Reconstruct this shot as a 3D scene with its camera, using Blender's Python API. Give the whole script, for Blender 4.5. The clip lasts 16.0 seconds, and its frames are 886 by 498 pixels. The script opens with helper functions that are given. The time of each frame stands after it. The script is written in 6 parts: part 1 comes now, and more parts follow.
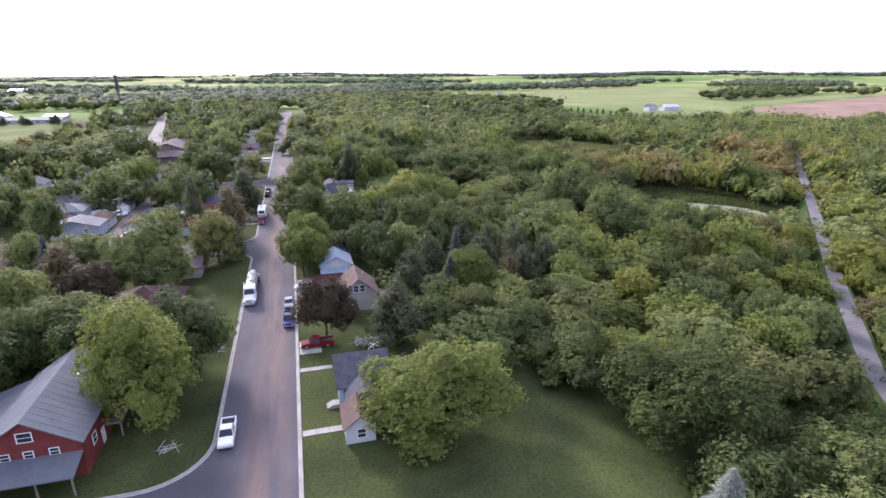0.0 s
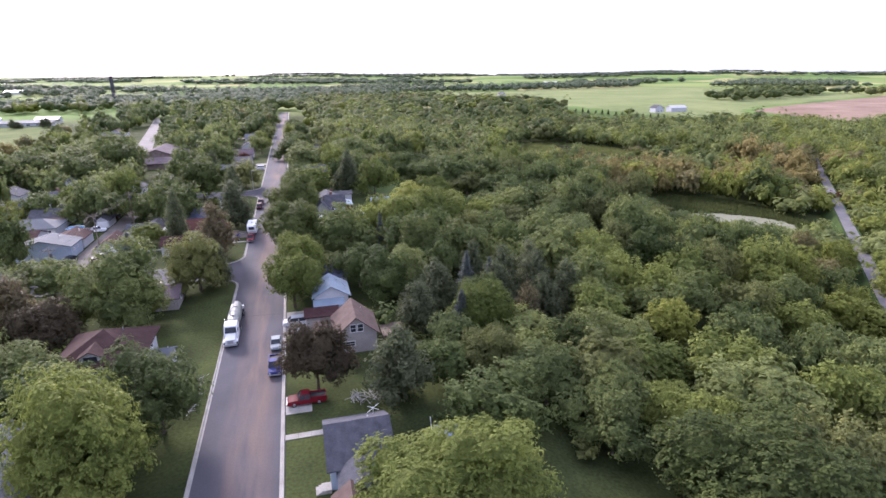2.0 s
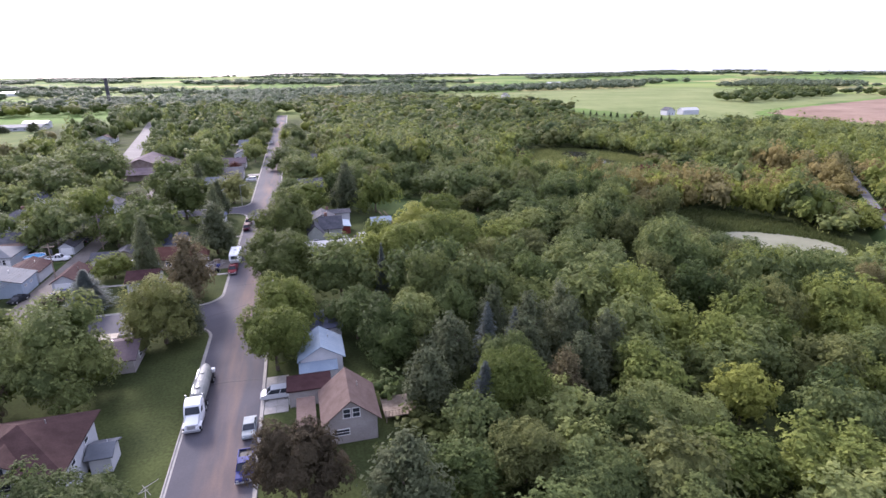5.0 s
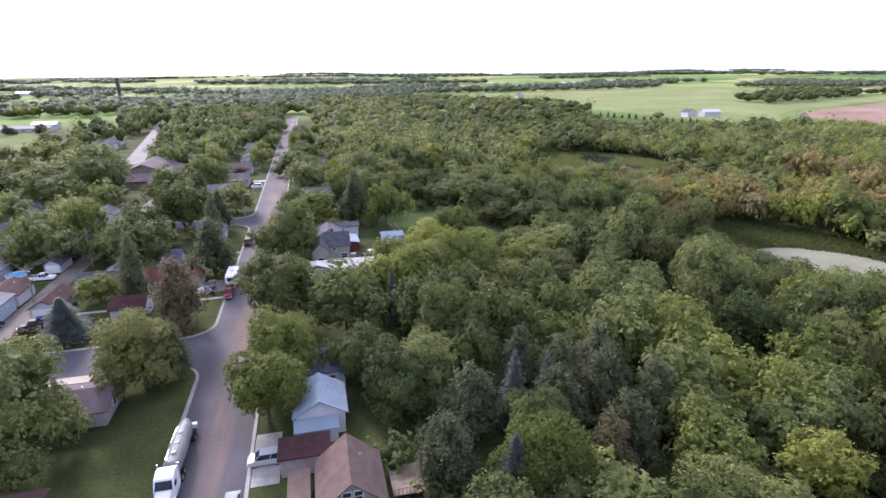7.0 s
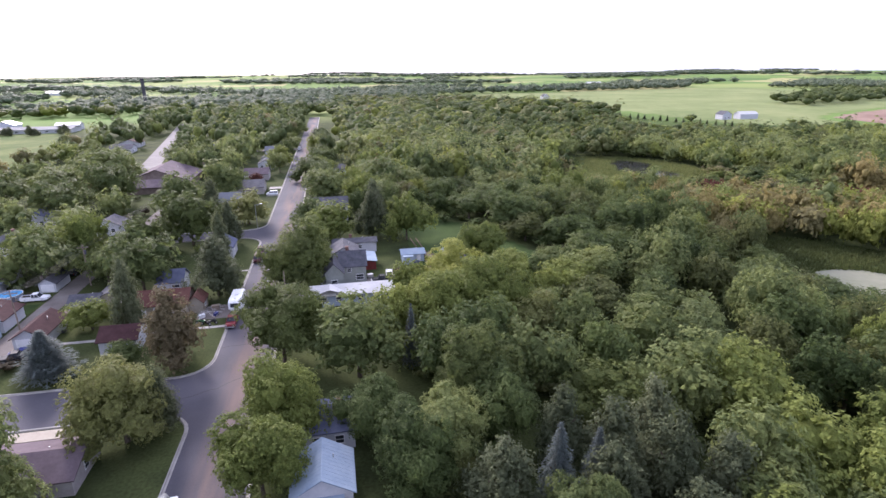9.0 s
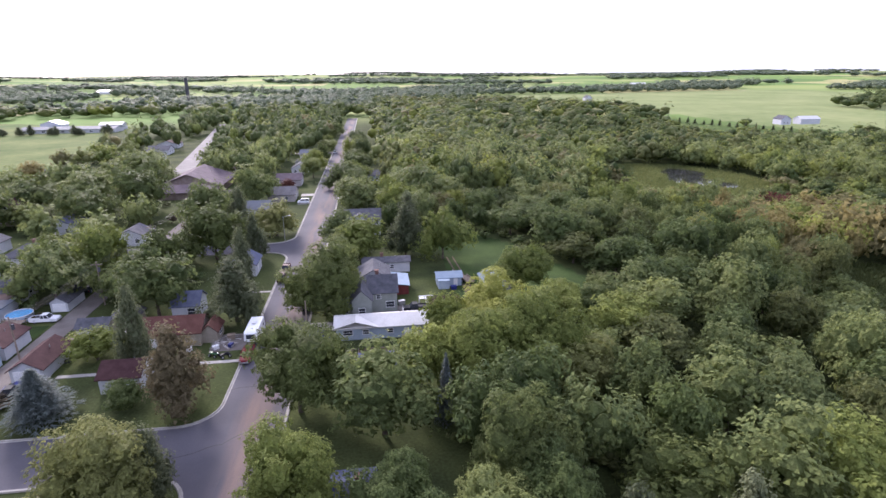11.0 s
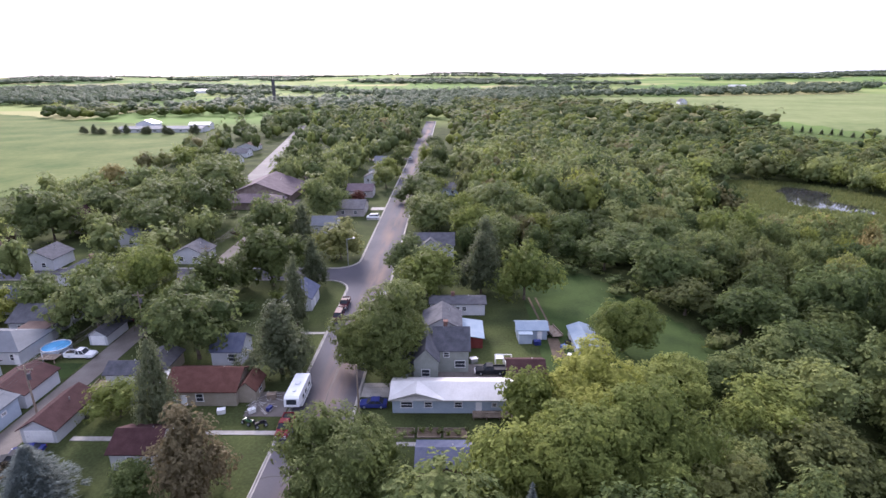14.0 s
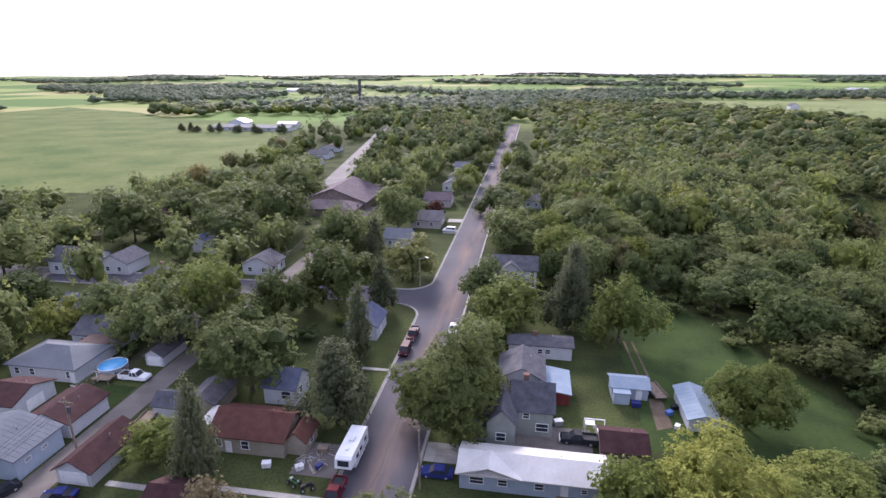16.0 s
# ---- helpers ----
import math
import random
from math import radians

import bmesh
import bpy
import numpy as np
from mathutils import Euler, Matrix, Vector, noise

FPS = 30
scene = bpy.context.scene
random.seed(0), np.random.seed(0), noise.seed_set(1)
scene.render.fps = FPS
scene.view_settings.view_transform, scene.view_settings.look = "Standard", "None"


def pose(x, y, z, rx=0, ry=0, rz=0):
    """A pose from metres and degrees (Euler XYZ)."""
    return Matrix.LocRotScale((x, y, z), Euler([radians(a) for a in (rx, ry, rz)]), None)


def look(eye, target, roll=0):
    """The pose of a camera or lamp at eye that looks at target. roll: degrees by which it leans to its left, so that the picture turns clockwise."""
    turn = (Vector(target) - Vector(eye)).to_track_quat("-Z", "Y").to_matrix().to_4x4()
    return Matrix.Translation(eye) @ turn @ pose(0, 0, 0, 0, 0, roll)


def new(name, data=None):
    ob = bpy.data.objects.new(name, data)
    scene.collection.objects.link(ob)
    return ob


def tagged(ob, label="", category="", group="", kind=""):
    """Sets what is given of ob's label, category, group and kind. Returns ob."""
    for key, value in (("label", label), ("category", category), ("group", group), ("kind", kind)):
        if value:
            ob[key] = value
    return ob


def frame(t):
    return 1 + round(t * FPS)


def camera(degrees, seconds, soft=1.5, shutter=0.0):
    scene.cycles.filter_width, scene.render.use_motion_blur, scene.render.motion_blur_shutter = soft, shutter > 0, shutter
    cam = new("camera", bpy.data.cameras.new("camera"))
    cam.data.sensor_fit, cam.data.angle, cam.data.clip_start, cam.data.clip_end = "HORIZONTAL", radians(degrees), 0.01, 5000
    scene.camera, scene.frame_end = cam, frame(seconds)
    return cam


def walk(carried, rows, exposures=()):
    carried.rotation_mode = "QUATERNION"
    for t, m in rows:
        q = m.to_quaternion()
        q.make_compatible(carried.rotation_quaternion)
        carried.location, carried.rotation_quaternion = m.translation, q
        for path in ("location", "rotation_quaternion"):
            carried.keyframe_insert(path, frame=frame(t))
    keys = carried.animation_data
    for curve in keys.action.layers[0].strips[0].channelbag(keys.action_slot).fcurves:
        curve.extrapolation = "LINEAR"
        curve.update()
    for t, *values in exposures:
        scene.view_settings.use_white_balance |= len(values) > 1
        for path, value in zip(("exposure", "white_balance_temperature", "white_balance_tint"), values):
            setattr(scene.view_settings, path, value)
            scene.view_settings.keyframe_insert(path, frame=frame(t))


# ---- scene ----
cam = camera(78.2, 16.0, soft=1.5)
METRES, EYE, TILT, LEAN, TURN = 109.0, 40.7, -18.1, 0.3, -15.0
ROWS = [
    (0.0, 0.0, 0.0, 0.0, -0.0, 0.0, 0.0),
    (0.5, -0.0038, 0.0302, 0.0118, 0.01, -0.01, 0.04),
    (1.0, -0.0074, 0.06, 0.0236, 0.03, -0.01, 0.07),
    (1.5, -0.0107, 0.09, 0.0352, 0.04, -0.01, 0.1),
    (2.0, -0.0141, 0.1193, 0.0469, 0.04, -0.02, 0.12),
    (2.5, -0.0177, 0.1486, 0.0582, 0.05, -0.0, 0.14),
    (3.0, -0.021, 0.1771, 0.0697, 0.09, -0.01, 0.14),
    (3.5, -0.0242, 0.2056, 0.081, 0.12, -0.01, 0.15),
    (4.0, -0.0276, 0.2336, 0.0925, 0.13, -0.02, 0.16),
    (6.5, -0.0415, 0.3698, 0.1486, 0.85, -0.07, -0.07),
    (7.0, -0.0444, 0.3977, 0.1596, 1.37, -0.09, -0.24),
    (7.5, -0.0472, 0.4259, 0.1707, 1.97, -0.1, -0.43),
    (8.0, -0.0504, 0.4541, 0.182, 2.65, -0.14, -0.68),
    (8.5, -0.0535, 0.4825, 0.1934, 3.17, -0.16, -0.84),
    (9.0, -0.0571, 0.5107, 0.2046, 3.57, -0.16, -0.95),
    (11.5, -0.0805, 0.6531, 0.264, 8.67, -0.34, -2.75),
    (12.0, -0.0867, 0.6815, 0.2759, 10.11, -0.41, -3.23),
    (12.5, -0.0933, 0.71, 0.2881, 11.25, -0.51, -3.6),
    (13.0, -0.1011, 0.7387, 0.3001, 12.25, -0.56, -3.92),
    (13.5, -0.1097, 0.7672, 0.3127, 13.52, -0.68, -4.33),
    (14.0, -0.1191, 0.7958, 0.3248, 15.01, -0.78, -4.84),
    (14.5, -0.1292, 0.8242, 0.3371, 16.83, -0.96, -5.43),
    (15.0, -0.1406, 0.8526, 0.349, 18.94, -1.18, -6.11),
    (15.5, -0.1531, 0.8805, 0.3601, 20.94, -1.39, -6.78),
    (16.0, -0.1671, 0.9081, 0.3712, 23.11, -1.66, -7.47),
]
walk(cam, [(t, pose(0, 0, EYE, TILT, LEAN, TURN) @ pose(METRES * x, METRES * y, METRES * z, 90 + pitch, roll, yaw)) for t, x, y, z, yaw, pitch, roll in ROWS],
     exposures=[(0.0, 0.68, 5600, 28), (13.5, 0.68, 5600, 28), (16.0, 0.46, 5600, 28)])

# ---- sky, sun ----
world = bpy.data.worlds.new("sky")
scene.world = world
world.use_nodes = True
wn, wl = world.node_tree.nodes, world.node_tree.links
sky = wn.new("ShaderNodeTexSky")
sky.sky_type, sky.sun_disc = "NISHITA", False
sky.sun_elevation, sky.sun_rotation = radians(26), radians(-19)
sky.air_density, sky.dust_density, sky.ozone_density = 1.0, 4.0, 1.0
cloud = wn.new("ShaderNodeMix")
cloud.data_type = "RGBA"
cloud.inputs[0].default_value = 0.42
cloud.inputs[7].default_value = (11.5, 11.6, 12.2, 1)
wl.new(sky.outputs[0], cloud.inputs[6])
wl.new(cloud.outputs[2], wn["Background"].inputs[0])
wn["Background"].inputs[1].default_value = 0.146

sun_data = bpy.data.lights.new("sun", "SUN")
sun_data.energy, sun_data.angle, sun_data.color = 4.2, radians(11), (1.0, 0.90, 0.74)
sun = new("sun", sun_data)
sun.matrix_world = look((-68, 197, 102), (0, 0, 0))


# ---- materials ----
def nodes_of(name):
    m = bpy.data.materials.new(name)
    m.use_nodes = True
    return m, m.node_tree.nodes, m.node_tree.links


def rgb(c):
    return (c[0], c[1], c[2], 1)


def surface(name, a, b, scale=1.0, rough=0.8, bump=0.2, metal=0.0, fine=8.0, spec=0.12, vary=0.0):
    """Two tones mixed by coarse and fine noise at real size, with relief."""
    m, n, l = nodes_of(name)
    bsdf = n["Principled BSDF"]
    geo = n.new("ShaderNodeNewGeometry")
    big, small = n.new("ShaderNodeTexNoise"), n.new("ShaderNodeTexNoise")
    big.inputs["Scale"].default_value, small.inputs["Scale"].default_value = scale, scale * fine
    big.inputs["Detail"].default_value = small.inputs["Detail"].default_value = 3
    for t in (big, small):
        l.new(geo.outputs["Position"], t.inputs["Vector"])
    add = n.new("ShaderNodeMath")
    add.operation = "MULTIPLY_ADD"
    add.inputs[1].default_value = 0.45
    l.new(small.outputs[0], add.inputs[0])
    l.new(big.outputs[0], add.inputs[2])
    ramp = n.new("ShaderNodeMapRange")
    ramp.inputs[1].default_value, ramp.inputs[2].default_value = 0.5, 0.95
    l.new(add.outputs[0], ramp.inputs[0])
    mix = n.new("ShaderNodeMix")
    mix.data_type = "RGBA"
    mix.inputs[6].default_value, mix.inputs[7].default_value = rgb(a), rgb(b)
    l.new(ramp.outputs[0], mix.inputs[0])
    out = mix.outputs[2]
    if vary:
        info = n.new("ShaderNodeObjectInfo")
        hsv = n.new("ShaderNodeHueSaturation")
        mr = n.new("ShaderNodeMapRange")
        mr.inputs[3].default_value, mr.inputs[4].default_value = 1 - vary, 1 + vary
        l.new(info.outputs["Random"], mr.inputs[0])
        l.new(mr.outputs[0], hsv.inputs["Value"])
        l.new(out, hsv.inputs["Color"])
        out = hsv.outputs[0]
    l.new(out, bsdf.inputs["Base Color"])
    bsdf.inputs["Roughness"].default_value, bsdf.inputs["Metallic"].default_value = rough, metal
    bsdf.inputs["Specular IOR Level"].default_value = spec
    if bump:
        bp = n.new("ShaderNodeBump")
        bp.inputs["Strength"].default_value, bp.inputs["Distance"].default_value = bump, 0.05
        l.new(small.outputs[0], bp.inputs["Height"])
        l.new(bp.outputs[0], bsdf.inputs["Normal"])
    return m


def foliage(name, a, b, patch=0.12):
    """Leaves: each clump, each tree and each stretch of the wood a little different."""
    m, n, l = nodes_of(name)
    bsdf, outn = n["Principled BSDF"], n["Material Output"]
    geo, info = n.new("ShaderNodeNewGeometry"), n.new("ShaderNodeObjectInfo")
    mix = n.new("ShaderNodeMix")
    mix.data_type = "RGBA"
    mix.inputs[6].default_value, mix.inputs[7].default_value = rgb(a), rgb(b)
    nz = n.new("ShaderNodeTexNoise")
    nz.inputs["Scale"].default_value, nz.inputs["Detail"].default_value = patch, 2
    l.new(geo.outputs["Position"], nz.inputs["Vector"])
    f = n.new("ShaderNodeMath")
    f.operation = "MULTIPLY_ADD"
    f.inputs[1].default_value, f.inputs[2].default_value = 0.52, -0.2
    l.new(geo.outputs["Random Per Island"], f.inputs[0])
    f2 = n.new("ShaderNodeMath")
    f2.use_clamp = True
    l.new(f.outputs[0], f2.inputs[0])
    l.new(nz.outputs[0], f2.inputs[1])
    l.new(f2.outputs[0], mix.inputs[0])
    hsv = n.new("ShaderNodeHueSaturation")
    mr, mr2 = n.new("ShaderNodeMapRange"), n.new("ShaderNodeMapRange")
    mr.inputs[3].default_value, mr.inputs[4].default_value = 0.72, 1.20
    mr2.inputs[3].default_value, mr2.inputs[4].default_value = 0.51, 0.492
    l.new(info.outputs["Random"], mr.inputs[0])
    l.new(info.outputs["Random"], mr2.inputs[0])
    l.new(mr.outputs[0], hsv.inputs["Value"])
    l.new(mr2.outputs[0], hsv.inputs["Hue"])
    grain = n.new("ShaderNodeTexNoise")
    grain.inputs["Scale"].default_value, grain.inputs["Detail"].default_value = 3.2, 4
    l.new(geo.outputs["Position"], grain.inputs["Vector"])
    gr = n.new("ShaderNodeMapRange")
    gr.inputs[1].default_value, gr.inputs[2].default_value, gr.inputs[3].default_value, gr.inputs[4].default_value = 0.35, 0.65, 0.80, 1.18
    l.new(grain.outputs[0], gr.inputs[0])
    speck = n.new("ShaderNodeMix")
    speck.data_type, speck.blend_type = "RGBA", "MULTIPLY"
    speck.inputs[0].default_value = 1.0
    l.new(mix.outputs[2], speck.inputs[6])
    l.new(gr.outputs[0], speck.inputs[7])
    bp = n.new("ShaderNodeBump")
    bp.inputs["Strength"].default_value, bp.inputs["Distance"].default_value = 0.9, 0.5
    l.new(grain.outputs[0], bp.inputs["Height"])
    l.new(bp.outputs[0], bsdf.inputs["Normal"])
    l.new(speck.outputs[2], hsv.inputs["Color"])
    l.new(hsv.outputs[0], bsdf.inputs["Base Color"])
    bsdf.inputs["Roughness"].default_value = 0.6
    bsdf.inputs["Specular IOR Level"].default_value = 0.08
    tr, ms = n.new("ShaderNodeBsdfTranslucent"), n.new("ShaderNodeMixShader")
    l.new(hsv.outputs[0], tr.inputs[0])
    ms.inputs[0].default_value = 0.42
    l.new(bsdf.outputs[0], ms.inputs[1])
    l.new(tr.outputs[0], ms.inputs[2])
    l.new(ms.outputs[0], outn.inputs[0])
    return m


LEAF = {
    "lime": foliage("leaves_yellow_green", (0.110, 0.146, 0.037), (0.262, 0.298, 0.076)),
    "green": foliage("leaves_green", (0.096, 0.134, 0.053), (0.243, 0.275, 0.090)),
    "dark": foliage("leaves_dark_green", (0.057, 0.083, 0.032), (0.142, 0.183, 0.058)),
    "oak": foliage("leaves_oak", (0.066, 0.087, 0.032), (0.163, 0.197, 0.059)),
    "sage": foliage("leaves_sage", (0.089, 0.117, 0.048), (0.187, 0.223, 0.080)),
    "olive": foliage("leaves_olive", (0.106, 0.123, 0.050), (0.237, 0.252, 0.082)),
    "plum": foliage("leaves_plum", (0.056, 0.048, 0.032), (0.118, 0.096, 0.058)),
    "rust": foliage("leaves_rust", (0.096, 0.084, 0.046), (0.195, 0.166, 0.088)),
    "brown": foliage("leaves_brown", (0.135, 0.130, 0.056), (0.260, 0.235, 0.100)),
    "yellow": foliage("leaves_yellow", (0.140, 0.165, 0.038), (0.320, 0.345, 0.078)),
    "orange": foliage("leaves_orange", (0.190, 0.165, 0.062), (0.350, 0.290, 0.110)),
    "red": foliage("leaves_red", (0.120, 0.042, 0.036), (0.200, 0.078, 0.060)),
    "pine": foliage("needles_dark", (0.070, 0.086, 0.046), (0.170, 0.192, 0.100)),
    "blue": foliage("needles_blue", (0.075, 0.095, 0.088), (0.180, 0.210, 0.192)),
    "reed": foliage("reeds", (0.074, 0.102, 0.030), (0.17, 0.185, 0.066), 0.05),
    # distance haze put into the colour: far leaves paler and greyer
    "far": foliage("leaves_far_hazed", (0.100, 0.130, 0.078), (0.175, 0.210, 0.130), 0.01),
    "silver": foliage("needles_silver", (0.15, 0.18, 0.155), (0.33, 0.36, 0.31)),
}
BARK = surface("bark", (0.07, 0.055, 0.04), (0.16, 0.13, 0.10), 2.0, 0.9, 0.6)
ASPHALT = surface("asphalt", (0.115, 0.112, 0.118), (0.165, 0.155, 0.158), 0.12, 0.85, 0.15, fine=40)
CONCRETE = surface("concrete", (0.253, 0.239, 0.218), (0.365, 0.351, 0.323), 0.6, 0.85, 0.2)
GRAVEL = surface("gravel", (0.127, 0.111, 0.100), (0.190, 0.174, 0.158), 0.25, 0.95, 0.5, fine=25)
TRAIL = surface("trail_asphalt", (0.120, 0.115, 0.118), (0.180, 0.170, 0.172), 0.2, 0.9, 0.2)
LIGHTROAD = surface("pale_concrete_road", (0.161, 0.150, 0.141), (0.225, 0.213, 0.200), 0.1, 0.9, 0.1)
DIRT = surface("dirt", (0.091, 0.070, 0.049), (0.154, 0.119, 0.084), 0.5, 0.95, 0.5)
LAWN = surface("mown_grass", (0.029, 0.046, 0.016), (0.054, 0.082, 0.025), 0.14, 0.9, 0.5, fine=14, spec=0.03)
CROP_L = surface("field_green", (0.070, 0.108, 0.034), (0.150, 0.170, 0.062), 0.03, 0.95, 0.3, fine=10, spec=0.03)
CROP_R = surface("field_pale_green", (0.140, 0.178, 0.068), (0.225, 0.248, 0.108), 0.012, 0.95, 0.3, fine=8, spec=0.03)
PLOUGH = surface("field_brown", (0.19, 0.13, 0.10), (0.29, 0.21, 0.16), 0.02, 0.95, 0.3, spec=0.03)
MARSH = surface("marsh_grass", (0.064, 0.084, 0.030), (0.115, 0.135, 0.052), 0.06, 0.95, 0.5, fine=12, spec=0.03)
SILT = surface("silty_water", (0.174, 0.178, 0.115), (0.230, 0.230, 0.162), 0.08, 0.5, 0.05, spec=0.08)
WATER = surface("dark_water", (0.018, 0.019, 0.021), (0.038, 0.037, 0.038), 0.12, 0.06, 0.02, spec=0.5)
POOL_WATER = surface("still_water", (0.012, 0.014, 0.012), (0.03, 0.032, 0.022), 0.05, 0.03, 0.0, spec=0.5)
WHITE = surface("white_siding", (0.427, 0.441, 0.468), (0.510, 0.517, 0.531), 0.6, 0.6, 0.08)
CREAM = surface("cream_siding", (0.265, 0.230, 0.178), (0.334, 0.299, 0.242), 0.6, 0.7, 0.1)
PALEBLUE = surface("pale_blue_siding", (0.300, 0.360, 0.435), (0.375, 0.435, 0.510), 0.6, 0.6, 0.08)
GREYGREEN = surface("grey_green_siding", (0.224, 0.240, 0.216), (0.296, 0.312, 0.288), 0.6, 0.7, 0.08)
TAN = surface("tan_siding", (0.30, 0.275, 0.265), (0.40, 0.37, 0.355), 0.6, 0.7, 0.1)
BARNRED = surface("red_siding", (0.135, 0.032, 0.030), (0.205, 0.055, 0.048), 0.8, 0.75, 0.2)
BROWNWALL = surface("brown_siding", (0.17, 0.13, 0.11), (0.26, 0.21, 0.18), 0.8, 0.8, 0.2)
R_GREY = surface("grey_shingles", (0.068, 0.068, 0.078), (0.116, 0.116, 0.126), 0.9, 0.9, 0.5, fine=6)
R_DARK = surface("charcoal_shingles", (0.055, 0.058, 0.068), (0.10, 0.10, 0.115), 0.9, 0.9, 0.5, fine=6)
R_BLUE = surface("slate_blue_shingles", (0.075, 0.085, 0.13), (0.12, 0.13, 0.18), 0.9, 0.9, 0.5, fine=6)
R_BROWN = surface("brown_shingles", (0.046, 0.027, 0.025), (0.073, 0.043, 0.040), 0.9, 0.9, 0.5, fine=6)
R_MAROON = surface("maroon_shingles", (0.041, 0.020, 0.021), (0.066, 0.034, 0.034), 0.9, 0.9, 0.5, fine=6)
R_RED = surface("red_brown_shingles", (0.076, 0.034, 0.026), (0.110, 0.053, 0.043), 0.9, 0.9, 0.5, fine=6)
R_PINK = surface("faded_tan_shingles", (0.098, 0.069, 0.060), (0.138, 0.101, 0.089), 0.9, 0.9, 0.5, fine=6)
R_PURPLE = surface("purple_brown_shingles", (0.090, 0.069, 0.078), (0.132, 0.105, 0.117), 0.5, 0.9, 0.4, fine=6)
R_WHITE = surface("white_metal_roof", (0.486, 0.471, 0.442), (0.589, 0.574, 0.545), 0.4, 0.4, 0.05, spec=0.5)
R_METAL = surface("grey_metal_roof", (0.103, 0.114, 0.131), (0.135, 0.146, 0.164), 0.5, 0.75, 0.05, spec=0.12)
R_LBLUE = surface("blue_white_metal_roof", (0.194, 0.249, 0.312), (0.258, 0.314, 0.370), 0.5, 0.75, 0.05, spec=0.12)
TRIM = surface("white_trim", (0.66, 0.66, 0.66), (0.76, 0.76, 0.76), 1.0, 0.5, 0.05)
PANE = surface("window_glass", (0.02, 0.024, 0.03), (0.05, 0.055, 0.065), 0.5, 0.25, 0.0, spec=0.18)
WOOD = surface("weathered_wood", (0.16, 0.125, 0.095), (0.28, 0.23, 0.18), 1.5, 0.85, 0.4)
BRANCHES = surface("bleached_branches", (0.34, 0.32, 0.30), (0.50, 0.48, 0.46), 2.0, 0.9, 0.4)
BRICK = surface("chimney_brick", (0.13, 0.075, 0.062), (0.20, 0.12, 0.10), 3.0, 0.9, 0.5)
STEEL = surface("galvanised_steel", (0.42, 0.43, 0.45), (0.58, 0.59, 0.60), 1.0, 0.35, 0.05, metal=0.7)
TANK = surface("brushed_tank", (0.17, 0.18, 0.175), (0.25, 0.26, 0.25), 0.7, 0.45, 0.03, metal=0.1)
RUBBER = surface("rubber", (0.015, 0.015, 0.016), (0.03, 0.03, 0.032), 3.0, 0.85, 0.1)
BLACKMETAL = surface("black_steel", (0.02, 0.02, 0.022), (0.045, 0.045, 0.05), 2.0, 0.5, 0.05)
LAMP_W = surface("headlight_lens", (0.6, 0.6, 0.6), (0.75, 0.75, 0.75), 3.0, 0.2, 0.0)
LAMP_R = surface("tail_light_lens", (0.28, 0.02, 0.02), (0.36, 0.03, 0.03), 3.0, 0.2, 0.0)
POOLBLUE = surface("pool_liner_blue", (0.10, 0.36, 0.66), (0.16, 0.46, 0.76), 0.8, 0.2, 0.05, spec=0.5)
TARP = surface("blue_tarp", (0.05, 0.10, 0.30), (0.10, 0.18, 0.42), 1.0, 0.5, 0.3)
PAINT = {
    "white": surface("paint_white", (0.70, 0.71, 0.73), (0.78, 0.79, 0.80), 1.0, 0.55, 0.0, spec=0.1),
    "red": surface("paint_red", (0.125, 0.007, 0.013), (0.17, 0.012, 0.02), 1.0, 0.4, 0.0, spec=0.2),
    "blue": surface("paint_navy", (0.022, 0.030, 0.13), (0.04, 0.05, 0.18), 1.0, 0.55, 0.0, spec=0.1),
    "black": surface("paint_black", (0.015, 0.017, 0.02), (0.03, 0.033, 0.038), 1.0, 0.55, 0.0, spec=0.1),
    "grey": surface("paint_grey", (0.20, 0.23, 0.24), (0.28, 0.31, 0.32), 1.0, 0.55, 0.0, spec=0.1),
    "silver": surface("paint_silver", (0.46, 0.48, 0.50), (0.55, 0.57, 0.59), 1.0, 0.35, 0.0, metal=0.3, spec=0.2),
    "maroon": surface("paint_maroon", (0.045, 0.012, 0.018), (0.07, 0.018, 0.025), 1.0, 0.55, 0.0, spec=0.1),
    "green": surface("paint_green", (0.04, 0.12, 0.05), (0.06, 0.17, 0.07), 1.0, 0.3, 0.0, spec=0.6),
}


# ---- mesh helpers ----
def link_mesh(name, verts, faces, material, parent=None, smooth=False):
    me = bpy.data.meshes.new(name)
    me.from_pydata([tuple(v) for v in verts], [], [tuple(f) for f in faces])
    me.materials.append(material)
    if smooth:
        me.polygons.foreach_set("use_smooth", [True] * len(me.polygons))
    ob = new(name, me)
    ob.parent = parent
    return ob


def part(name, bm, material, parent=None, label=""):
    me = bpy.data.meshes.new(name)
    bmesh.ops.recalc_face_normals(bm, faces=bm.faces)
    bm.to_mesh(me)
    bm.free()
    me.materials.append(material)
    ob = new(name, me)
    ob.parent = parent
    return tagged(ob, label)


def thing(name, m, label, category, group="", kind=""):
    ob = new(name)
    ob.empty_display_size = 0.5
    ob.matrix_basis = m
    return tagged(ob, label, category, group, kind)


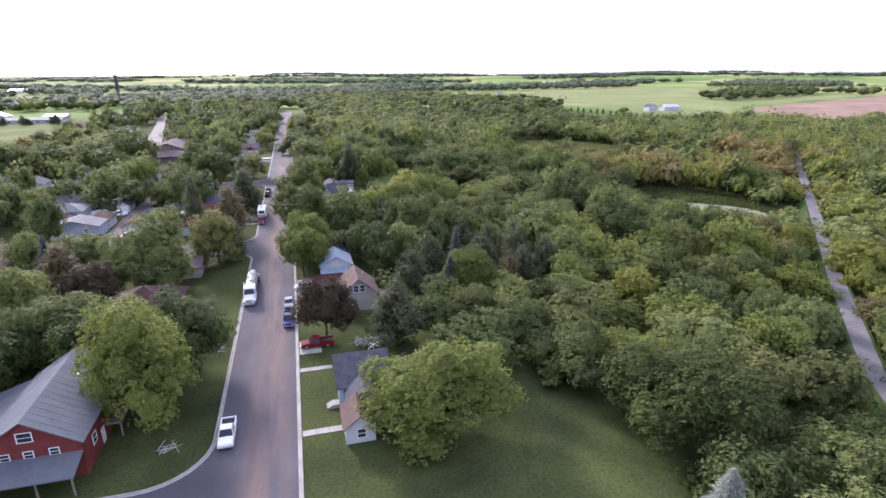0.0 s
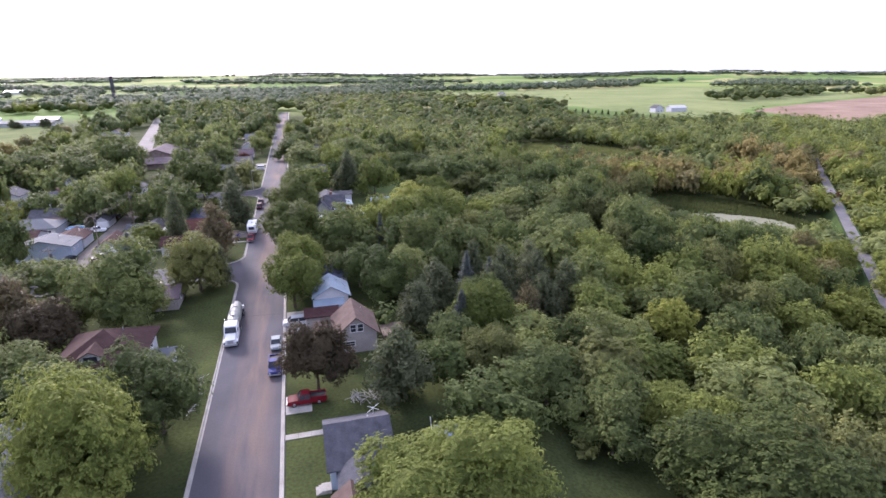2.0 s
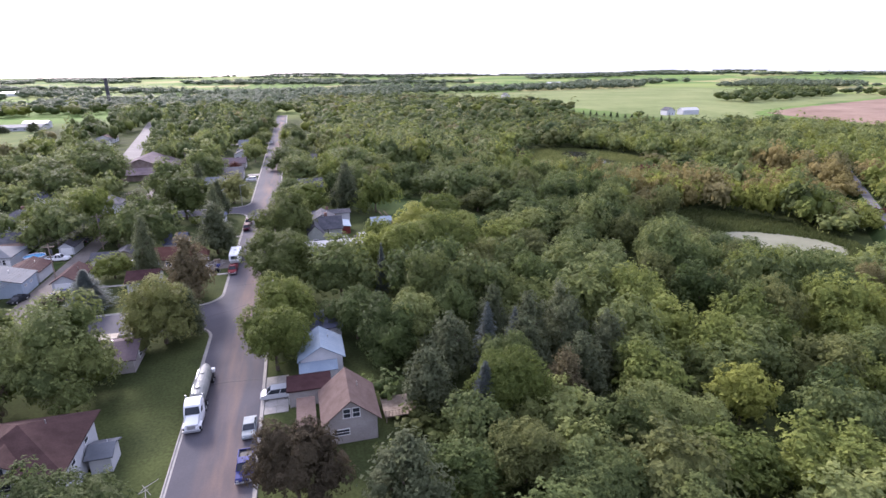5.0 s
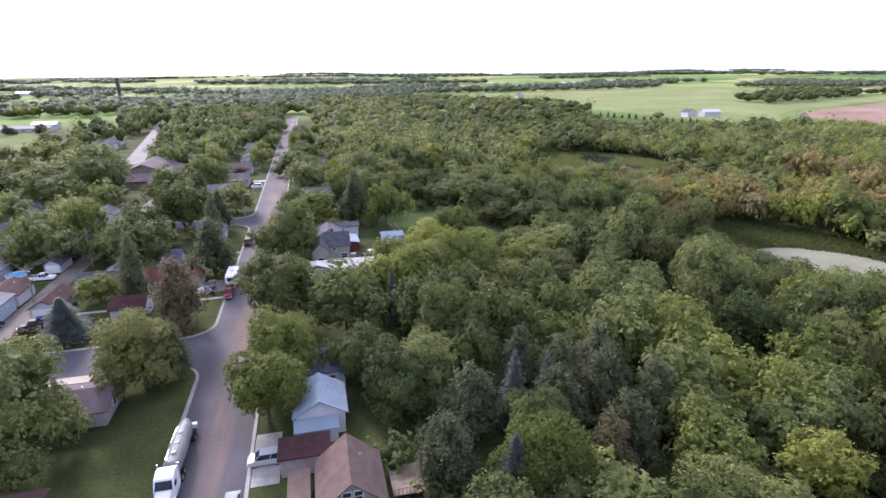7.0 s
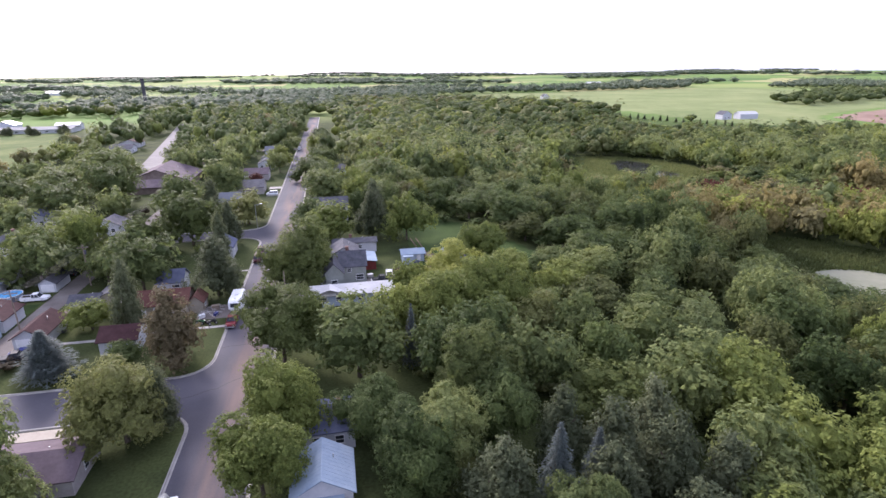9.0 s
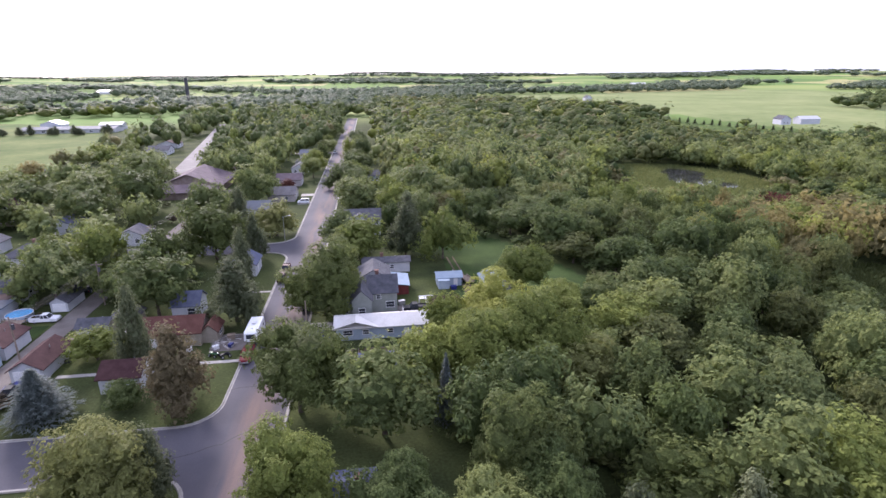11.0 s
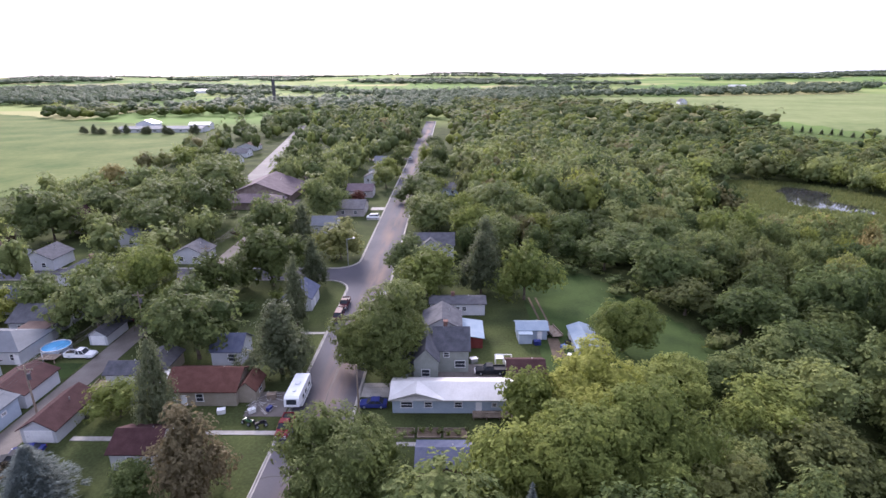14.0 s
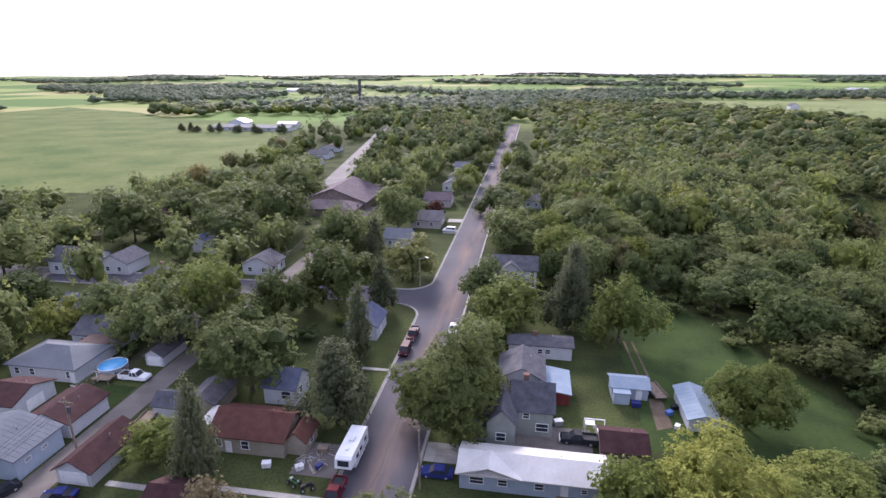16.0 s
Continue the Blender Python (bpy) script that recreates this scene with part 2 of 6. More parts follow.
def box(bm, x0, x1, y0, y1, z0, z1, bevel=0.0):
    r = bmesh.ops.create_cube(bm, size=1)
    for v in r["verts"]:
        v.co = Vector((x0 + (v.co.x + 0.5) * (x1 - x0), y0 + (v.co.y + 0.5) * (y1 - y0), z0 + (v.co.z + 0.5) * (z1 - z0)))
    if bevel:
        es = list({e for v in r["verts"] for e in v.link_edges})
        bmesh.ops.bevel(bm, geom=es, offset=bevel, segments=2, affect="EDGES")
    return bm


def boxed(*a, **k):
    return box(bmesh.new(), *a, **k)


def rod(bm, a, b, r0, r1=None, n=8):
    a, b = Vector(a), Vector(b)
    r1 = r0 if r1 is None else r1
    m = Matrix.Translation((a + b) / 2) @ (b - a).to_track_quat("Z", "Y").to_matrix().to_4x4()
    bmesh.ops.create_cone(bm, cap_ends=True, segments=n, radius1=r0, radius2=r1, depth=(b - a).length, matrix=m)
    return bm


def prism(bm, profile, width, tuck=0.0, z_tuck=0.0, y_scale=None):
    """A side profile of (y, z) drawn out across x; above z_tuck the sides lean in by tuck per metre."""
    rows = []
    for s in (-1, 1):
        rows.append([bm.verts.new((s * (width / 2 - tuck * max(0.0, z - z_tuck)), y, z)) for y, z in profile])
    n = len(profile)
    bm.faces.new(rows[0])
    bm.faces.new(rows[1][::-1])
    for i in range(n):
        bm.faces.new((rows[0][i], rows[0][(i + 1) % n], rows[1][(i + 1) % n], rows[1][i]))
    return bm


def slab(bm, quad, t):
    """A plate of thickness t under four corner points."""
    top = [bm.verts.new(p) for p in quad]
    low = [bm.verts.new((p[0], p[1], p[2] - t)) for p in quad]
    bm.faces.new(top)
    bm.faces.new(low[::-1])
    n = len(quad)
    for i in range(n):
        bm.faces.new((top[i], low[i], low[(i + 1) % n], top[(i + 1) % n]))
    return bm


def smooth_step(v):
    v = np.clip(v, 0, 1)
    return v * v * (3 - 2 * v)


# ---- ground: town level, wetland hollow, far rises ----
def ground_z(x, y):
    x, y = np.asarray(x, float), np.asarray(y, float)
    hollow = -9 * smooth_step((x - 52) / 55) * (1 - smooth_step((y - 430) / 200)) * (1 - smooth_step((x - 420) / 120))
    hollow = hollow - 4.2 * smooth_step((x - 21) / 26) * (1 - smooth_step((y - 128) / 36)) * (1 - smooth_step((x - 70) / 40))
    d = np.hypot(x, y)
    rise = smooth_step((d - 900) / 2500) * (6 + 9 * np.sin(x / 510 + 1.3) * np.cos(y / 690 + 0.4) + 6 * np.sin(x / 230 + y / 310))
    return hollow + np.clip(rise, -4, 25)


def spread(lo, hi, fine0, fine1, n_fine, n_out):
    a = np.linspace(fine0, fine1, n_fine)
    u = np.linspace(0, 1, n_out + 1)[1:] ** 2.2
    return np.concatenate([(fine0 + (lo - fine0) * u)[::-1], a, fine1 + (hi - fine1) * u])


def draped(name, xs, ys, material, keep=None, lift=0.0, label="", kind="structure", category="ground"):
    X, Y = np.meshgrid(xs, ys)
    V = np.column_stack([X.ravel(), Y.ravel(), (ground_z(X, Y) + lift).ravel()])
    nx, ny = len(xs), len(ys)
    i, j = np.meshgrid(np.arange(nx - 1), np.arange(ny - 1))
    q = (j * nx + i).ravel()
    F = np.column_stack([q, q + 1, q + nx + 1, q + nx])
    if keep is not None:
        c = V[F].mean(1)
        F = F[keep(c[:, 0], c[:, 1])]
        used = np.unique(F)
        back = np.zeros(len(V), int)
        back[used] = np.arange(len(used))
        V, F = V[used], back[F]
    return tagged(link_mesh(name, V, F, material, smooth=True), label, category, kind=kind)


def ground_material():
    m, n, l = nodes_of("meadow_and_farmland")
    bsdf = n["Principled BSDF"]
    geo = n.new("ShaderNodeNewGeometry")
    vor = n.new("ShaderNodeTexVoronoi")
    vor.inputs["Scale"].default_value = 0.0042
    vor.distance = "CHEBYCHEV"
    l.new(geo.outputs["Position"], vor.inputs["Vector"])
    sep = n.new("ShaderNodeSeparateColor")
    l.new(vor.outputs["Color"], sep.inputs[0])
    crop = n.new("ShaderNodeValToRGB")
    crop.color_ramp.interpolation = "CONSTANT"
    tones = ((0.0, (0.14, 0.21, 0.06)), (0.3, (0.22, 0.26, 0.09)), (0.5, (0.10, 0.16, 0.05)), (0.68, (0.30, 0.29, 0.13)), (0.85, (0.18, 0.23, 0.08)))
    els = crop.color_ramp.elements
    els[0].color = rgb(tones[0][1])
    els[1].position, els[1].color = tones[1][0], rgb(tones[1][1])
    for p, c in tones[2:]:
        e = els.new(p)
        e.color = rgb(c)
    l.new(sep.outputs[0], crop.inputs[0])
    nz, fine = n.new("ShaderNodeTexNoise"), n.new("ShaderNodeTexNoise")
    nz.inputs["Scale"].default_value, fine.inputs["Scale"].default_value = 0.11, 2.6
    nz.inputs["Detail"].default_value = fine.inputs["Detail"].default_value = 4
    for t in (nz, fine):
        l.new(geo.outputs["Position"], t.inputs["Vector"])
    g1, g2 = n.new("ShaderNodeMix"), n.new("ShaderNodeMix")
    g1.data_type = g2.data_type = "RGBA"
    g1.inputs[6].default_value, g1.inputs[7].default_value = rgb((0.034, 0.044, 0.018)), rgb((0.070, 0.085, 0.030))
    mr = n.new("ShaderNodeMapRange")
    mr.inputs[1].default_value, mr.inputs[2].default_value = 0.32, 0.68
    l.new(nz.outputs[0], mr.inputs[0])
    l.new(mr.outputs[0], g1.inputs[0])
    g2.blend_type = "MULTIPLY"
    g2.inputs[0].default_value = 0.6
    l.new(g1.outputs[2], g2.inputs[6])
    cr = n.new("ShaderNodeMapRange")
    cr.inputs[1].default_value, cr.inputs[2].default_value, cr.inputs[3].default_value, cr.inputs[4].default_value = 0.3, 0.7, 0.55, 1.35
    l.new(fine.outputs[0], cr.inputs[0])
    l.new(cr.outputs[0], g2.inputs[7])
    dist = n.new("ShaderNodeVectorMath")
    dist.operation = "LENGTH"
    l.new(geo.outputs["Position"], dist.inputs[0])
    far = n.new("ShaderNodeMapRange")
    far.inputs[1].default_value, far.inputs[2].default_value = 560, 700
    l.new(dist.outputs["Value"], far.inputs[0])
    mix = n.new("ShaderNodeMix")
    mix.data_type = "RGBA"
    l.new(far.outputs[0], mix.inputs[0])
    l.new(g2.outputs[2], mix.inputs[6])
    l.new(crop.outputs[0], mix.inputs[7])
    l.new(mix.outputs[2], bsdf.inputs["Base Color"])
    bsdf.inputs["Roughness"].default_value, bsdf.inputs["Specular IOR Level"].default_value = 0.95, 0.03
    bp = n.new("ShaderNodeBump")
    bp.inputs["Strength"].default_value, bp.inputs["Distance"].default_value = 0.5, 0.08
    l.new(fine.outputs[0], bp.inputs["Height"])
    l.new(bp.outputs[0], bsdf.inputs["Normal"])
    return m


draped("ground", spread(-5200, 5200, -300, 420, 91, 34), spread(-1500, 5600, -60, 620, 86, 34), ground_material(),
       label="grassy ground with farmland running out to the horizon")


def wobble(x, y, s=0.08, k=3.0):
    return k * np.sin(x * s + 1.7 * np.sin(y * s * 0.7)) + 0.6 * k * np.sin(y * s * 1.3 + x * s * 0.5)


def field(name, material, label, inside, x0, x1, y0, y1, step, lift=0.12):
    return draped(name, np.arange(x0, x1, step), np.arange(y0, y1, step), material, inside, lift, label, "structure", "field")


def left_field(x, y):
    w = wobble(x, y, 0.02, 6)
    return (x < -150 + 0.25 * (y - 400) * -1 * (y > 400) + w) & (y > 300 + 0.0 * x + w) & (y < 640 + w - 0.55 * (x + 330)) & (y > 300 - (x + 190) * 0.2)


def right_field(x, y):
    w = wobble(x, y, 0.012, 8)
    return (x > 180 + w) & (y > np.interp(x, [170, 230, 300, 350, 420, 560, 900], [930, 860, 690, 545, 490, 500, 640]) + w) & (y < 1080 + w + 0.1 * x) & (x < 900 + w) & ~((x > 470) & (y < 0.40 * x + 335))


MEADOW_Y, MEADOW_X = [150, 175, 192, 211, 228], [66, 62, 57, 48, 38]
field("field", CROP_L, "pale green hay field sloping beside the town", left_field, -640, -100, 280, 900, 6)
field("field", CROP_R, "wide green hay field beyond the woods", right_field, 100, 960, 380, 1240, 10)
field("field", PLOUGH, "brown ploughed field beyond the trail", lambda x, y: (y > 0.40 * x + 175) & (y < 0.40 * x + 320) & (x > 480) & (x < 960), 460, 980, 300, 800, 8)
field("field", LAWN, "mown green meadow behind the back yards",
      lambda x, y: (x > 27) & (x < np.interp(y, MEADOW_Y, MEADOW_X) + wobble(x, y, 0.2, 1)) & (y > 172) & (y < 232), 20, 80, 150, 256, 1.5, 0.03)



def in_marsh(x, y):
    u, v = (x - 163) / 47, (y - 333) / 47
    return u * u + v * v + 0.03 * wobble(x, y, 0.07, 3) < 1


def in_reeds(x, y):
    u, v = (x - 147) / 24, (y - 172) / 32
    return u * u + v * v + 0.03 * wobble(x, y, 0.11, 3) < 1


def in_pond(x, y):
    u, v = (x - 144) / 17, (y - 161) / 16
    r = u + 0.15 * v, v
    return r[0] ** 2 + r[1] ** 2 + 0.03 * wobble(x, y, 0.13, 3) < 1


def in_mere(x, y):
    u, v = (x - 177) / 13, (y - 338) / 25
    r = u + 0.2 * v, v
    return r[0] ** 2 + r[1] ** 2 + 0.22 * wobble(x, y, 0.17, 3) < 1


draped("marsh", np.arange(100, 222, 2.0), np.arange(270, 392, 2.0), MARSH, in_marsh, 0.06, "boggy olive-green marsh grass round a dark pool", category="marsh")
draped("marsh", np.arange(116, 192, 1.5), np.arange(134, 206, 1.5), MARSH, in_reeds, 0.06, "reedy bank round the pale pond", category="marsh")
draped("water", np.arange(120, 168, 1.0), np.arange(140, 184, 1.0), SILT, in_pond, 0.14, "still pond covered with pale silt and algae", category="pond")
draped("water", np.arange(158, 198, 1.0), np.arange(308, 368, 1.0), WATER, in_mere, 0.14, "dark weedy pool in the marsh", category="pond")
draped("water", np.arange(156, 176, 0.5), np.arange(308, 326, 0.5), POOL_WATER, lambda x, y: ((x - 165) / 4) ** 2 + ((y - 317 + 0.8 * (x - 165)) / 2.2) ** 2 + 0.15 * wobble(x, y, 0.6, 3) < 1,
       0.2, "bright gap of open water in the marsh", category="pond")

draped("water", np.arange(130, 150, 0.5), np.arange(294, 312, 0.5), POOL_WATER, lambda x, y: ((x - 139) / 5.5) ** 2 + ((y - 302.5 - 0.3 * (x - 139)) / 2.0) ** 2 + 0.15 * wobble(x, y, 0.6, 3) < 1,
       0.2, "narrow open channel at the edge of the marsh", category="pond")

# ---- streets ----
XL, XR = -12.0, -2.4
CROSS = ((42.0, 51.5, 7.0), (129.6, 139.4, 5.0), (214.4, 222.6, 6.0))


def flat(name, polys, material, z, label, category="road"):
    bm = bmesh.new()
    for p in polys:
        bm.faces.new([bm.verts.new((x, y, z)) for x, y in p])
    bmesh.ops.remove_doubles(bm, verts=bm.verts, dist=0.001)
    return tagged(part(name, bm, material), label, category, kind="structure")


def corner(cx, cy, r, a0, a1, n=8):
    return [(cx + r * math.cos(radians(a0 + (a1 - a0) * i / n)), cy + r * math.sin(radians(a0 + (a1 - a0) * i / n))) for i in range(n + 1)]


def asphalt_street():
    m, n, l = nodes_of("street_asphalt")
    bsdf = n["Principled BSDF"]
    geo = n.new("ShaderNodeNewGeometry")
    sep = n.new("ShaderNodeSeparateXYZ")
    l.new(geo.outputs["Position"], sep.inputs[0])
    big, fine, stretch = (n.new("ShaderNodeTexNoise") for _ in range(3))
    big.inputs["Scale"].default_value, fine.inputs["Scale"].default_value, stretch.inputs["Scale"].default_value = 0.09, 5.0, 1.0
    for t in (big, fine, stretch):
        t.inputs["Detail"].default_value = 4
    l.new(geo.outputs["Position"], big.inputs["Vector"])
    l.new(geo.outputs["Position"], fine.inputs["Vector"])
    mp = n.new("ShaderNodeMapping")
    mp.inputs["Scale"].default_value = (0.35, 0.045, 1)
    l.new(geo.outputs["Position"], mp.inputs[0])
    l.new(mp.outputs[0], stretch.inputs["Vector"])
    base = n.new("ShaderNodeMix")
    base.data_type = "RGBA"
    base.inputs[6].default_value, base.inputs[7].default_value = rgb((0.078, 0.076, 0.089)), rgb((0.108, 0.103, 0.117))
    mr = n.new("ShaderNodeMapRange")
    mr.inputs[1].default_value, mr.inputs[2].default_value = 0.35, 0.65
    l.new(big.outputs[0], mr.inputs[0])
    l.new(mr.outputs[0], base.inputs[0])
    # sandy dust along the crown of the street
    off = n.new("ShaderNodeMath")
    off.operation = "ADD"
    off.inputs[1].default_value = 6.4
    l.new(sep.outputs[0], off.inputs[0])
    ab = n.new("ShaderNodeMath")
    ab.operation = "ABSOLUTE"
    l.new(off.outputs[0], ab.inputs[0])
    band = n.new("ShaderNodeMapRange")
    band.inputs[1].default_value, band.inputs[2].default_value, band.inputs[3].default_value, band.inputs[4].default_value = 0.4, 4.2, 0.95, -0.2
    l.new(ab.outputs[0], band.inputs[0])
    mul = n.new("ShaderNodeMath")
    mul.operation = "MULTIPLY"
    mul.use_clamp = True
    sm = n.new("ShaderNodeMapRange")
    sm.inputs[1].default_value, sm.inputs[2].default_value = 0.38, 0.66
    l.new(stretch.outputs[0], sm.inputs[0])
    l.new(band.outputs[0], mul.inputs[0])
    l.new(sm.outputs[0], mul.inputs[1])
    dust = n.new("ShaderNodeMix")
    dust.data_type = "RGBA"
    dust.inputs[7].default_value = rgb((0.215, 0.152, 0.122))
    l.new(mul.outputs[0], dust.inputs[0])
    l.new(base.outputs[2], dust.inputs[6])
    grit = n.new("ShaderNodeMix")
    grit.data_type, grit.blend_type = "RGBA", "MULTIPLY"
    grit.inputs[0].default_value = 0.25
    l.new(dust.outputs[2], grit.inputs[6])
    l.new(fine.outputs[0], grit.inputs[7])
    l.new(grit.outputs[2], bsdf.inputs["Base Color"])
    bsdf.inputs["Roughness"].default_value, bsdf.inputs["Specular IOR Level"].default_value = 0.85, 0.12
    return m


STREET = asphalt_street()
polys = [[(XL, -80), (XR, -80), (XR, 640), (XL, 640)]]
for y0, y1, r in CROSS:
    polys.append([(-260, y0), (XL, y0), (XL, y1), (-260, y1)])
    polys.append([(XL, y1), *corner(XL - r, y1 + r, r, 0, -90)])
    polys.append([(XL, y0), *corner(XL - r, y0 - r, r, 90, 0)])
flat("road", polys, STREET, 0.05, "grey asphalt street with sandy dust along its crown")
flat("road", [[(-50.6, 139.4), (-46.2, 139.4), (-46.2, 214.4), (-50.6, 214.4)], [(-50.6, 222.6), (-46.2, 222.6), (-46.2, 300), (-50.6, 300)]], GRAVEL, 0.045,
     "grey gravel back alley between garages", "alley")
flat("road", [[(-82, 330), (-72, 330), (-100, 487), (-107, 487)], [(-107, 487), (-100, 487), (-120, 600), (-126, 600)]], LIGHTROAD, 0.06, "pale concrete street beyond the school")
flat("road", [[(XL - 60, 396), (XL, 396), (XL, 404), (XL - 60, 404)]], LIGHTROAD, 0.045, "pale side street between houses")


def tar_line(pts, w=0.07):
    """A sealed crack wandering over the asphalt."""
    bm = bmesh.new()
    prev = None
    fine = []
    for (ax, ay), (bx, by) in zip(pts, pts[1:]):
        for k in range(10):
            f = k / 10
            fine.append((ax + (bx - ax) * f + 0.12 * math.sin(9 * f + ax), ay + (by - ay) * f + 0.12 * math.cos(7 * f + ay)))
    for i, (x, y) in enumerate(fine):
        a, b = fine[max(0, i - 1)], fine[min(len(fine) - 1, i + 1)]
        d = Vector((b[0] - a[0], b[1] - a[1], 0)).normalized()
        cur = [bm.verts.new((x - d.y * o, y + d.x * o, 0.056)) for o in (-w, w)]
        if prev:
            bm.faces.new((prev[0], prev[1], cur[1], cur[0]))
        prev = cur
    return tagged(part("road_crack", bm, TAR), "dark tar-sealed crack across the asphalt", "crack", kind="structure")


TAR = surface("tar", (0.03, 0.03, 0.032), (0.055, 0.052, 0.055), 1.0, 0.6, 0.1)
for pts in (((-20, 131), (-15, 133), (-10, 135), (-5.5, 138.5)), ((-12, 148), (-8, 148.6), (-2.6, 147.8)), ((-12, 108.2), (-7, 108.8), (-2.6, 108.1)),
            ((-12, 184), (-7, 184.8), (-2.6, 184.2)), ((-7.4, 160), (-7.1, 172), (-7.3, 190), (-6.9, 205))):
    tar_line(pts)


def trail_strip(offsets, material, name, label, category):
    pts = [(62, 20), (86, 56), (116, 88), (170, 143), (222, 196), (346, 322)]
    bm = bmesh.new()
    prev = None
    for i, (x, y) in enumerate(pts):
        for k in range(8 if i < len(pts) - 1 else 1):
            f = k / 8
            nx, ny = pts[min(i + 1, len(pts) - 1)]
            px, py = x + (nx - x) * f, y + (ny - y) * f
            d = Vector((nx - x, ny - y, 0)) if i < len(pts) - 1 else Vector((1, 1, 0))
            s = Vector((-d.y, d.x, 0)).normalized()
            g = float(ground_z(px, py))
            z = max(g + 0.5, -5.6)
            cur = [bm.verts.new((px + q * s.x, py + q * s.y, g - 0.3 if e else z - low)) for q, e, low in offsets]
            if prev:
                for a in range(len(cur) - 1):
                    bm.faces.new((prev[a], prev[a + 1], cur[a + 1], cur[a]))
            prev = cur
    return tagged(part(name, bm, material), label, category, kind="structure")


trail_strip(((-1.6, 0, 0), (0, 0, -0.03), (1.6, 0, 0)), TRAIL, "road", "straight grey rail trail cutting through the woods", "trail")
trail_strip(((-5, 1, 0), (-2.1, 0, 0.02), (2.1, 0, 0.02), (5, 1, 0)), LAWN, "embankment", "low grassy embankment under the rail trail", "bank")


def kerb(points, w=0.3, h=0.15, label="pale concrete kerb and gutter along the street"):
    bm = bmesh.new()
    prev = None
    n = len(points)
    for i, (x, y) in enumerate(points):
        a, b = points[max(0, i - 1)], points[min(n - 1, i + 1)]
        d = Vector((b[0] - a[0], b[1] - a[1], 0)).normalized()
        s = Vector((d.y, -d.x, 0))
        cur = [bm.verts.new((x + s.x * o, y + s.y * o, z)) for o, z in ((-w, 0.055), (-0.05, 0.06), (0.0, 0.05 + h), (0.16, 0.05 + h), (0.24, 0.0))]
        if prev:
            for q in range(4):
                bm.faces.new((prev[q], prev[q + 1], cur[q + 1], cur[q]))
        prev = cur
    return tagged(part("kerb", bm, CONCRETE), label, "kerb", kind="structure")


kerb([(XR, y) for y in (-80, 60, 150, 300, 640)])
edges = [-80.0] + [v for c in CROSS for v in (c[0], c[1])] + [396.0]
rad = [0] + [c[2] for c in CROSS for _ in (0, 1)] + [0]
for i in range(0, len(edges), 2):
    a, b = edges[i], edges[i + 1]
    pts = []
    if i:
        pts += [(-140, a), *corner(XL - rad[i], a + rad[i], rad[i], -90, 0)]
    else:
        pts.append((XL, a))
    if i + 1 < len(edges) - 1:
        pts += [*corner(XL - rad[i + 1], b - rad[i + 1], rad[i + 1], 0, 90), (-140, b)]
    else:
        pts.append((XL, b))
    kerb(pts[::-1])


def paving(x0, x1, y0, y1, label, z=0.07, material=CONCRETE, name="pavement", category="path"):
    """Concrete laid in slabs with open joints."""
    bm = bmesh.new()
    nx, ny = max(1, round((x1 - x0) / 1.5)), max(1, round((y1 - y0) / 1.5))
    for i in range(nx):
        for j in range(ny):
            box(bm, x0 + (x1 - x0) * i / nx + 0.012, x0 + (x1 - x0) * (i + 1) / nx - 0.012, y0 + (y1 - y0) * j / ny + 0.012, y0 + (y1 - y0) * (j + 1) / ny - 0.012, 0, z)
    return tagged(part(name, bm, material), label, category, kind="structure")


paving(-2.15, 2.4, 71.2, 72.2, "narrow concrete walk across the verge")
paving(-2.15, 2.5, 56.3, 57.4, "narrow concrete walk across the verge")
paving(-2.15, 1.2, 76.4, 80.6, "flared concrete driveway apron")
paving(-2.15, 1.0, 99.0, 108.5, "pale concrete driveway in front of the garage", category="driveway")
paving(-30, -12.25, 156.4, 157.3, "narrow concrete walk across the lawn")
paving(-40, -27, 155.0, 155.9, "narrow concrete walk across the lawn")
paving(-2.15, 2.5, 165.6, 169.5, "concrete driveway apron by the street", category="driveway")
paving(-16.5, -12.25, 269.5, 273.5, "concrete driveway apron by the street", category="driveway")
paving(-17, -12.25, 186.5, 187.3, "narrow concrete walk across the lawn")
paving(-17, -12.25, 283, 287, "concrete driveway apron by the street", category="driveway")
paving(6, 20, 169.5, 175.5, "grey gravel parking yard beside the house", 0.05, GRAVEL, category="yard")


# ---- buildings ----
FOOT = []


def window(parent, m, w, h):
    """m: its centre on the wall, x along the wall, y outward."""
    fr = bmesh.new()
    for a in ((-w / 2 - 0.09, w / 2 + 0.09, h / 2, h / 2 + 0.1), (-w / 2 - 0.12, w / 2 + 0.12, -h / 2 - 0.1, -h / 2), (-w / 2 - 0.09, -w / 2, -h / 2, h / 2),
              (w / 2, w / 2 + 0.09, -h / 2, h / 2), (-w / 2, w / 2, -0.03, 0.03)):
        box(fr, a[0], a[1], 0.0, 0.07, a[2], a[3])
    wd = part("window", fr, TRIM, parent)
    wd.matrix_basis = m
    part("pane", boxed(-w / 2, w / 2, 0.0, 0.03, -h / 2, h / 2), PANE, wd)
    return wd


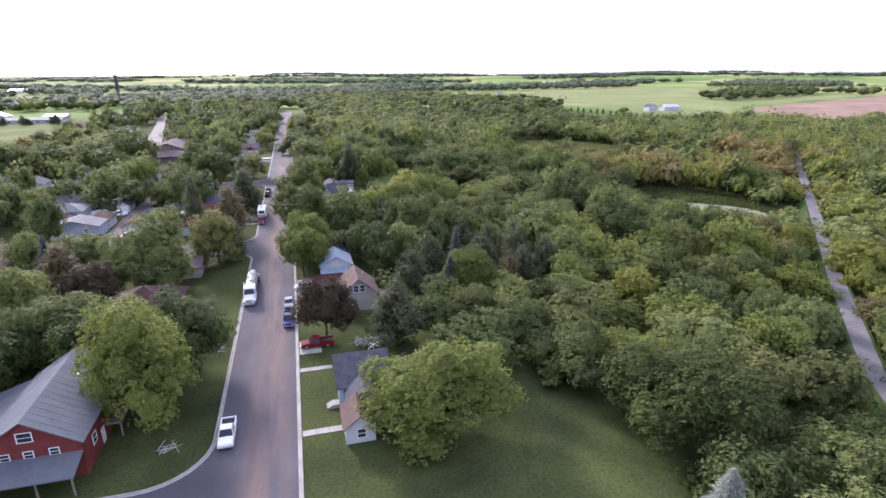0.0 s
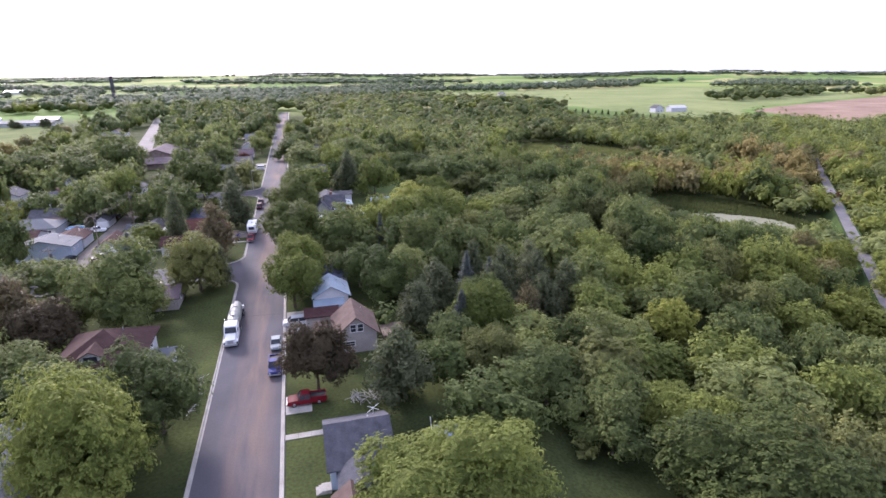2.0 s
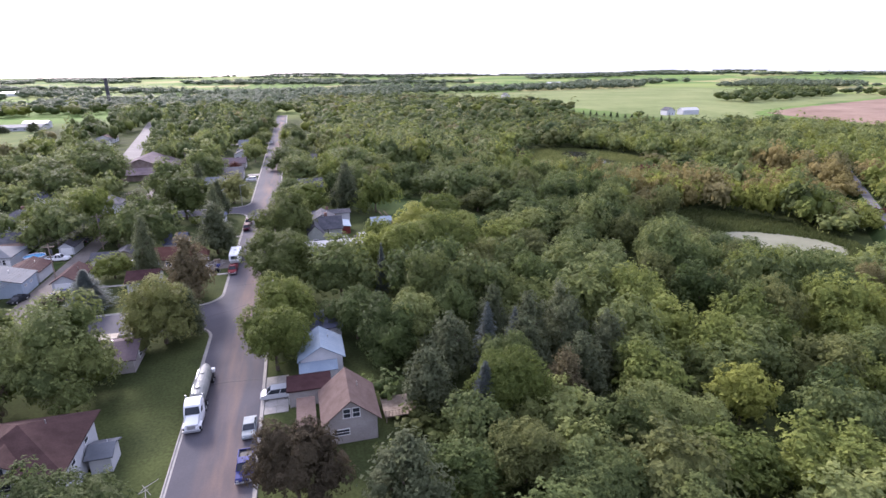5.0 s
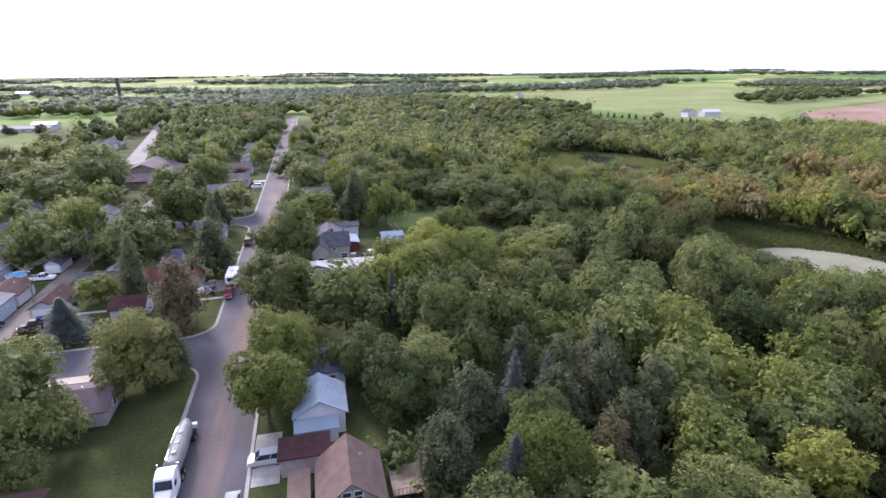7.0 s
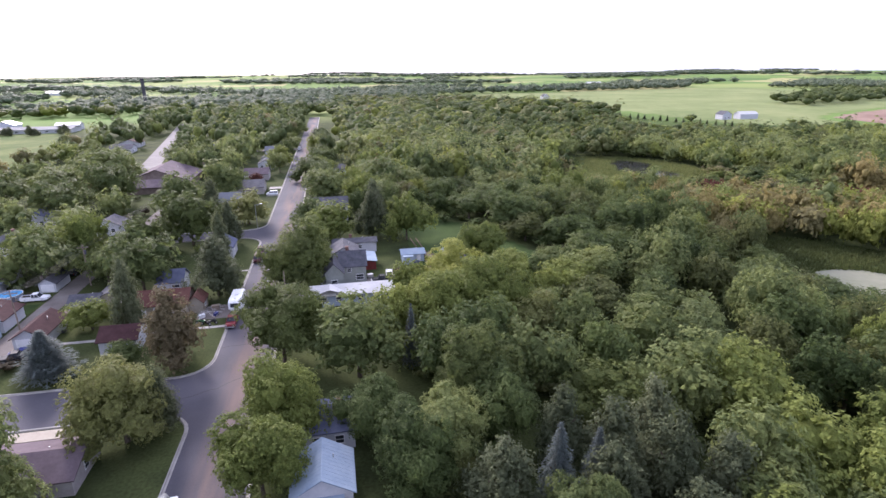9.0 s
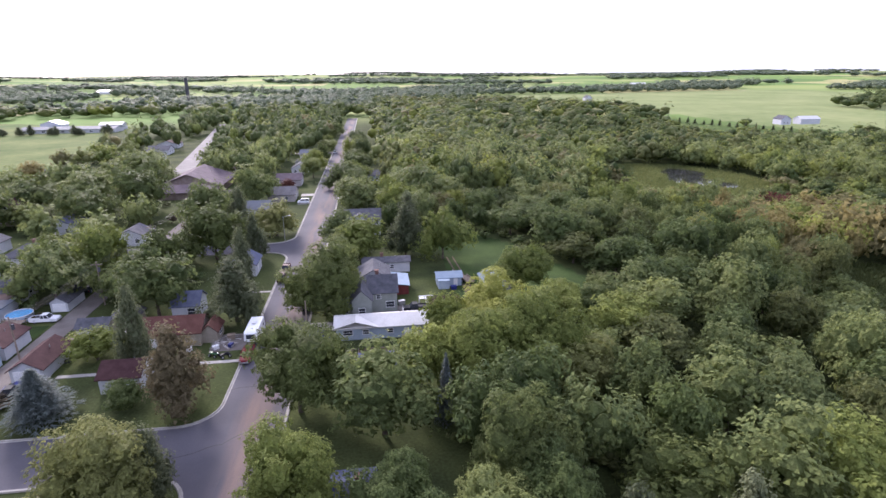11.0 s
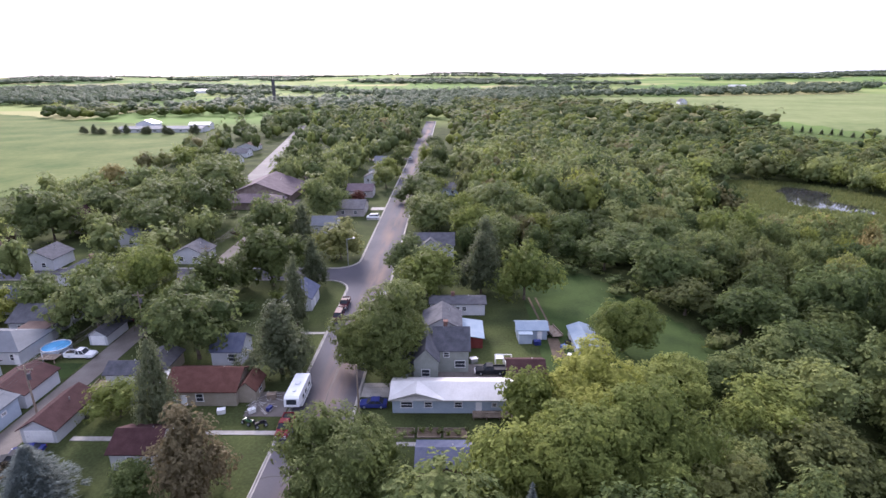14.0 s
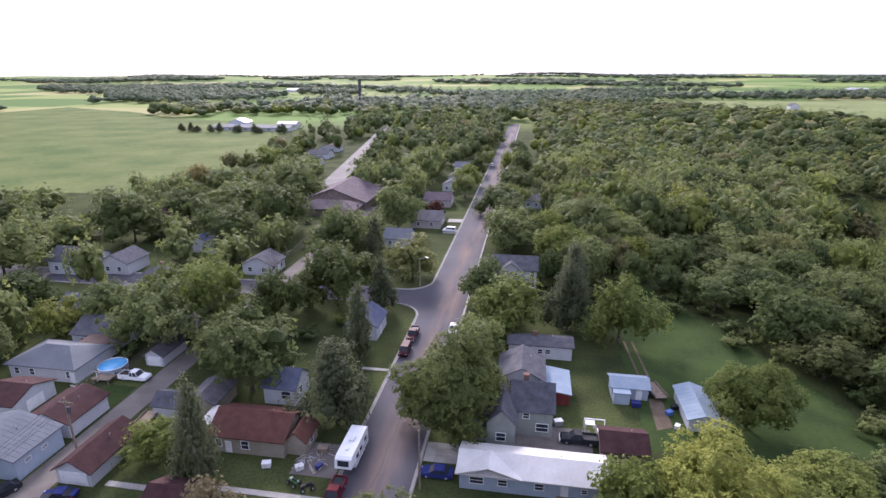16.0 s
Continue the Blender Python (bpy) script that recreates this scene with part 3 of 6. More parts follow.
def door_in(parent, m, w, h, material=TRIM, name="door"):
    bm, panels = boxed(-w / 2, w / 2, 0, 0.06, 0, h), []
    rows = max(2, int(h / 0.55))
    cols = max(1, int(w / 0.9))
    for i in range(rows):
        for j in range(cols):
            panels.append((-w / 2 + w * j / cols + 0.08, -w / 2 + w * (j + 1) / cols - 0.08, 0.06, 0.085, h * i / rows + 0.06, h * (i + 1) / rows - 0.06))
    d = part(name, bm, material, parent)
    d.matrix_basis = m
    for q in panels:
        part("panel", boxed(*q), material, d)
    part("handle", boxed(w * 0.36, w * 0.40, 0.085, 0.14, 1.0, 1.12), STEEL, d)
    return d


def roof_ribs(parent, quad, n, material):
    """Standing seams, each a part of the roof."""
    a, b, c, d = (Vector(p) for p in quad)
    for i in range(1, n):
        f = i / n
        p, q = a.lerp(b, f), d.lerp(c, f)
        part("seam", rod(bmesh.new(), p + Vector((0, 0, 0.01)), q + Vector((0, 0, 0.01)), 0.012, n=4), material, parent)


def block(parent, x0, x1, y0, y1, eave, rise, axis, wall, roof, over=0.35, ribs=0):
    """Walls and roof over a plan in the parent's own metres. axis: the ridge's, or hip, flat, shed."""
    wx, wy, cx, cy = x1 - x0, y1 - y0, (x0 + x1) / 2, (y0 + y1) / 2
    bm, rf, slopes = bmesh.new(), bmesh.new(), []
    o, t = over, 0.16
    if axis == "y":
        prism(bm, [(x0, -0.1), (x1, -0.1), (x1, eave), (cx, eave + rise), (x0, eave)], wy)
        for v in bm.verts:
            v.co = Vector((v.co.y, v.co.x + cy, v.co.z))
        k = rise / (wx / 2)
        for s in (-1, 1):
            e = cx + s * (wx / 2 + o)
            q = [(cx, y0 - o, eave + rise + t), (cx, y1 + o, eave + rise + t), (e, y1 + o, eave - o * k + t), (e, y0 - o, eave - o * k + t)]
            slopes.append(q)
    elif axis == "x":
        prism(bm, [(y0, -0.1), (y1, -0.1), (y1, eave), (cy, eave + rise), (y0, eave)], wx)
        for v in bm.verts:
            v.co.x += cx
        k = rise / (wy / 2)
        for s in (-1, 1):
            e = cy + s * (wy / 2 + o)
            q = [(x0 - o, cy, eave + rise + t), (x1 + o, cy, eave + rise + t), (x1 + o, e, eave - o * k + t), (x0 - o, e, eave - o * k + t)]
            slopes.append(q)
    elif axis == "hip":
        box(bm, x0, x1, y0, y1, -0.1, eave)
        X0, X1, Y0, Y1 = x0 - o, x1 + o, y0 - o, y1 + o
        h = min(X1 - X0, Y1 - Y0) / 2
        along = (X1 - X0) > (Y1 - Y0)
        a = Vector((X0 + h, cy, eave + rise)) if along else Vector((cx, Y0 + h, eave + rise))
        b = Vector((X1 - h, cy, eave + rise)) if along else Vector((cx, Y1 - h, eave + rise))
        c = [Vector(p) for p in ((X0, Y0, eave), (X1, Y0, eave), (X1, Y1, eave), (X0, Y1, eave))]
        fs = [(c[0], c[1], b, a), (c[1], c[2], b), (c[2], c[3], a, b), (c[3], c[0], a)] if along else [(c[0], c[1], a), (c[1], c[2], b, a), (c[2], c[3], b), (c[3], c[0], a, b)]
        for f in fs:
            rf.faces.new([rf.verts.new(p + Vector((0, 0, t))) for p in f])
        rf.faces.new([rf.verts.new(p) for p in c[::-1]])
        for i in range(4):
            p, q = c[i], c[(i + 1) % 4]
            rf.faces.new([rf.verts.new(v) for v in (p, q, q + Vector((0, 0, t)), p + Vector((0, 0, t)))])
        bmesh.ops.remove_doubles(rf, verts=rf.verts, dist=0.001)
    else:
        box(bm, x0, x1, y0, y1, -0.1, eave)
        lift = rise if axis == "shed" else 0.0
        slab(rf, [(x0 - o, y0 - o, eave + 0.18), (x1 + o, y0 - o, eave + 0.18), (x1 + o, y1 + o, eave + 0.18 + lift), (x0 - o, y1 + o, eave + 0.18 + lift)], 0.18)
        if lift:
            box(bm, x0, x1, y1 - 0.2, y1, eave, eave + lift)
    part("wall", bm, wall, parent)
    if slopes:
        rf.free()
        for q in slopes:
            sl = part("roof_slope", slab(bmesh.new(), q, t), roof, parent)
            if ribs:
                roof_ribs(sl, q, ribs, roof)
        return sl
    return part("roof", rf, roof, parent)


def turn_for(side, cx, cy, wx, wy, u, z):
    if side == "s":
        return pose(cx - wx / 2 + u * wx, cy - wy / 2, z, 0, 0, 180)
    if side == "n":
        return pose(cx - wx / 2 + u * wx, cy + wy / 2, z)
    if side == "e":
        return pose(cx + wx / 2, cy - wy / 2 + u * wy, z, 0, 0, -90)
    return pose(cx - wx / 2, cy - wy / 2 + u * wy, z, 0, 0, 90)


def house(name, label, x0, x1, y0, y1, eave, rise, axis, wall, roof, wins=(), doors=(), chimney=None, over=0.35, ribs=0, category="house", rz=0.0, group=""):
    """wins: (side, along 0..1, sill-centre height, width, height); doors: (side, along, width, height)."""
    cx, cy, wx, wy = (x0 + x1) / 2, (y0 + y1) / 2, x1 - x0, y1 - y0
    FOOT.append((x0 - 1.5, x1 + 1.5, y0 - 1.5, y1 + 1.5))
    h = thing(name, pose(cx, cy, 0, 0, 0, rz), label, category, group)
    h.scale = (1, 1, 0.9)
    block(h, -wx / 2, wx / 2, -wy / 2, wy / 2, eave, rise, axis, wall, roof, over, ribs)
    for s, u, z, w, hh in wins:
        window(h, turn_for(s, 0, 0, wx, wy, u, z), w, hh)
    for s, u, w, hh in doors:
        door_in(h, turn_for(s, 0, 0, wx, wy, u, 0.05), w, hh, name="garage_door" if w > 2 else "door")
    if chimney:
        bm = boxed(chimney[0] - 0.35, chimney[0] + 0.35, chimney[1] - 0.35, chimney[1] + 0.35, eave * 0.6, eave + rise + 0.9)
        box(bm, chimney[0] - 0.42, chimney[0] + 0.42, chimney[1] - 0.42, chimney[1] + 0.42, eave + rise + 0.9, eave + rise + 1.02)
        part("chimney", bm, BRICK, h, "brick chimney")
    if rise > 0.5 and axis in "xyhip":
        vent = bmesh.new()
        rod(vent, (wx * 0.2, wy * 0.12, eave), (wx * 0.2, wy * 0.12, eave + rise * 0.72 + 0.45), 0.06)
        part("vent_pipe", vent, STEEL, h)
    return h


SW = lambda *us, z=1.6, w=1.0, hh=1.2: [("s", u, z, w, hh) for u in us]
EW = lambda *us, z=1.6, w=1.0, hh=1.2: [("e", u, z, w, hh) for u in us]
WW = lambda *us, z=1.6, w=1.0, hh=1.2: [("w", u, z, w, hh) for u in us]

# red barn-like house by the first corner
barn = house("house", "large red house with a grey metal gable roof", -34.0, -24.3, 56.0, 72.0, 4.8, 3.4, "y", BARNRED, R_METAL,
             SW(0.5, z=6.2, w=1.3, hh=1.1) + SW(0.28, 0.5, 0.74, z=3.9, w=0.8, hh=0.8) + EW(0.2, 0.5, 0.8, z=2.6), [("e", 0.35, 1.0, 2.1)], ribs=16)
porch = bmesh.new()
slab(porch, [(-5.6, -11.4, 2.6), (4.9, -11.4, 2.6), (4.9, -8.02, 3.5), (-5.6, -8.02, 3.5)], 0.14)
roof_ribs(part("porch_roof", porch, R_METAL, barn), [(-5.6, -11.4, 2.6), (4.9, -11.4, 2.6), (4.9, -8.02, 3.5), (-5.6, -8.02, 3.5)], 12, R_METAL)
for px in (-5.2, -2.0, 1.4, 4.6):
    part("post", boxed(px - 0.08, px + 0.08, -11.2, -11.04, 0, 2.6), WOOD, barn)
part("wing_wall", boxed(-9.0, -4.87, -6.3, 7.8, 0, 2.75), BARNRED, barn)
part("wing_roof", slab(bmesh.new(), [(-4.86, -6.7, 4.5), (-4.86, 8.1, 4.5), (-9.4, 8.1, 2.75), (-9.4, -6.7, 2.75)], 0.14), R_METAL, barn)
FOOT.append((-41, -33, 56, 72))
deck = boxed(4.9, 6.8, -2.0, 2.6, 2.1, 2.25)
for k in range(12):
    box(deck, 6.7, 6.76, -1.9 + 0.4 * k, -1.84 + 0.4 * k, 2.25, 3.1)
box(deck, 6.66, 6.8, -2.0, 2.6, 3.1, 3.18)
for px, py in ((6.6, -1.8), (6.6, 2.4)):
    box(deck, px - 0.08, px + 0.08, py - 0.08, py + 0.08, 0, 2.1)
part("side_deck", deck, WOOD, barn)

brown = house("house", "white two-storey house with a brown hipped roof", -31.0, -21.0, 87.5, 97.5, 5.2, 3.2, "hip", WHITE, R_BROWN,
              SW(0.17, 0.5, 0.8, z=4.0, w=1.2, hh=1.4) + SW(0.2, 0.8, z=1.4, w=1.6, hh=1.0) + EW(0.3, 0.7, z=4.0), [("s", 0.55, 1.0, 2.1)], over=0.7)
dbm = prism(bmesh.new(), [(-1.3, 0), (1.3, 0), (1.3, 1.3), (0, 2.1), (-1.3, 1.3)], 3.0)
for v in dbm.verts:
    v.co = Vector((v.co.y - 0.6, v.co.x - 3.3, v.co.z + 5.3))
dormer = part("dormer", dbm, WHITE, brown)
drf = bmesh.new()
for s in (-1, 1):
    slab(drf, [(-0.6, -5.1, 7.55), (-0.6, -1.6, 7.55), (-0.6 + s * 1.6, -1.6, 6.52), (-0.6 + s * 1.6, -5.1, 6.52)], 0.12)
part("dormer_roof", drf, R_BROWN, dormer)
part("pane", boxed(-1.4, 0.2, -4.86, -4.81, 5.7, 6.6), PANE, dormer)
house("garage", "grey lean-to shed with a steel roof beside a house", -20.4, -18.2, 92.5, 95.5, 2.4, 0.7, "x", WHITE, R_METAL, category="shed")

# grey house with a low front wing
grey = house("house", "pale blue cottage with a dark grey roof", 2.6, 9.2, 61.5, 70.0, 3.0, 2.6, "x", PALEBLUE, R_DARK,
             SW(0.75, w=0.7) + EW(0.3, 0.7))
block(grey, -2.4, 1.6, -7.6, -4.3, 2.6, 1.7, "y", PALEBLUE, R_DARK, 0.3)
block(grey, -3.2, 0.2, -12.2, -7.6, 2.4, 1.5, "y", WHITE, R_PINK, 0.3)
window(grey, pose(-1.4, -12.2, 1.4, 0, 0, 180), 0.9, 1.2)
FOOT.append((1, 9, 51.5, 62))
steps = boxed(-4.3, -3.3, -4.6, -3.4, 0, 0.54)
for k in range(2):
    box(steps, -4.6 - 0.3 * k, -4.3 - 0.3 * k, -4.6, -3.4, 0, 0.36 - 0.18 * k)
part("front_steps", steps, CONCRETE, grey)

aerial = rod(bmesh.new(), (2.2, 3.0, 3.2), (2.2, 3.0, 5.0), 0.03)
rod(aerial, (1.5, 2.7, 4.4), (2.9, 3.4, 5.0), 0.03)
rod(aerial, (1.6, 3.3, 4.9), (2.9, 2.8, 4.5), 0.03)
part("aerial", aerial, TRIM, grey, "white roof aerial")
backshed = house("shed", "small garden shed with a pale blue ribbed metal roof", 14.6, 18.4, 62.6, 65.6, 2.0, 0.7, "shed", WHITE, R_LBLUE, over=0.15, category="shed", rz=-6)
for k in range(1, 6):
    part("seam", rod(bmesh.new(), (-1.9 + 0.64 * k, -1.6, 2.2), (-1.9 + 0.64 * k, 1.6, 2.9), 0.03, n=4), BLACKMETAL, backshed)
part("pole", rod(bmesh.new(), (-2.1, 1.5, 0), (-2.4, 1.6, 4.2), 0.05), TRIM, backshed, "slim white leaning pole")

tan = house("house", "tan two-storey house with a faded brown gable roof", 5.5, 11.7, 90.4, 97.5, 3.7, 2.9, "y", TAN, R_PINK,
            SW(0.42, 0.6, z=4.6, w=0.8, hh=1.3) + SW(0.3, z=1.8, w=1.8, hh=0.8) + EW(0.3, 0.7), over=0.5)
block(tan, -6.2, -4.25, -3.2, 3.2, 3.0, 1.0, "flat", TAN, R_PINK, 0.2)
tdeck = boxed(4.4, 8.4, -1.0, 3.6, 0.9, 1.05)
for k in range(11):
    box(tdeck, 8.3, 8.36, -0.95 + 0.42 * k, -0.89 + 0.42 * k, 1.05, 1.95)
for k in range(10):
    box(tdeck, 4.5 + 0.42 * k, 4.56 + 0.42 * k, -0.98, -0.92, 1.05, 1.95)
box(tdeck, 4.4, 8.4, -1.02, -0.88, 1.95, 2.02)
for px, py in ((4.6, -0.8), (8.2, -0.8), (8.2, 3.4)):
    box(tdeck, px - 0.08, px + 0.08, py - 0.08, py + 0.08, 0, 0.9)
part("deck", tdeck, WOOD, tan, "brown wooden deck")
house("garage", "low garage with a flat maroon roof", 1.2, 6.6, 99.8, 103.4, 2.7, 0.5, "flat", TAN, R_MAROON, doors=[("w", 0.5, 2.6, 2.2)], category="garage", over=0.3)

wh = house("house", "white house with a pale blue metal gable roof", 2.9, 8.9, 106.6, 112.8, 3.6, 2.0, "y", WHITE, R_LBLUE,
           SW(0.3, 0.7, z=2.0) + EW(0.3, 0.7), over=0.45, ribs=12)
pr = bmesh.new()
slab(pr, [(-3.3, -5.0, 2.3), (2.2, -5.0, 2.3), (2.2, -3.15, 3.1), (-3.3, -3.15, 3.1)], 0.12)
part("porch_roof", pr, R_LBLUE, wh)
part("porch_wall", boxed(-3.1, 2.0, -4.8, -3.12, 0, 2.25), WHITE, wh)
house("house", "low dark-roofed house with white gable and orange panel", 3.4, 9.6, 117.5, 124.5, 3.0, 1.6, "x", WHITE, R_BLUE, SW(0.25, 0.7), chimney=(1.5, 0))

mob = house("house", "long pale blue single-storey house with a white metal roof", 3.2, 20.6, 161.6, 167.0, 2.7, 1.2, "x", PALEBLUE, R_WHITE,
            SW(0.12, w=1.6, hh=1.0) + SW(0.3, 0.55, w=1.0, hh=0.9) + SW(0.85, w=0.6, hh=0.6), [("s", 0.72, 0.9, 2.0)], over=0.4, ribs=24)
ent = bmesh.new()
for s in (-1, 1):
    slab(ent, [(-5.2, -3.3, 4.15), (-5.2, 0.2, 4.15), (-5.2 + s * 4.0, 0.2, 2.78), (-5.2 + s * 4.0, -3.3, 2.78)], 0.12)
part("front_gable_roof", ent, R_WHITE, mob)
ramp = bmesh.new()
for k in range(26):
    box(ramp, 3.0 + 0.22 * k, 3.06 + 0.22 * k, -4.4, -4.34, 0.5, 1.4)
box(ramp, 2.9, 8.8, -4.44, -4.3, 1.4, 1.48)
box(ramp, 2.9, 8.8, -4.4, -2.75, 0.45, 0.55)
for k in range(4):
    box(ramp, 3.0 + 1.85 * k, 3.12 + 1.85 * k, -4.4, -4.28, 0, 0.5)
part("wooden_ramp", ramp, WOOD, mob)
sdk = boxed(8.8, 11.6, -2.6, 2.4, 0.6, 0.72)
for k in range(14):
    box(sdk, 11.5, 11.56, -2.5 + 0.36 * k, -2.44 + 0.36 * k, 0.72, 1.6)
for px, py in ((9.0, -2.4), (11.4, -2.4), (11.4, 2.2), (9.0, 2.2)):
    box(sdk, px - 0.07, px + 0.07, py - 0.07, py + 0.07, 0, 0.6)
part("side_deck", sdk, WOOD, mob)

gg = house("house", "grey-green house with steep charcoal gables", 9.0, 14.6, 173.0, 180.0, 4.6, 2.6, "x", GREYGREEN, R_DARK,
           SW(0.75, z=1.7, w=1.6, hh=1.3) + SW(0.35, z=3.6, w=0.8, hh=0.9), chimney=(-1.0, 0.6))
block(gg, -6.0, -2.2, -6.6, -0.5, 4.4, 2.2, "y", GREYGREEN, R_DARK, 0.35)
block(gg, -8.2, -6.0, -5.6, -1.5, 2.7, 1.0, "x", GREYGREEN, R_DARK, 0.3)
window(gg, pose(-4.1, -6.6, 1.9, 0, 0, 180), 1.2, 1.3)
window(gg, pose(-7.1, -5.6, 1.6, 0, 0, 180), 0.7, 0.8)
FOOT.append((2, 13, 168, 180))

w8 = house("house", "white house with grey shingles and a gabled end", 6.8, 13.4, 181.0, 188.0, 4.6, 2.0, "y", WHITE, R_GREY,
           SW(0.3, 0.62, z=3.6, w=0.8, hh=1.2) + SW(0.85, z=3.4, w=0.8), over=0.4)
lean = bmesh.new()
slab(lean, [(3.3, -3.9, 3.2), (7.6, -3.9, 2.5), (7.6, 3.4, 2.5), (3.3, 3.4, 3.2)], 0.14)
part("lean_to_roof", lean, R_LBLUE, w8)
part("lean_to_wall", boxed(3.3, 7.3, -3.4, 3.2, 0, 2.45), BARNRED, w8, "red-painted lean-to wall")
house("mobile_home", "white mobile home with a grey roof", 7.6, 18.6, 195.0, 199.0, 2.9, 0.7, "x", WHITE, R_GREY, SW(0.15, 0.5, 0.62, w=0.8, hh=0.9), chimney=(-1.0, 0.4))
s10 = house("shed", "pale blue metal garden shed with a white door", 24.0, 29.4, 184.4, 188.0, 2.3, 0.8, "x", PALEBLUE, R_LBLUE, category="shed", ribs=8, doors=[("s", 0.75, 0.9, 1.9)])
block(s10, -2.6, -0.2, -3.4, -1.8, 2.0, 0.3, "flat", PALEBLUE, R_LBLUE, 0.1)
s11 = house("shed", "long white shed with a pale steel roof", 33.6, 37.6, 177.6, 186.0, 2.2, 0.8, "y", WHITE, R_LBLUE, SW(0.5, w=0.6, hh=0.5), category="shed", ribs=10)
s11r = bmesh.new()
slab(s11r, [(2.1, -3.6, 2.1), (3.8, -3.6, 1.5), (3.8, 2.6, 1.5), (2.1, 2.6, 2.1)], 0.1)
part("lean_to_roof", s11r, R_GREY, s11)
part("lean_to_wall", boxed(2.0, 3.6, -3.4, 2.4, 0, 1.5), WHITE, s11)
house("garage", "dark garage with a brown-black shingle roof", 20.8, 26.4, 168.4, 173.4, 2.6, 1.3, "x", BROWNWALL, R_MAROON, category="garage")
tall = house("house", "white two-storey house with a grey roof", 2.4, 12.4, 227.0, 234.0, 5.4, 2.4, "x", WHITE, R_GREY,
             SW(0.1, 0.9, z=4.2, w=0.8) + SW(0.9, z=1.4) + EW(0.3, 0.7, z=4.0), over=0.4)
block(tall, -3.4, 1.6, -4.6, -3.0, 5.2, 2.2, "y", WHITE, R_GREY, 0.35)
for px in (-2.0, 0.2):
    window(tall, pose(px, -4.6, 4.2, 0, 0, 180), 0.8, 1.2)
house("house", "white cottage with a low grey roof", 4.2, 10.5, 222.5, 226.8, 2.6, 1.2, "x", WHITE, R_GREY, over=0.3)
house("house", "small blue-grey house among trees", 7.4, 14.5, 306.5, 314.0, 3.2, 1.8, "x", PALEBLUE, R_GREY, SW(0.3, 0.7))

house("house", "small white house with a slate-blue roof", -28.6, -23.6, 174.6, 180.0, 3.3, 2.1, "x", WHITE, R_BLUE, SW(0.72, z=1.9, w=1.4, hh=1.4) + EW(0.4, z=1.9))
b15 = house("house", "cream cottage with a red-brown roof", -30.6, -20.2, 163.2, 170.2, 2.9, 2.0, "x", CREAM, R_RED,
            SW(0.48, w=1.0, hh=1.3) + SW(0.12, w=0.7), [("s", 0.25, 0.9, 2.0)])
block(b15, 5.2, 7.8, -2.6, 1.6, 2.5, 1.4, "y", CREAM, R_RED, 0.3)
window(b15, pose(7.8, -0.5, 1.4, 0, 0, -90), 1.0, 1.0)
part("porch_roof", slab(bmesh.new(), [(-8.6, -1.0, 2.3), (-5.6, -1.0, 2.5), (-5.6, 3.4, 2.5), (-8.6, 3.4, 2.3)], 0.1), R_WHITE, b15)
for px, py in ((-8.4, -0.8), (-8.4, 3.2)):
    part("post", boxed(px - 0.06, px + 0.06, py - 0.06, py + 0.06, 0, 2.25), WOOD, b15)
FOOT.append((-36, -17, 161, 171))
house("house", "small white house with a blue-grey roof", -23.0, -17.2, 197.0, 204.0, 3.2, 2.0, "y", WHITE, R_BLUE, SW(0.3, 0.7, w=0.8), [("e", 0.4, 0.9, 2.0)])
house("garage", "white garage with a maroon shingle roof", -46.0, -41.2, 154.6, 163.4, 2.4, 1.6, "y", WHITE, R_MAROON, EW(0.7, w=0.6, hh=0.6), [("s", 0.5, 3.8, 2.1)], category="garage")
house("garage", "large pale blue workshop with a steel gable roof", -63.0, -51.0, 154.0, 161.0, 3.4, 1.8, "y", PALEBLUE, R_METAL, EW(0.25, 0.6, z=2.2, w=0.8, hh=0.4), category="workshop", ribs=10)
house("garage", "white garage with a brown shingle roof", -58.0, -51.2, 162.4, 169.6, 2.7, 1.5, "y", WHITE, R_MAROON, category="garage")
h20 = house("house", "white bungalow with a pale grey hipped roof", -74.0, -61.6, 175.0, 183.0, 2.8, 2.0, "hip", WHITE, R_METAL, SW(0.12, 0.35, 0.9, w=0.8, hh=1.2), [("s", 0.95, 0.9, 2.0)], over=0.5)
block(h20, 0.5, 5.5, 2.2, 6.5, 3.2, 0.9, "flat", WHITE, R_PINK, 0.3)
house("garage", "white garage with a charcoal gable roof", -54.2, -50.9, 182.0, 188.6, 2.3, 1.2, "y", WHITE, R_GREY, doors=[("s", 0.5, 2.5, 2.0)], category="garage")
house("garage", "white garage with a maroon roof and open door", -68.0, -62.4, 164.6, 171.8, 2.8, 1.5, "x", WHITE, R_MAROON, doors=[("e", 0.5, 3.0, 2.1)], category="garage")
house("house", "white cottage with a dark maroon roof", -30.8, -25.0, 149.4, 155.0, 2.9, 1.6, "x", WHITE, R_MAROON, SW(0.45, w=0.9, hh=1.2) + SW(0.85, w=0.6))
b24 = house("house", "tan ranch house with a purple-grey roof", -34.0, -21.4, 115.6, 123.0, 2.6, 1.4, "x", TAN, R_PURPLE, SW(0.2, 0.6) + EW(0.5), over=0.5)
part("carport_roof", boxed(-5.5, 2.0, 4.2, 6.2, 2.5, 2.66), CREAM, b24)
part("carport_wall", boxed(-5.3, 1.8, 4.4, 6.0, 0, 2.5), TAN, b24)
house("shed", "dark-roofed white shed among bushes", -43.0, -37.8, 168.6, 172.6, 2.4, 1.2, "x", WHITE, R_DARK, category="shed")
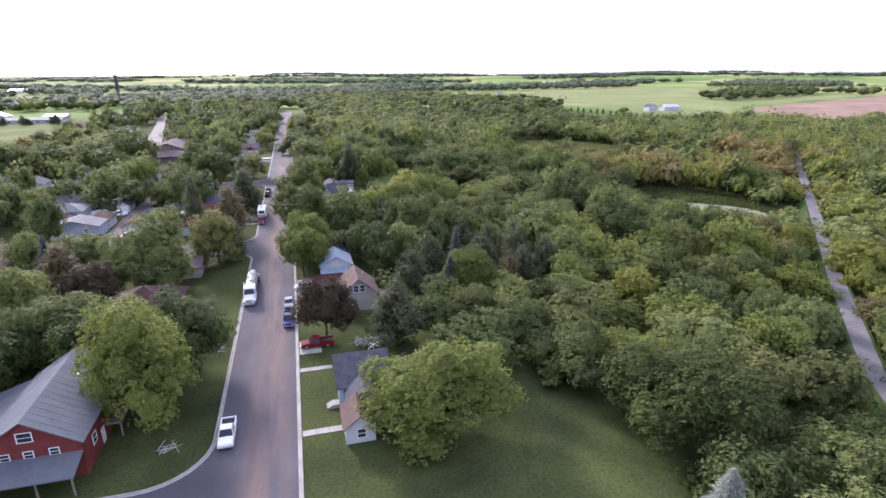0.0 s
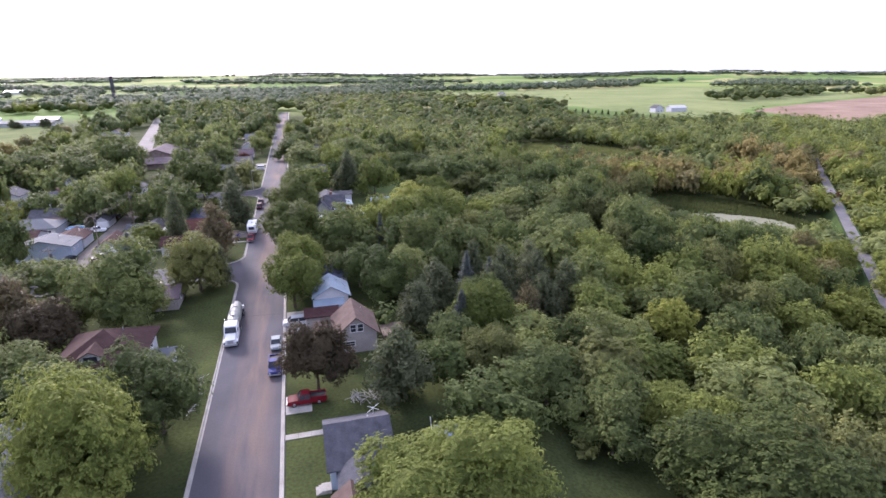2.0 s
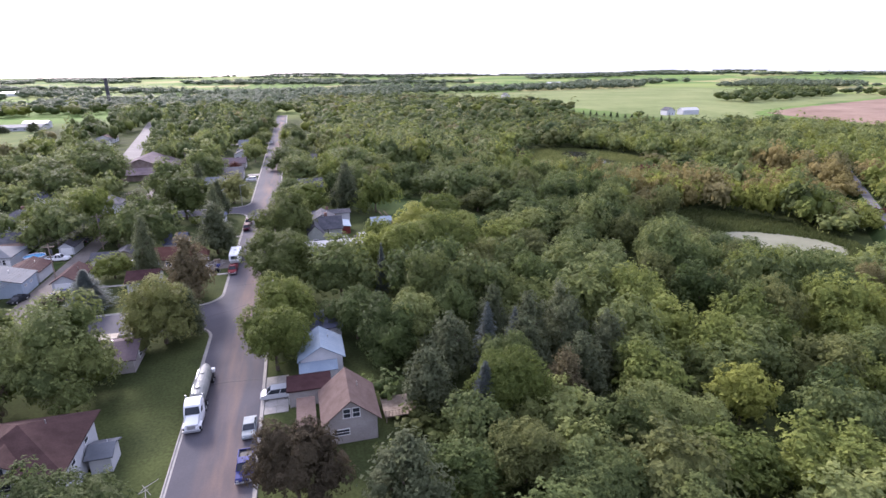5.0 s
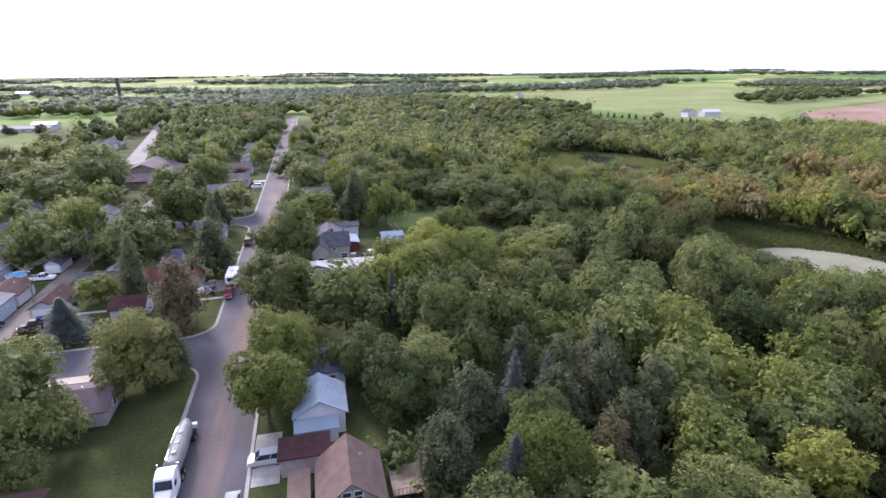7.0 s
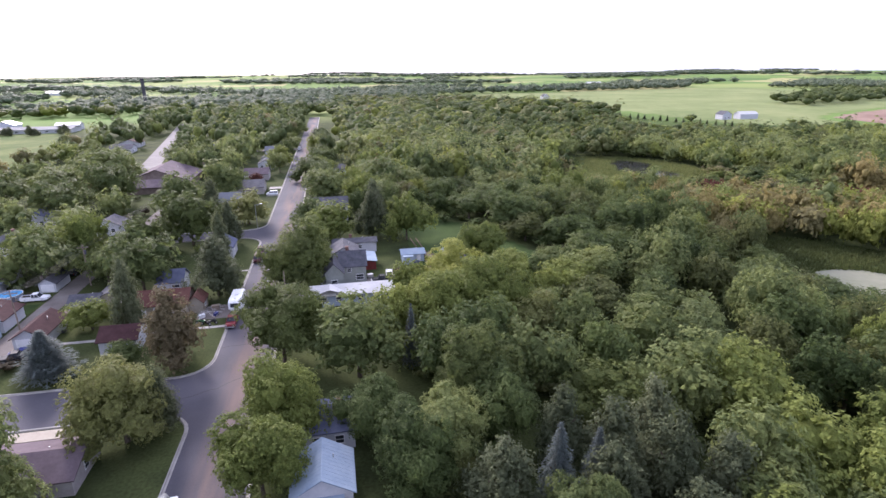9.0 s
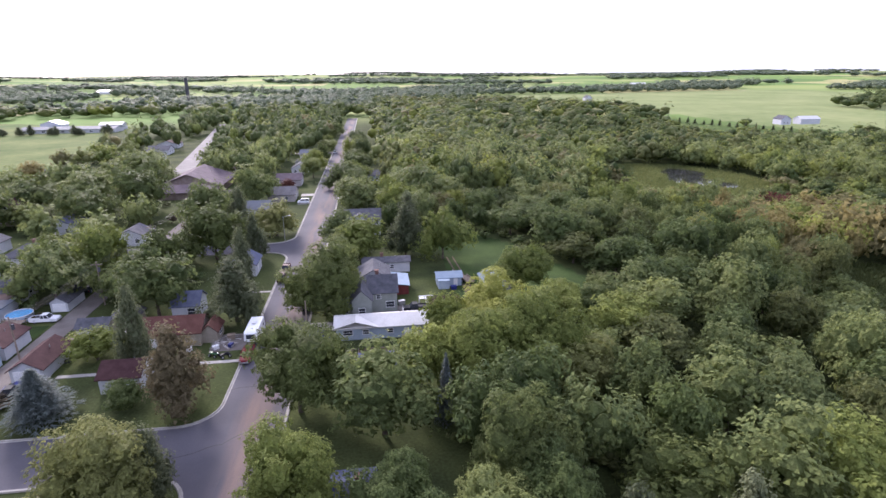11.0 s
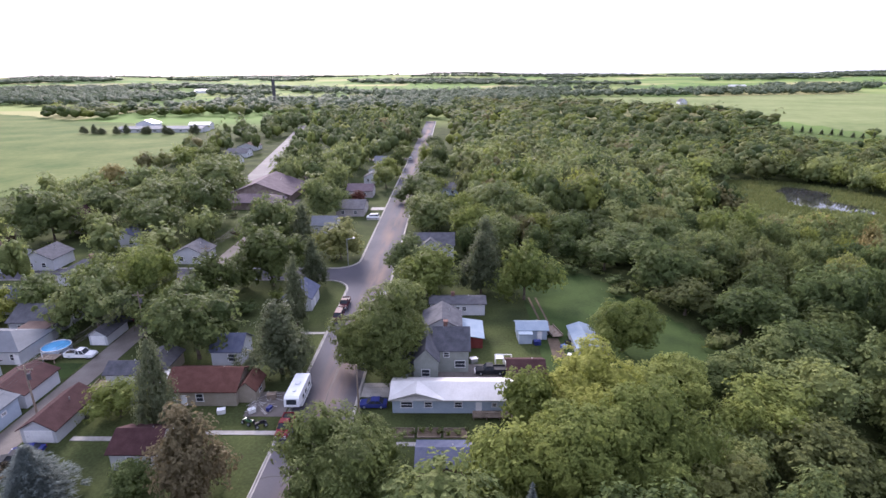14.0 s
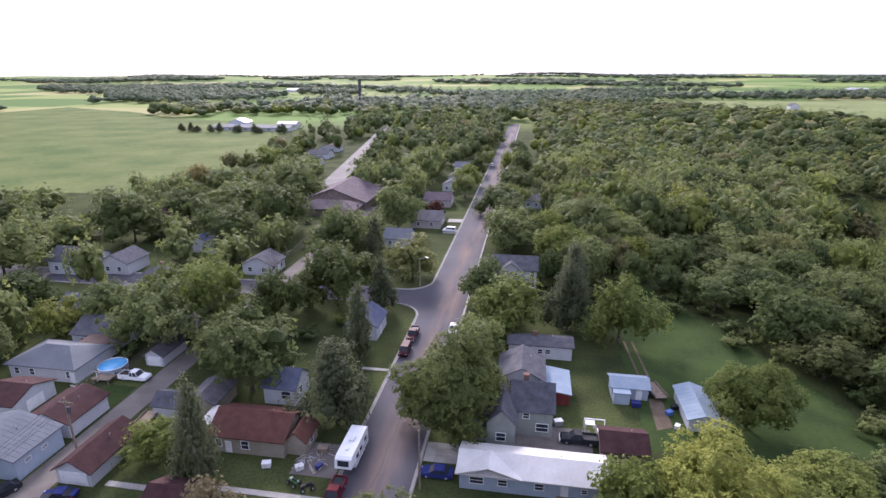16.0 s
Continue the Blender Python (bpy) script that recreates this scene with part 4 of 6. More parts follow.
house("house", "grey house behind pines", -38.6, -34.0, 170.0, 176.0, 2.6, 1.2, "y", CREAM, R_GREY, category="shed")
house("house", "long tan building with a brown roof", -75.0, -57.0, 113.0, 131.0, 5.0, 3.0, "y", CREAM, R_BROWN, EW(0.1, 0.25, 0.4, 0.55, 0.7, 0.85, z=3.6) + SW(0.3, 0.7, z=3.6))
sch = house("school", "low school with a wide purple-brown roof", -73.0, -49.0, 294.0, 318.0, 3.6, 5.0, "y", BROWNWALL, R_PURPLE, SW(0.2, 0.5, 0.8, w=2.0), category="school", over=0.8)
block(sch, -9.0, 11.0, -22.0, -12.1, 2.8, 2.4, "hip", BROWNWALL, R_PURPLE, 0.8)
FOOT.append((-75, -45, 282, 320))
lng = house("school", "long low white building on a rise in the field", -262.0, -192.0, 545.0, 562.0, 3.4, 1.6, "x", WHITE, R_METAL, SW(*[0.05 + 0.1 * i for i in range(10)], w=2.5), category="building", over=0.8)
block(lng, -30, -14, 12, 24, 6.0, 3.0, "y", WHITE, R_WHITE, 0.4)
block(lng, 14, 32, 14, 24, 4.6, 2.0, "x", WHITE, R_WHITE, 0.4)
house("house", "white farmhouse with a steep roof", -106.0, -99.5, 253.5, 262.0, 5.2, 3.6, "y", CREAM, R_BROWN, SW(0.5, z=6.2, w=0.9) + SW(0.25, 0.7, z=1.8), over=0.4)
house("house", "white house with charcoal gables", -108.5, -97.5, 219.0, 227.0, 4.0, 2.8, "x", WHITE, R_DARK, SW(0.2, 0.5, 0.75, z=1.8), chimney=(1, 0))
house("house", "white house with a charcoal roof", -96.0, -88.0, 221.0, 229.0, 3.4, 2.2, "y", WHITE, R_DARK, SW(0.3, 0.7))
house("house", "white house with a grey hipped roof", -80.0, -69.0, 211.0, 219.5, 3.0, 2.6, "hip", WHITE, R_GREY, SW(0.2, 0.5, 0.8), chimney=(0, 1))
for label, a, b, c, d, wm, rm, ax in (
        ("white two-storey house with a slate roof", -84, -75, 195, 203, WHITE, R_BLUE, "x"), ("grey-roofed white house by the alley", -72, -63, 186, 194, WHITE, R_GREY, "x"),
        ("white bungalow with a grey roof", -60, -52, 226, 233, WHITE, R_GREY, "y"),
        ("small white house with a pale grey roof", -31, -23.5, 253, 261, WHITE, R_METAL, "x"), ("grey-roofed ranch house by the street", -27.5, -18, 274, 285, TAN, R_GREY, "x"),
        ("tan house with a brown roof", -29, -19, 303, 312, TAN, R_PURPLE, "x"), ("small white gabled house", -26.5, -19.5, 331, 338, WHITE, R_GREY, "y"),
        ("small white gabled house", -27, -20, 349.5, 357, WHITE, R_GREY, "y"), ("white house with a pale metal roof", -28, -20, 377, 385, WHITE, R_METAL, "x"),
        ("white gabled house far down the street", -24, -16, 520, 530, WHITE, R_GREY, "y"), ("white house among trees", -112, -102, 383, 392, WHITE, R_GREY, "x"),
        ("white house with a grey roof", -118, -106, 408, 418, WHITE, R_GREY, "x"), ("white house with a brown roof", -122, -110, 436, 447, WHITE, R_BROWN, "y"),
        ("pale house with a blue-grey roof", -140, -128, 330, 340, WHITE, R_METAL, "x"), ("white house with a steel roof", -60, -50, 400, 408, WHITE, R_METAL, "x"),
        ("grey house with a blue roof", -86, -76, 240, 248, WHITE, R_BLUE, "y"),
        ):
    house("house", label, a, b, c, d, 3.0, 2.2, ax, wm, rm, SW(0.25, 0.7) + EW(0.3, 0.7), [("e", 0.5, 0.9, 2.0)])
farm = house("barn", "long white farm shed behind a row of young trees", 370.0, 388.0, 500.0, 509.0, 4.6, 2.4, "x", WHITE, R_WHITE, category="barn", ribs=14)
house("house", "white farmhouse beside the sheds", 352.0, 361.0, 500.0, 510.0, 5.0, 3.0, "y", WHITE, R_GREY, SW(0.3, 0.7))
house("barn", "small white barn at the edge of the hay field", 330.0, 340.0, 880.0, 892.0, 5.0, 4.0, "y", WHITE, R_GREY, category="barn")
house("barn", "distant white farm building", 700, 740, 1500, 1520, 7, 4, "x", WHITE, R_WHITE, category="barn")
house("barn", "distant white farm building", -560, -520, 1350, 1375, 7, 4, "x", WHITE, R_WHITE, category="barn")
house("barn", "pale shed beyond the trail", 226, 236, 150, 158, 3.5, 2, "x", WHITE, R_METAL, category="shed")

tower = thing("silo_tower", pose(-225, 850, 0), "tall dark slender water tower beyond the town", "tower")
tw = bmesh.new()
rod(tw, (0, 0, 0), (0, 0, 36), 2.1, 2.1, 14)
part("shaft", tw, surface("tower_dark", (0.05, 0.05, 0.055), (0.09, 0.09, 0.095), 0.3, 0.6, 0.1), tower)
part("cap", rod(bmesh.new(), (0, 0, 36), (0, 0, 37.5), 2.5, 1.9, 14), BLACKMETAL, tower)


# ---- vehicles ----
def wheel(parent, x, y, r=0.36, w=0.24):
    s = 1 if x > 0 else -1
    t = bmesh.new()
    rod(t, (x - s * w, y, r), (x, y, r), r, r, 16)
    ty = part("wheel", t, RUBBER, parent)
    part("rim", rod(bmesh.new(), (x, y, r), (x + s * 0.02, y, r), r * 0.6, r * 0.55, 12), STEEL, ty)


def lamps(parent, w, yf, yb, zf, zb):
    for s in (-1, 1):
        part("headlight", boxed(s * w * 0.36 - 0.16, s * w * 0.36 + 0.16, yf - 0.02, yf + 0.05, zf - 0.08, zf + 0.08, bevel=0.02), LAMP_W, parent)
        part("tail_light", boxed(s * w * 0.42 - 0.07, s * w * 0.42 + 0.07, yb - 0.04, yb + 0.02, zb - 0.14, zb + 0.14, bevel=0.02), LAMP_R, parent)


def glasshouse(parent, prof, width, tuck, z0, paint):
    """Window band and painted roof panel over it, with pillars."""
    part("window_band", prism(bmesh.new(), prof, width - 0.1, tuck, z0), PANE, parent)
    top = max(z for _, z in prof)
    ys = [y for y, z in prof if z > top - 0.12]
    w2 = width - 0.04 - 2 * tuck * (top - z0)
    part("roof_panel", boxed(-w2 / 2, w2 / 2, min(ys) - 0.05, max(ys) + 0.05, top - 0.03, top + 0.06, bevel=0.03), paint, parent)
    lo = sorted(prof, key=lambda p: p[1])[:2]
    y_lo = sorted(p[0] for p in lo)
    y_hi = sorted(ys)
    for s in (-1, 1):
        for a, b in ((y_lo[0], y_hi[0]), (y_lo[-1], y_hi[-1]), ((y_lo[0] + y_lo[-1]) / 2 - 0.1, (y_hi[0] + y_hi[-1]) / 2 - 0.1)):
            part("pillar", rod(bmesh.new(), (s * (width / 2 - 0.04), a, z0), (s * (w2 / 2), b, top), 0.05, n=5), paint, parent)


def car(label, x, y, heading, paint, kind="sedan"):
    """heading: degrees from +y, turning left."""
    c = thing({"pickup": "pickup_truck", "van": "minivan", "suv": "suv"}.get(kind, "car"), pose(x, y, 0.05, 0, 0, heading), label, "car", "parked vehicles")
    c.scale = (0.88, 0.88, 0.88)
    P = PAINT[paint]
    if kind == "pickup":
        w, L = 1.95, 5.7
        body = [(-2.85, 0.45), (-2.8, 0.95), (-0.5, 1.0), (-0.45, 1.08), (1.2, 1.08), (2.6, 0.98), (2.82, 0.8), (2.85, 0.42), (2.3, 0.35), (-2.4, 0.35)]
        part("body", prism(bmesh.new(), body, w, 0.12, 0.6), P, c)
        glasshouse(c, [(-0.5, 1.05), (1.35, 1.05), (0.75, 1.75), (-0.4, 1.78)], w, 0.28, 1.05, P)
        bed = bmesh.new()
        for s in (-1, 1):
            box(bed, s * 0.9 - 0.07, s * 0.9 + 0.07, -2.8, -0.55, 0.95, 1.28)
        box(bed, -0.95, 0.95, -2.86, -2.74, 0.6, 1.26)
        part("bed_side", bed, P, c)
        part("bed_liner", boxed(-0.84, 0.84, -2.74, -0.5, 1.0, 1.06), BLACKMETAL, c)
        part("bumper", boxed(-0.95, 0.95, 2.82, 2.98, 0.42, 0.62, bevel=0.03), STEEL, c)
        lamps(c, w, 2.8, -2.86, 0.78, 1.0)
        ys = (-1.75, 1.85)
    elif kind in ("van", "suv"):
        w = 1.92
        body = [(-2.3, 0.4), (-2.35, 1.05), (1.2, 1.08), (2.1, 0.95), (2.35, 0.75), (2.36, 0.4), (1.9, 0.3), (-2.0, 0.3)]
        part("body", prism(bmesh.new(), body, w, 0.1, 0.6), P, c)
        glasshouse(c, [(-2.3, 1.02), (1.5, 1.02), (0.75, 1.68), (-2.05, 1.72)], w, 0.25, 1.02, P)
        part("bumper", boxed(-0.92, 0.92, 2.3, 2.44, 0.4, 0.6, bevel=0.03), P, c)
        lamps(c, w, 2.3, -2.35, 0.74, 0.95)
        ys = (-1.45, 1.5)
    else:
        w = 1.82
        body = [(-2.3, 0.42), (-2.32, 0.92), (-1.4, 0.98), (0.9, 0.96), (2.1, 0.82), (2.32, 0.66), (2.33, 0.4), (1.9, 0.28), (-2.0, 0.28)]
        part("body", prism(bmesh.new(), body, w, 0.1, 0.55), P, c)
        glasshouse(c, [(-1.75, 0.92), (1.15, 0.92), (0.35, 1.4), (-1.05, 1.42)], w, 0.3, 0.92, P)
        part("bumper", boxed(-0.88, 0.88, 2.28, 2.4, 0.36, 0.56, bevel=0.03), P, c)
        lamps(c, w, 2.28, -2.32, 0.66, 0.8)
        ys = (-1.4, 1.45)
    for yy in ys:
        for xx in (-w / 2 + 0.02, w / 2 - 0.02):
            wheel(c, xx, yy, 0.38 if kind == "pickup" else 0.34)
    return c


car("white pickup truck with a dark bed at the kerb", -10.6, 58.6, 180, "white", "pickup")
car("navy blue pickup truck with a white cap", -3.7, 88.6, 180, "blue", "pickup")
car("grey-green saloon car parked by the kerb", -3.7, 96.0, 180, "grey", "sedan")
car("silver minivan on a concrete driveway", -0.6, 103.0, 90, "silver", "van")
car("red pickup truck parked across the verge", 0.6, 78.6, 90, "red", "pickup")
car("red pickup truck hitched to a camper", -11.3, 157.6, 180, "red", "pickup")
car("dark maroon car at the kerb", -10.9, 193.4, 180, "maroon", "suv")
car("maroon pickup truck at the kerb", -10.8, 199.6, 180, "maroon", "pickup")
car("black car by the kerb under trees", -3.5, 176.5, 180, "black", "suv")
car("white car parked along the street", -3.5, 203.2, 180, "white", "sedan")
car("navy blue saloon car on the grass", 0.2, 163.2, 90, "blue", "sedan")
car("black pickup truck in a gravel yard", 18.2, 172.6, 90, "black", "pickup")
car("white pickup truck in the alley", -53.0, 177.6, -90, "white", "pickup")
car("black pickup truck near a spruce", -43.6, 150.6, 100, "black", "pickup")
car("dark car at the mouth of the alley", -50.9, 151.5, 160, "black", "sedan")
car("navy car beside the garage", -43.6, 152.2, 100, "blue", "sedan")
car("white car in a driveway", -14.6, 271.6, 90, "white", "van")
car("black car in the street by the pool", -51.8, 193.0, 0, "black", "sedan")
car("white van far down the street", -10.6, 398.0, 0, "white", "van")
car("dark car far down the street", -20.5, 400.0, 90, "grey", "sedan")


def semi(x, y, heading):
    t = thing("semi_truck", pose(x, y, 0.05, 0, 0, heading), "white semi tractor with a long nose", "truck", "parked vehicles")
    t.scale = (0.9, 0.9, 0.9)
    P = PAINT["white"]
    part("hood", prism(bmesh.new(), [(1.4, 0.7), (1.4, 1.95), (2.6, 1.75), (3.2, 1.55), (3.3, 0.7)], 1.9, 0.15, 1.0), P, t)
    part("cab", prism(bmesh.new(), [(-1.2, 0.8), (-1.2, 3.3), (-0.2, 3.55), (0.9, 3.2), (1.4, 2.0), (1.4, 0.8)], 2.35, 0.06, 1.8), P, t)
    part("windscreen", prism(bmesh.new(), [(0.98, 2.95), (1.46, 2.05), (1.5, 2.08), (1.02, 2.98)], 2.0, 0.1, 2.0), PANE, t)
    for s in (-1, 1):
        part("side_window", boxed(s * 1.17 - 0.02, s * 1.17 + 0.02, 0.2, 1.1, 2.0, 2.6), PANE, t)
        part("fender", boxed(s * 1.08 - 0.17, s * 1.08 + 0.17, 1.7, 3.0, 0.95, 1.15, bevel=0.06), P, t)
        part("exhaust_stack", rod(bmesh.new(), (s * 1.15, -1.35, 0.9), (s * 1.15, -1.35, 3.6), 0.08), STEEL, t)
        part("fuel_tank", rod(bmesh.new(), (s * 0.95, -0.9, 0.7), (s * 0.95, 0.8, 0.7), 0.3, n=14), STEEL, t)
        part("headlight", boxed(s * 0.75 - 0.15, s * 0.75 + 0.15, 3.2, 3.34, 0.95, 1.2, bevel=0.02), LAMP_W, t)
    part("grille", boxed(-0.5, 0.5, 3.22, 3.32, 0.8, 1.5), STEEL, t)
    part("bumper", boxed(-1.15, 1.15, 3.25, 3.5, 0.45, 0.8, bevel=0.05), STEEL, t)
    part("chassis", boxed(-0.45, 0.45, -4.2, 3.1, 0.6, 0.8), BLACKMETAL, t)
    for yy in (2.4, -2.4, -3.6):
        for xx in (-1.15, 1.15):
            wheel(t, xx, yy, 0.5, 0.35 if yy > 0 else 0.6)
    tr = thing("tank_trailer", pose(x, y, 0.05, 0, 0, heading), "tapered silver tank trailer behind a semi tractor", "trailer", "parked vehicles")
    tr.scale = (0.9, 0.9, 0.9)
    tk = bmesh.new()
    m0 = [(-2.2, 1.0, 0.5), (-2.6, 1.15, 1.0), (-6.0, 1.2, 1.15), (-10.2, 1.15, 1.05), (-11.6, 1.35, 0.75), (-12.3, 1.55, 0.25)]
    prev = None
    for yy, zc, r in m0:
        ring = [tk.verts.new((r * 1.08 * math.cos(6.2832 * k / 20), yy, zc + 0.75 + r * math.sin(6.2832 * k / 20))) for k in range(20)]
        if prev:
            for k in range(20):
                tk.faces.new((prev[k], prev[(k + 1) % 20], ring[(k + 1) % 20], ring[k]))
        else:
            tk.faces.new(ring)
        prev = ring
    tk.faces.new(prev[::-1])
    part("tank", tk, TANK, tr)
    for yy in (-4.2, -6.2, -8.4):
        part("hatch", rod(bmesh.new(), (0, yy, 2.95), (0, yy, 3.12), 0.32, n=14), TANK, tr)
    part("walkway", boxed(0.45, 0.8, -10.0, -3.2, 2.72, 2.8), STEEL, tr)
    part("frame", boxed(-0.5, 0.5, -12.2, -2.6, 0.75, 0.95), BLACKMETAL, tr)
    part("rear_rack", boxed(-1.15, 1.15, -13.0, -12.3, 0.7, 1.3, bevel=0.04), PAINT["white"], tr)
    for yy in (-10.4, -11.6):
        for xx in (-1.2, 1.2):
            wheel(tr, xx, yy, 0.5, 0.55)


semi(-10.6, 100.0, 180)


def camper(x, y, heading):
    c = thing("camper_trailer", pose(x, y, 0.05, 0, 0, heading), "white fifth-wheel camper parked at the kerb", "camper", "parked vehicles")
    c.scale = (0.9, 0.9, 0.9)
    P = PAINT["white"]
    part("shell", prism(bmesh.new(), [(-4.0, 0.6), (-4.0, 3.1), (-3.7, 3.25), (3.2, 3.35), (3.7, 3.1), (3.9, 1.7), (2.2, 1.6), (2.1, 0.6)], 2.45, 0.03, 2.4), P, c)
    for s in (-1, 1):
        for yy, zz in ((-2.6, 2.0), (-0.4, 2.0), (1.2, 2.0)):
            part("window", boxed(s * 1.22 - 0.03, s * 1.22 + 0.03, yy - 0.45, yy + 0.45, zz - 0.3, zz + 0.3), PANE, c)
        part("stripe", boxed(s * 1.225 - 0.015, s * 1.225 + 0.015, -3.9, 2.0, 1.15, 1.35), PAINT["grey"], c)
        for yy in (-1.2, -2.1):
            wheel(c, s * 1.2, yy, 0.36)
    part("front_window", prism(bmesh.new(), [(3.72, 2.9), (3.86, 2.1), (3.9, 2.1), (3.76, 2.92)], 1.6), PANE, c)
    part("air_conditioner", boxed(-0.4, 0.4, -0.9, 0.1, 3.3, 3.6, bevel=0.08), TRIM, c)
    part("roof_vent", boxed(-0.25, 0.25, 1.6, 2.1, 3.33, 3.5, bevel=0.04), TRIM, c)
    return c


camper(-11.2, 164.2, 180)


def flatbed(x, y, heading):
    c = thing("utility_trailer", pose(x, y, 0.05, 0, 0, heading), "cluttered utility trailer behind the house", "trailer", "parked vehicles")
    bm = boxed(-1.0, 1.0, -2.2, 2.2, 0.55, 0.65)
    for s in (-1, 1):
        box(bm, s * 1.0 - 0.04, s * 1.0 + 0.04, -2.2, 2.2, 0.65, 1.0)
    part("bed", bm, WOOD, c)
    for s in (-1, 1):
        wheel(c, s * 1.15, -0.3, 0.32)
    part("drawbar", boxed(-0.05, 0.05, 2.2, 3.6, 0.45, 0.55), BLACKMETAL, c)


flatbed(30.9, 186.6, 15)
flatbed(-43.2, 167.0, 5)


def quad_bike(x, y, heading, paint):
    c = thing("quad_bike", pose(x, y, 0.0, 0, 0, heading), "small dark quad bike on the grass", "quad bike", "yard things")
    part("body", boxed(-0.3, 0.3, -0.8, 0.8, 0.45, 0.75, bevel=0.12), PAINT[paint], c)
    part("seat", boxed(-0.18, 0.18, -0.6, 0.2, 0.75, 0.9, bevel=0.06), RUBBER, c)
    part("handlebar", rod(bmesh.new(), (-0.4, 0.4, 1.0), (0.4, 0.4, 1.0), 0.03), BLACKMETAL, c)
    for yy in (-0.6, 0.6):
        for xx in (-0.55, 0.55):
            wheel(c, xx, yy, 0.28, 0.24)


quad_bike(-15.0, 158.4, 120, "black")
quad_bike(-17.0, 159.0, 60, "green")

# ---- poles and wires ----
def pole(x, y, h, label="wooden utility pole with a crossarm", lean=0.0, arm=True):
    p = thing("utility_pole", pose(x, y, 0, 0, lean, 0), label, "pole", "utility poles")
    part("shaft", rod(bmesh.new(), (0, 0, -0.2), (0, 0, h), 0.16, 0.1), WOOD, p)
    if not arm:
        return x, y, h
    part("crossarm", boxed(-1.1, 1.1, -0.06, 0.06, h - 0.75, h - 0.6), WOOD, p)
    for k in (-1.0, -0.4, 0.4, 1.0):
        part("insulator", rod(bmesh.new(), (k, 0, h - 0.6), (k, 0, h - 0.42), 0.05, 0.03, 6), R_GREY, p)
    part("transformer", rod(bmesh.new(), (0.3, 0, h - 2.2), (0.3, 0, h - 1.3), 0.22, n=12), R_GREY, p)
    return x, y, h


def wire(a, b, dx, sag=0.9):
    cu = bpy.data.curves.new("power_line", "CURVE")
    cu.dimensions, cu.bevel_depth, cu.bevel_resolution = "3D", 0.018, 1
    sp = cu.splines.new("POLY")
    sp.points.add(12)
    for k in range(13):
        f = k / 12
        sp.points[k].co = (a[0] + (b[0] - a[0]) * f + dx, a[1] + (b[1] - a[1]) * f, a[2] + (b[2] - a[2]) * f - 0.42 - sag * 4 * f * (1 - f), 1)
    cu.materials.append(BLACKMETAL)
    tagged(new("power_line", cu), "thin sagging power line between poles", "cable", "power lines")


line = [pole(-46.6, 92, 9.5), pole(-46.2, 131.0, 9.5), pole(-46.6, 158.6, 9.5), pole(-45.2, 184.5, 9.5), pole(-44.6, 212.0, 9.5), pole(-44.4, 240.0, 9.5), pole(-44.0, 270.0, 9.5)]
for a, b in zip(line, line[1:]):
    for dx in (-1.0, -0.4, 0.4, 1.0):
        wire(a, b, dx)
pole(-1.5, 160.6, 8.5, "slim bare wooden pole by the kerb", arm=False)
pole(-44.0, 300.0, 9.5)
lamp = thing("street_lamp", pose(-14.6, 225.0, 0), "slim steel street lamp at the corner", "street lamp")
part("shaft", rod(bmesh.new(), (0, 0, 0), (0, 0, 7.0), 0.09, 0.06), STEEL, lamp)
part("arm", rod(bmesh.new(), (0, 0, 6.9), (1.6, 0, 7.3), 0.05), STEEL, lamp)
part("lantern", boxed(1.4, 2.1, -0.14, 0.14, 7.2, 7.36, bevel=0.04), STEEL, lamp)

# ---- yard things ----
pool = thing("swimming_pool", pose(-58.6, 179.6, 0), "round above-ground swimming pool with bright blue water", "pool")
ring = bmesh.new()
bmesh.ops.create_cone(ring, cap_ends=False, segments=28, radius1=2.3, radius2=2.3, depth=1.2, matrix=Matrix.Translation((0, 0, 0.6)))
part("wall", ring, PALEBLUE, pool)
rimb = bmesh.new()
for k in range(28):
    a, b = 6.2832 * k / 28, 6.2832 * (k + 1) / 28
    rod(rimb, (2.3 * math.cos(a), 2.3 * math.sin(a), 1.2), (2.3 * math.cos(b), 2.3 * math.sin(b), 1.2), 0.07, n=5)
part("rim", rimb, TRIM, pool)
wt = bmesh.new()
bmesh.ops.create_circle(wt, cap_ends=True, segments=28, radius=2.28, matrix=Matrix.Translation((0, 0, 1.05)))
part("water_surface", wt, POOLBLUE, pool)
pdk = thing("deck", pose(-57.6, 176.2, 0), "small weathered pool deck", "deck")
for k in range(8):
    part("plank", boxed(-1.6, 1.6, -0.9 + 0.24 * k, -0.68 + 0.24 * k, 0.8, 0.86), WOOD, pdk)
for px, py in ((-1.4, -0.8), (1.4, -0.8), (-1.4, 0.9), (1.4, 0.9)):
    part("leg", boxed(px - 0.06, px + 0.06, py - 0.06, py + 0.06, 0, 0.8), WOOD, pdk)

pile_r = random.Random(5)


def stack(name, label, x, y, n, length, material, spread_xy, category, height=0.8):
    """A heap of rods lying across one another."""
    bm = bmesh.new()
    for _ in range(n):
        px, py = pile_r.uniform(-1, 1) * spread_xy[0], pile_r.uniform(-1, 1) * spread_xy[1]
        a = pile_r.uniform(0, 3.14)
        z = pile_r.uniform(0.05, height)
        l = length * pile_r.uniform(0.5, 1.1)
        d = Vector((math.cos(a), math.sin(a), pile_r.uniform(-0.2, 0.35))) * l / 2
        c = Vector((px, py, z + abs(d.z)))
        rod(bm, c - d, c + d, pile_r.uniform(0.03, 0.08), 0.02, 5)
    ob = part(name, bm, material)
    ob.location = (x, y, 0)
    return tagged(ob, label, category, kind="stuff")


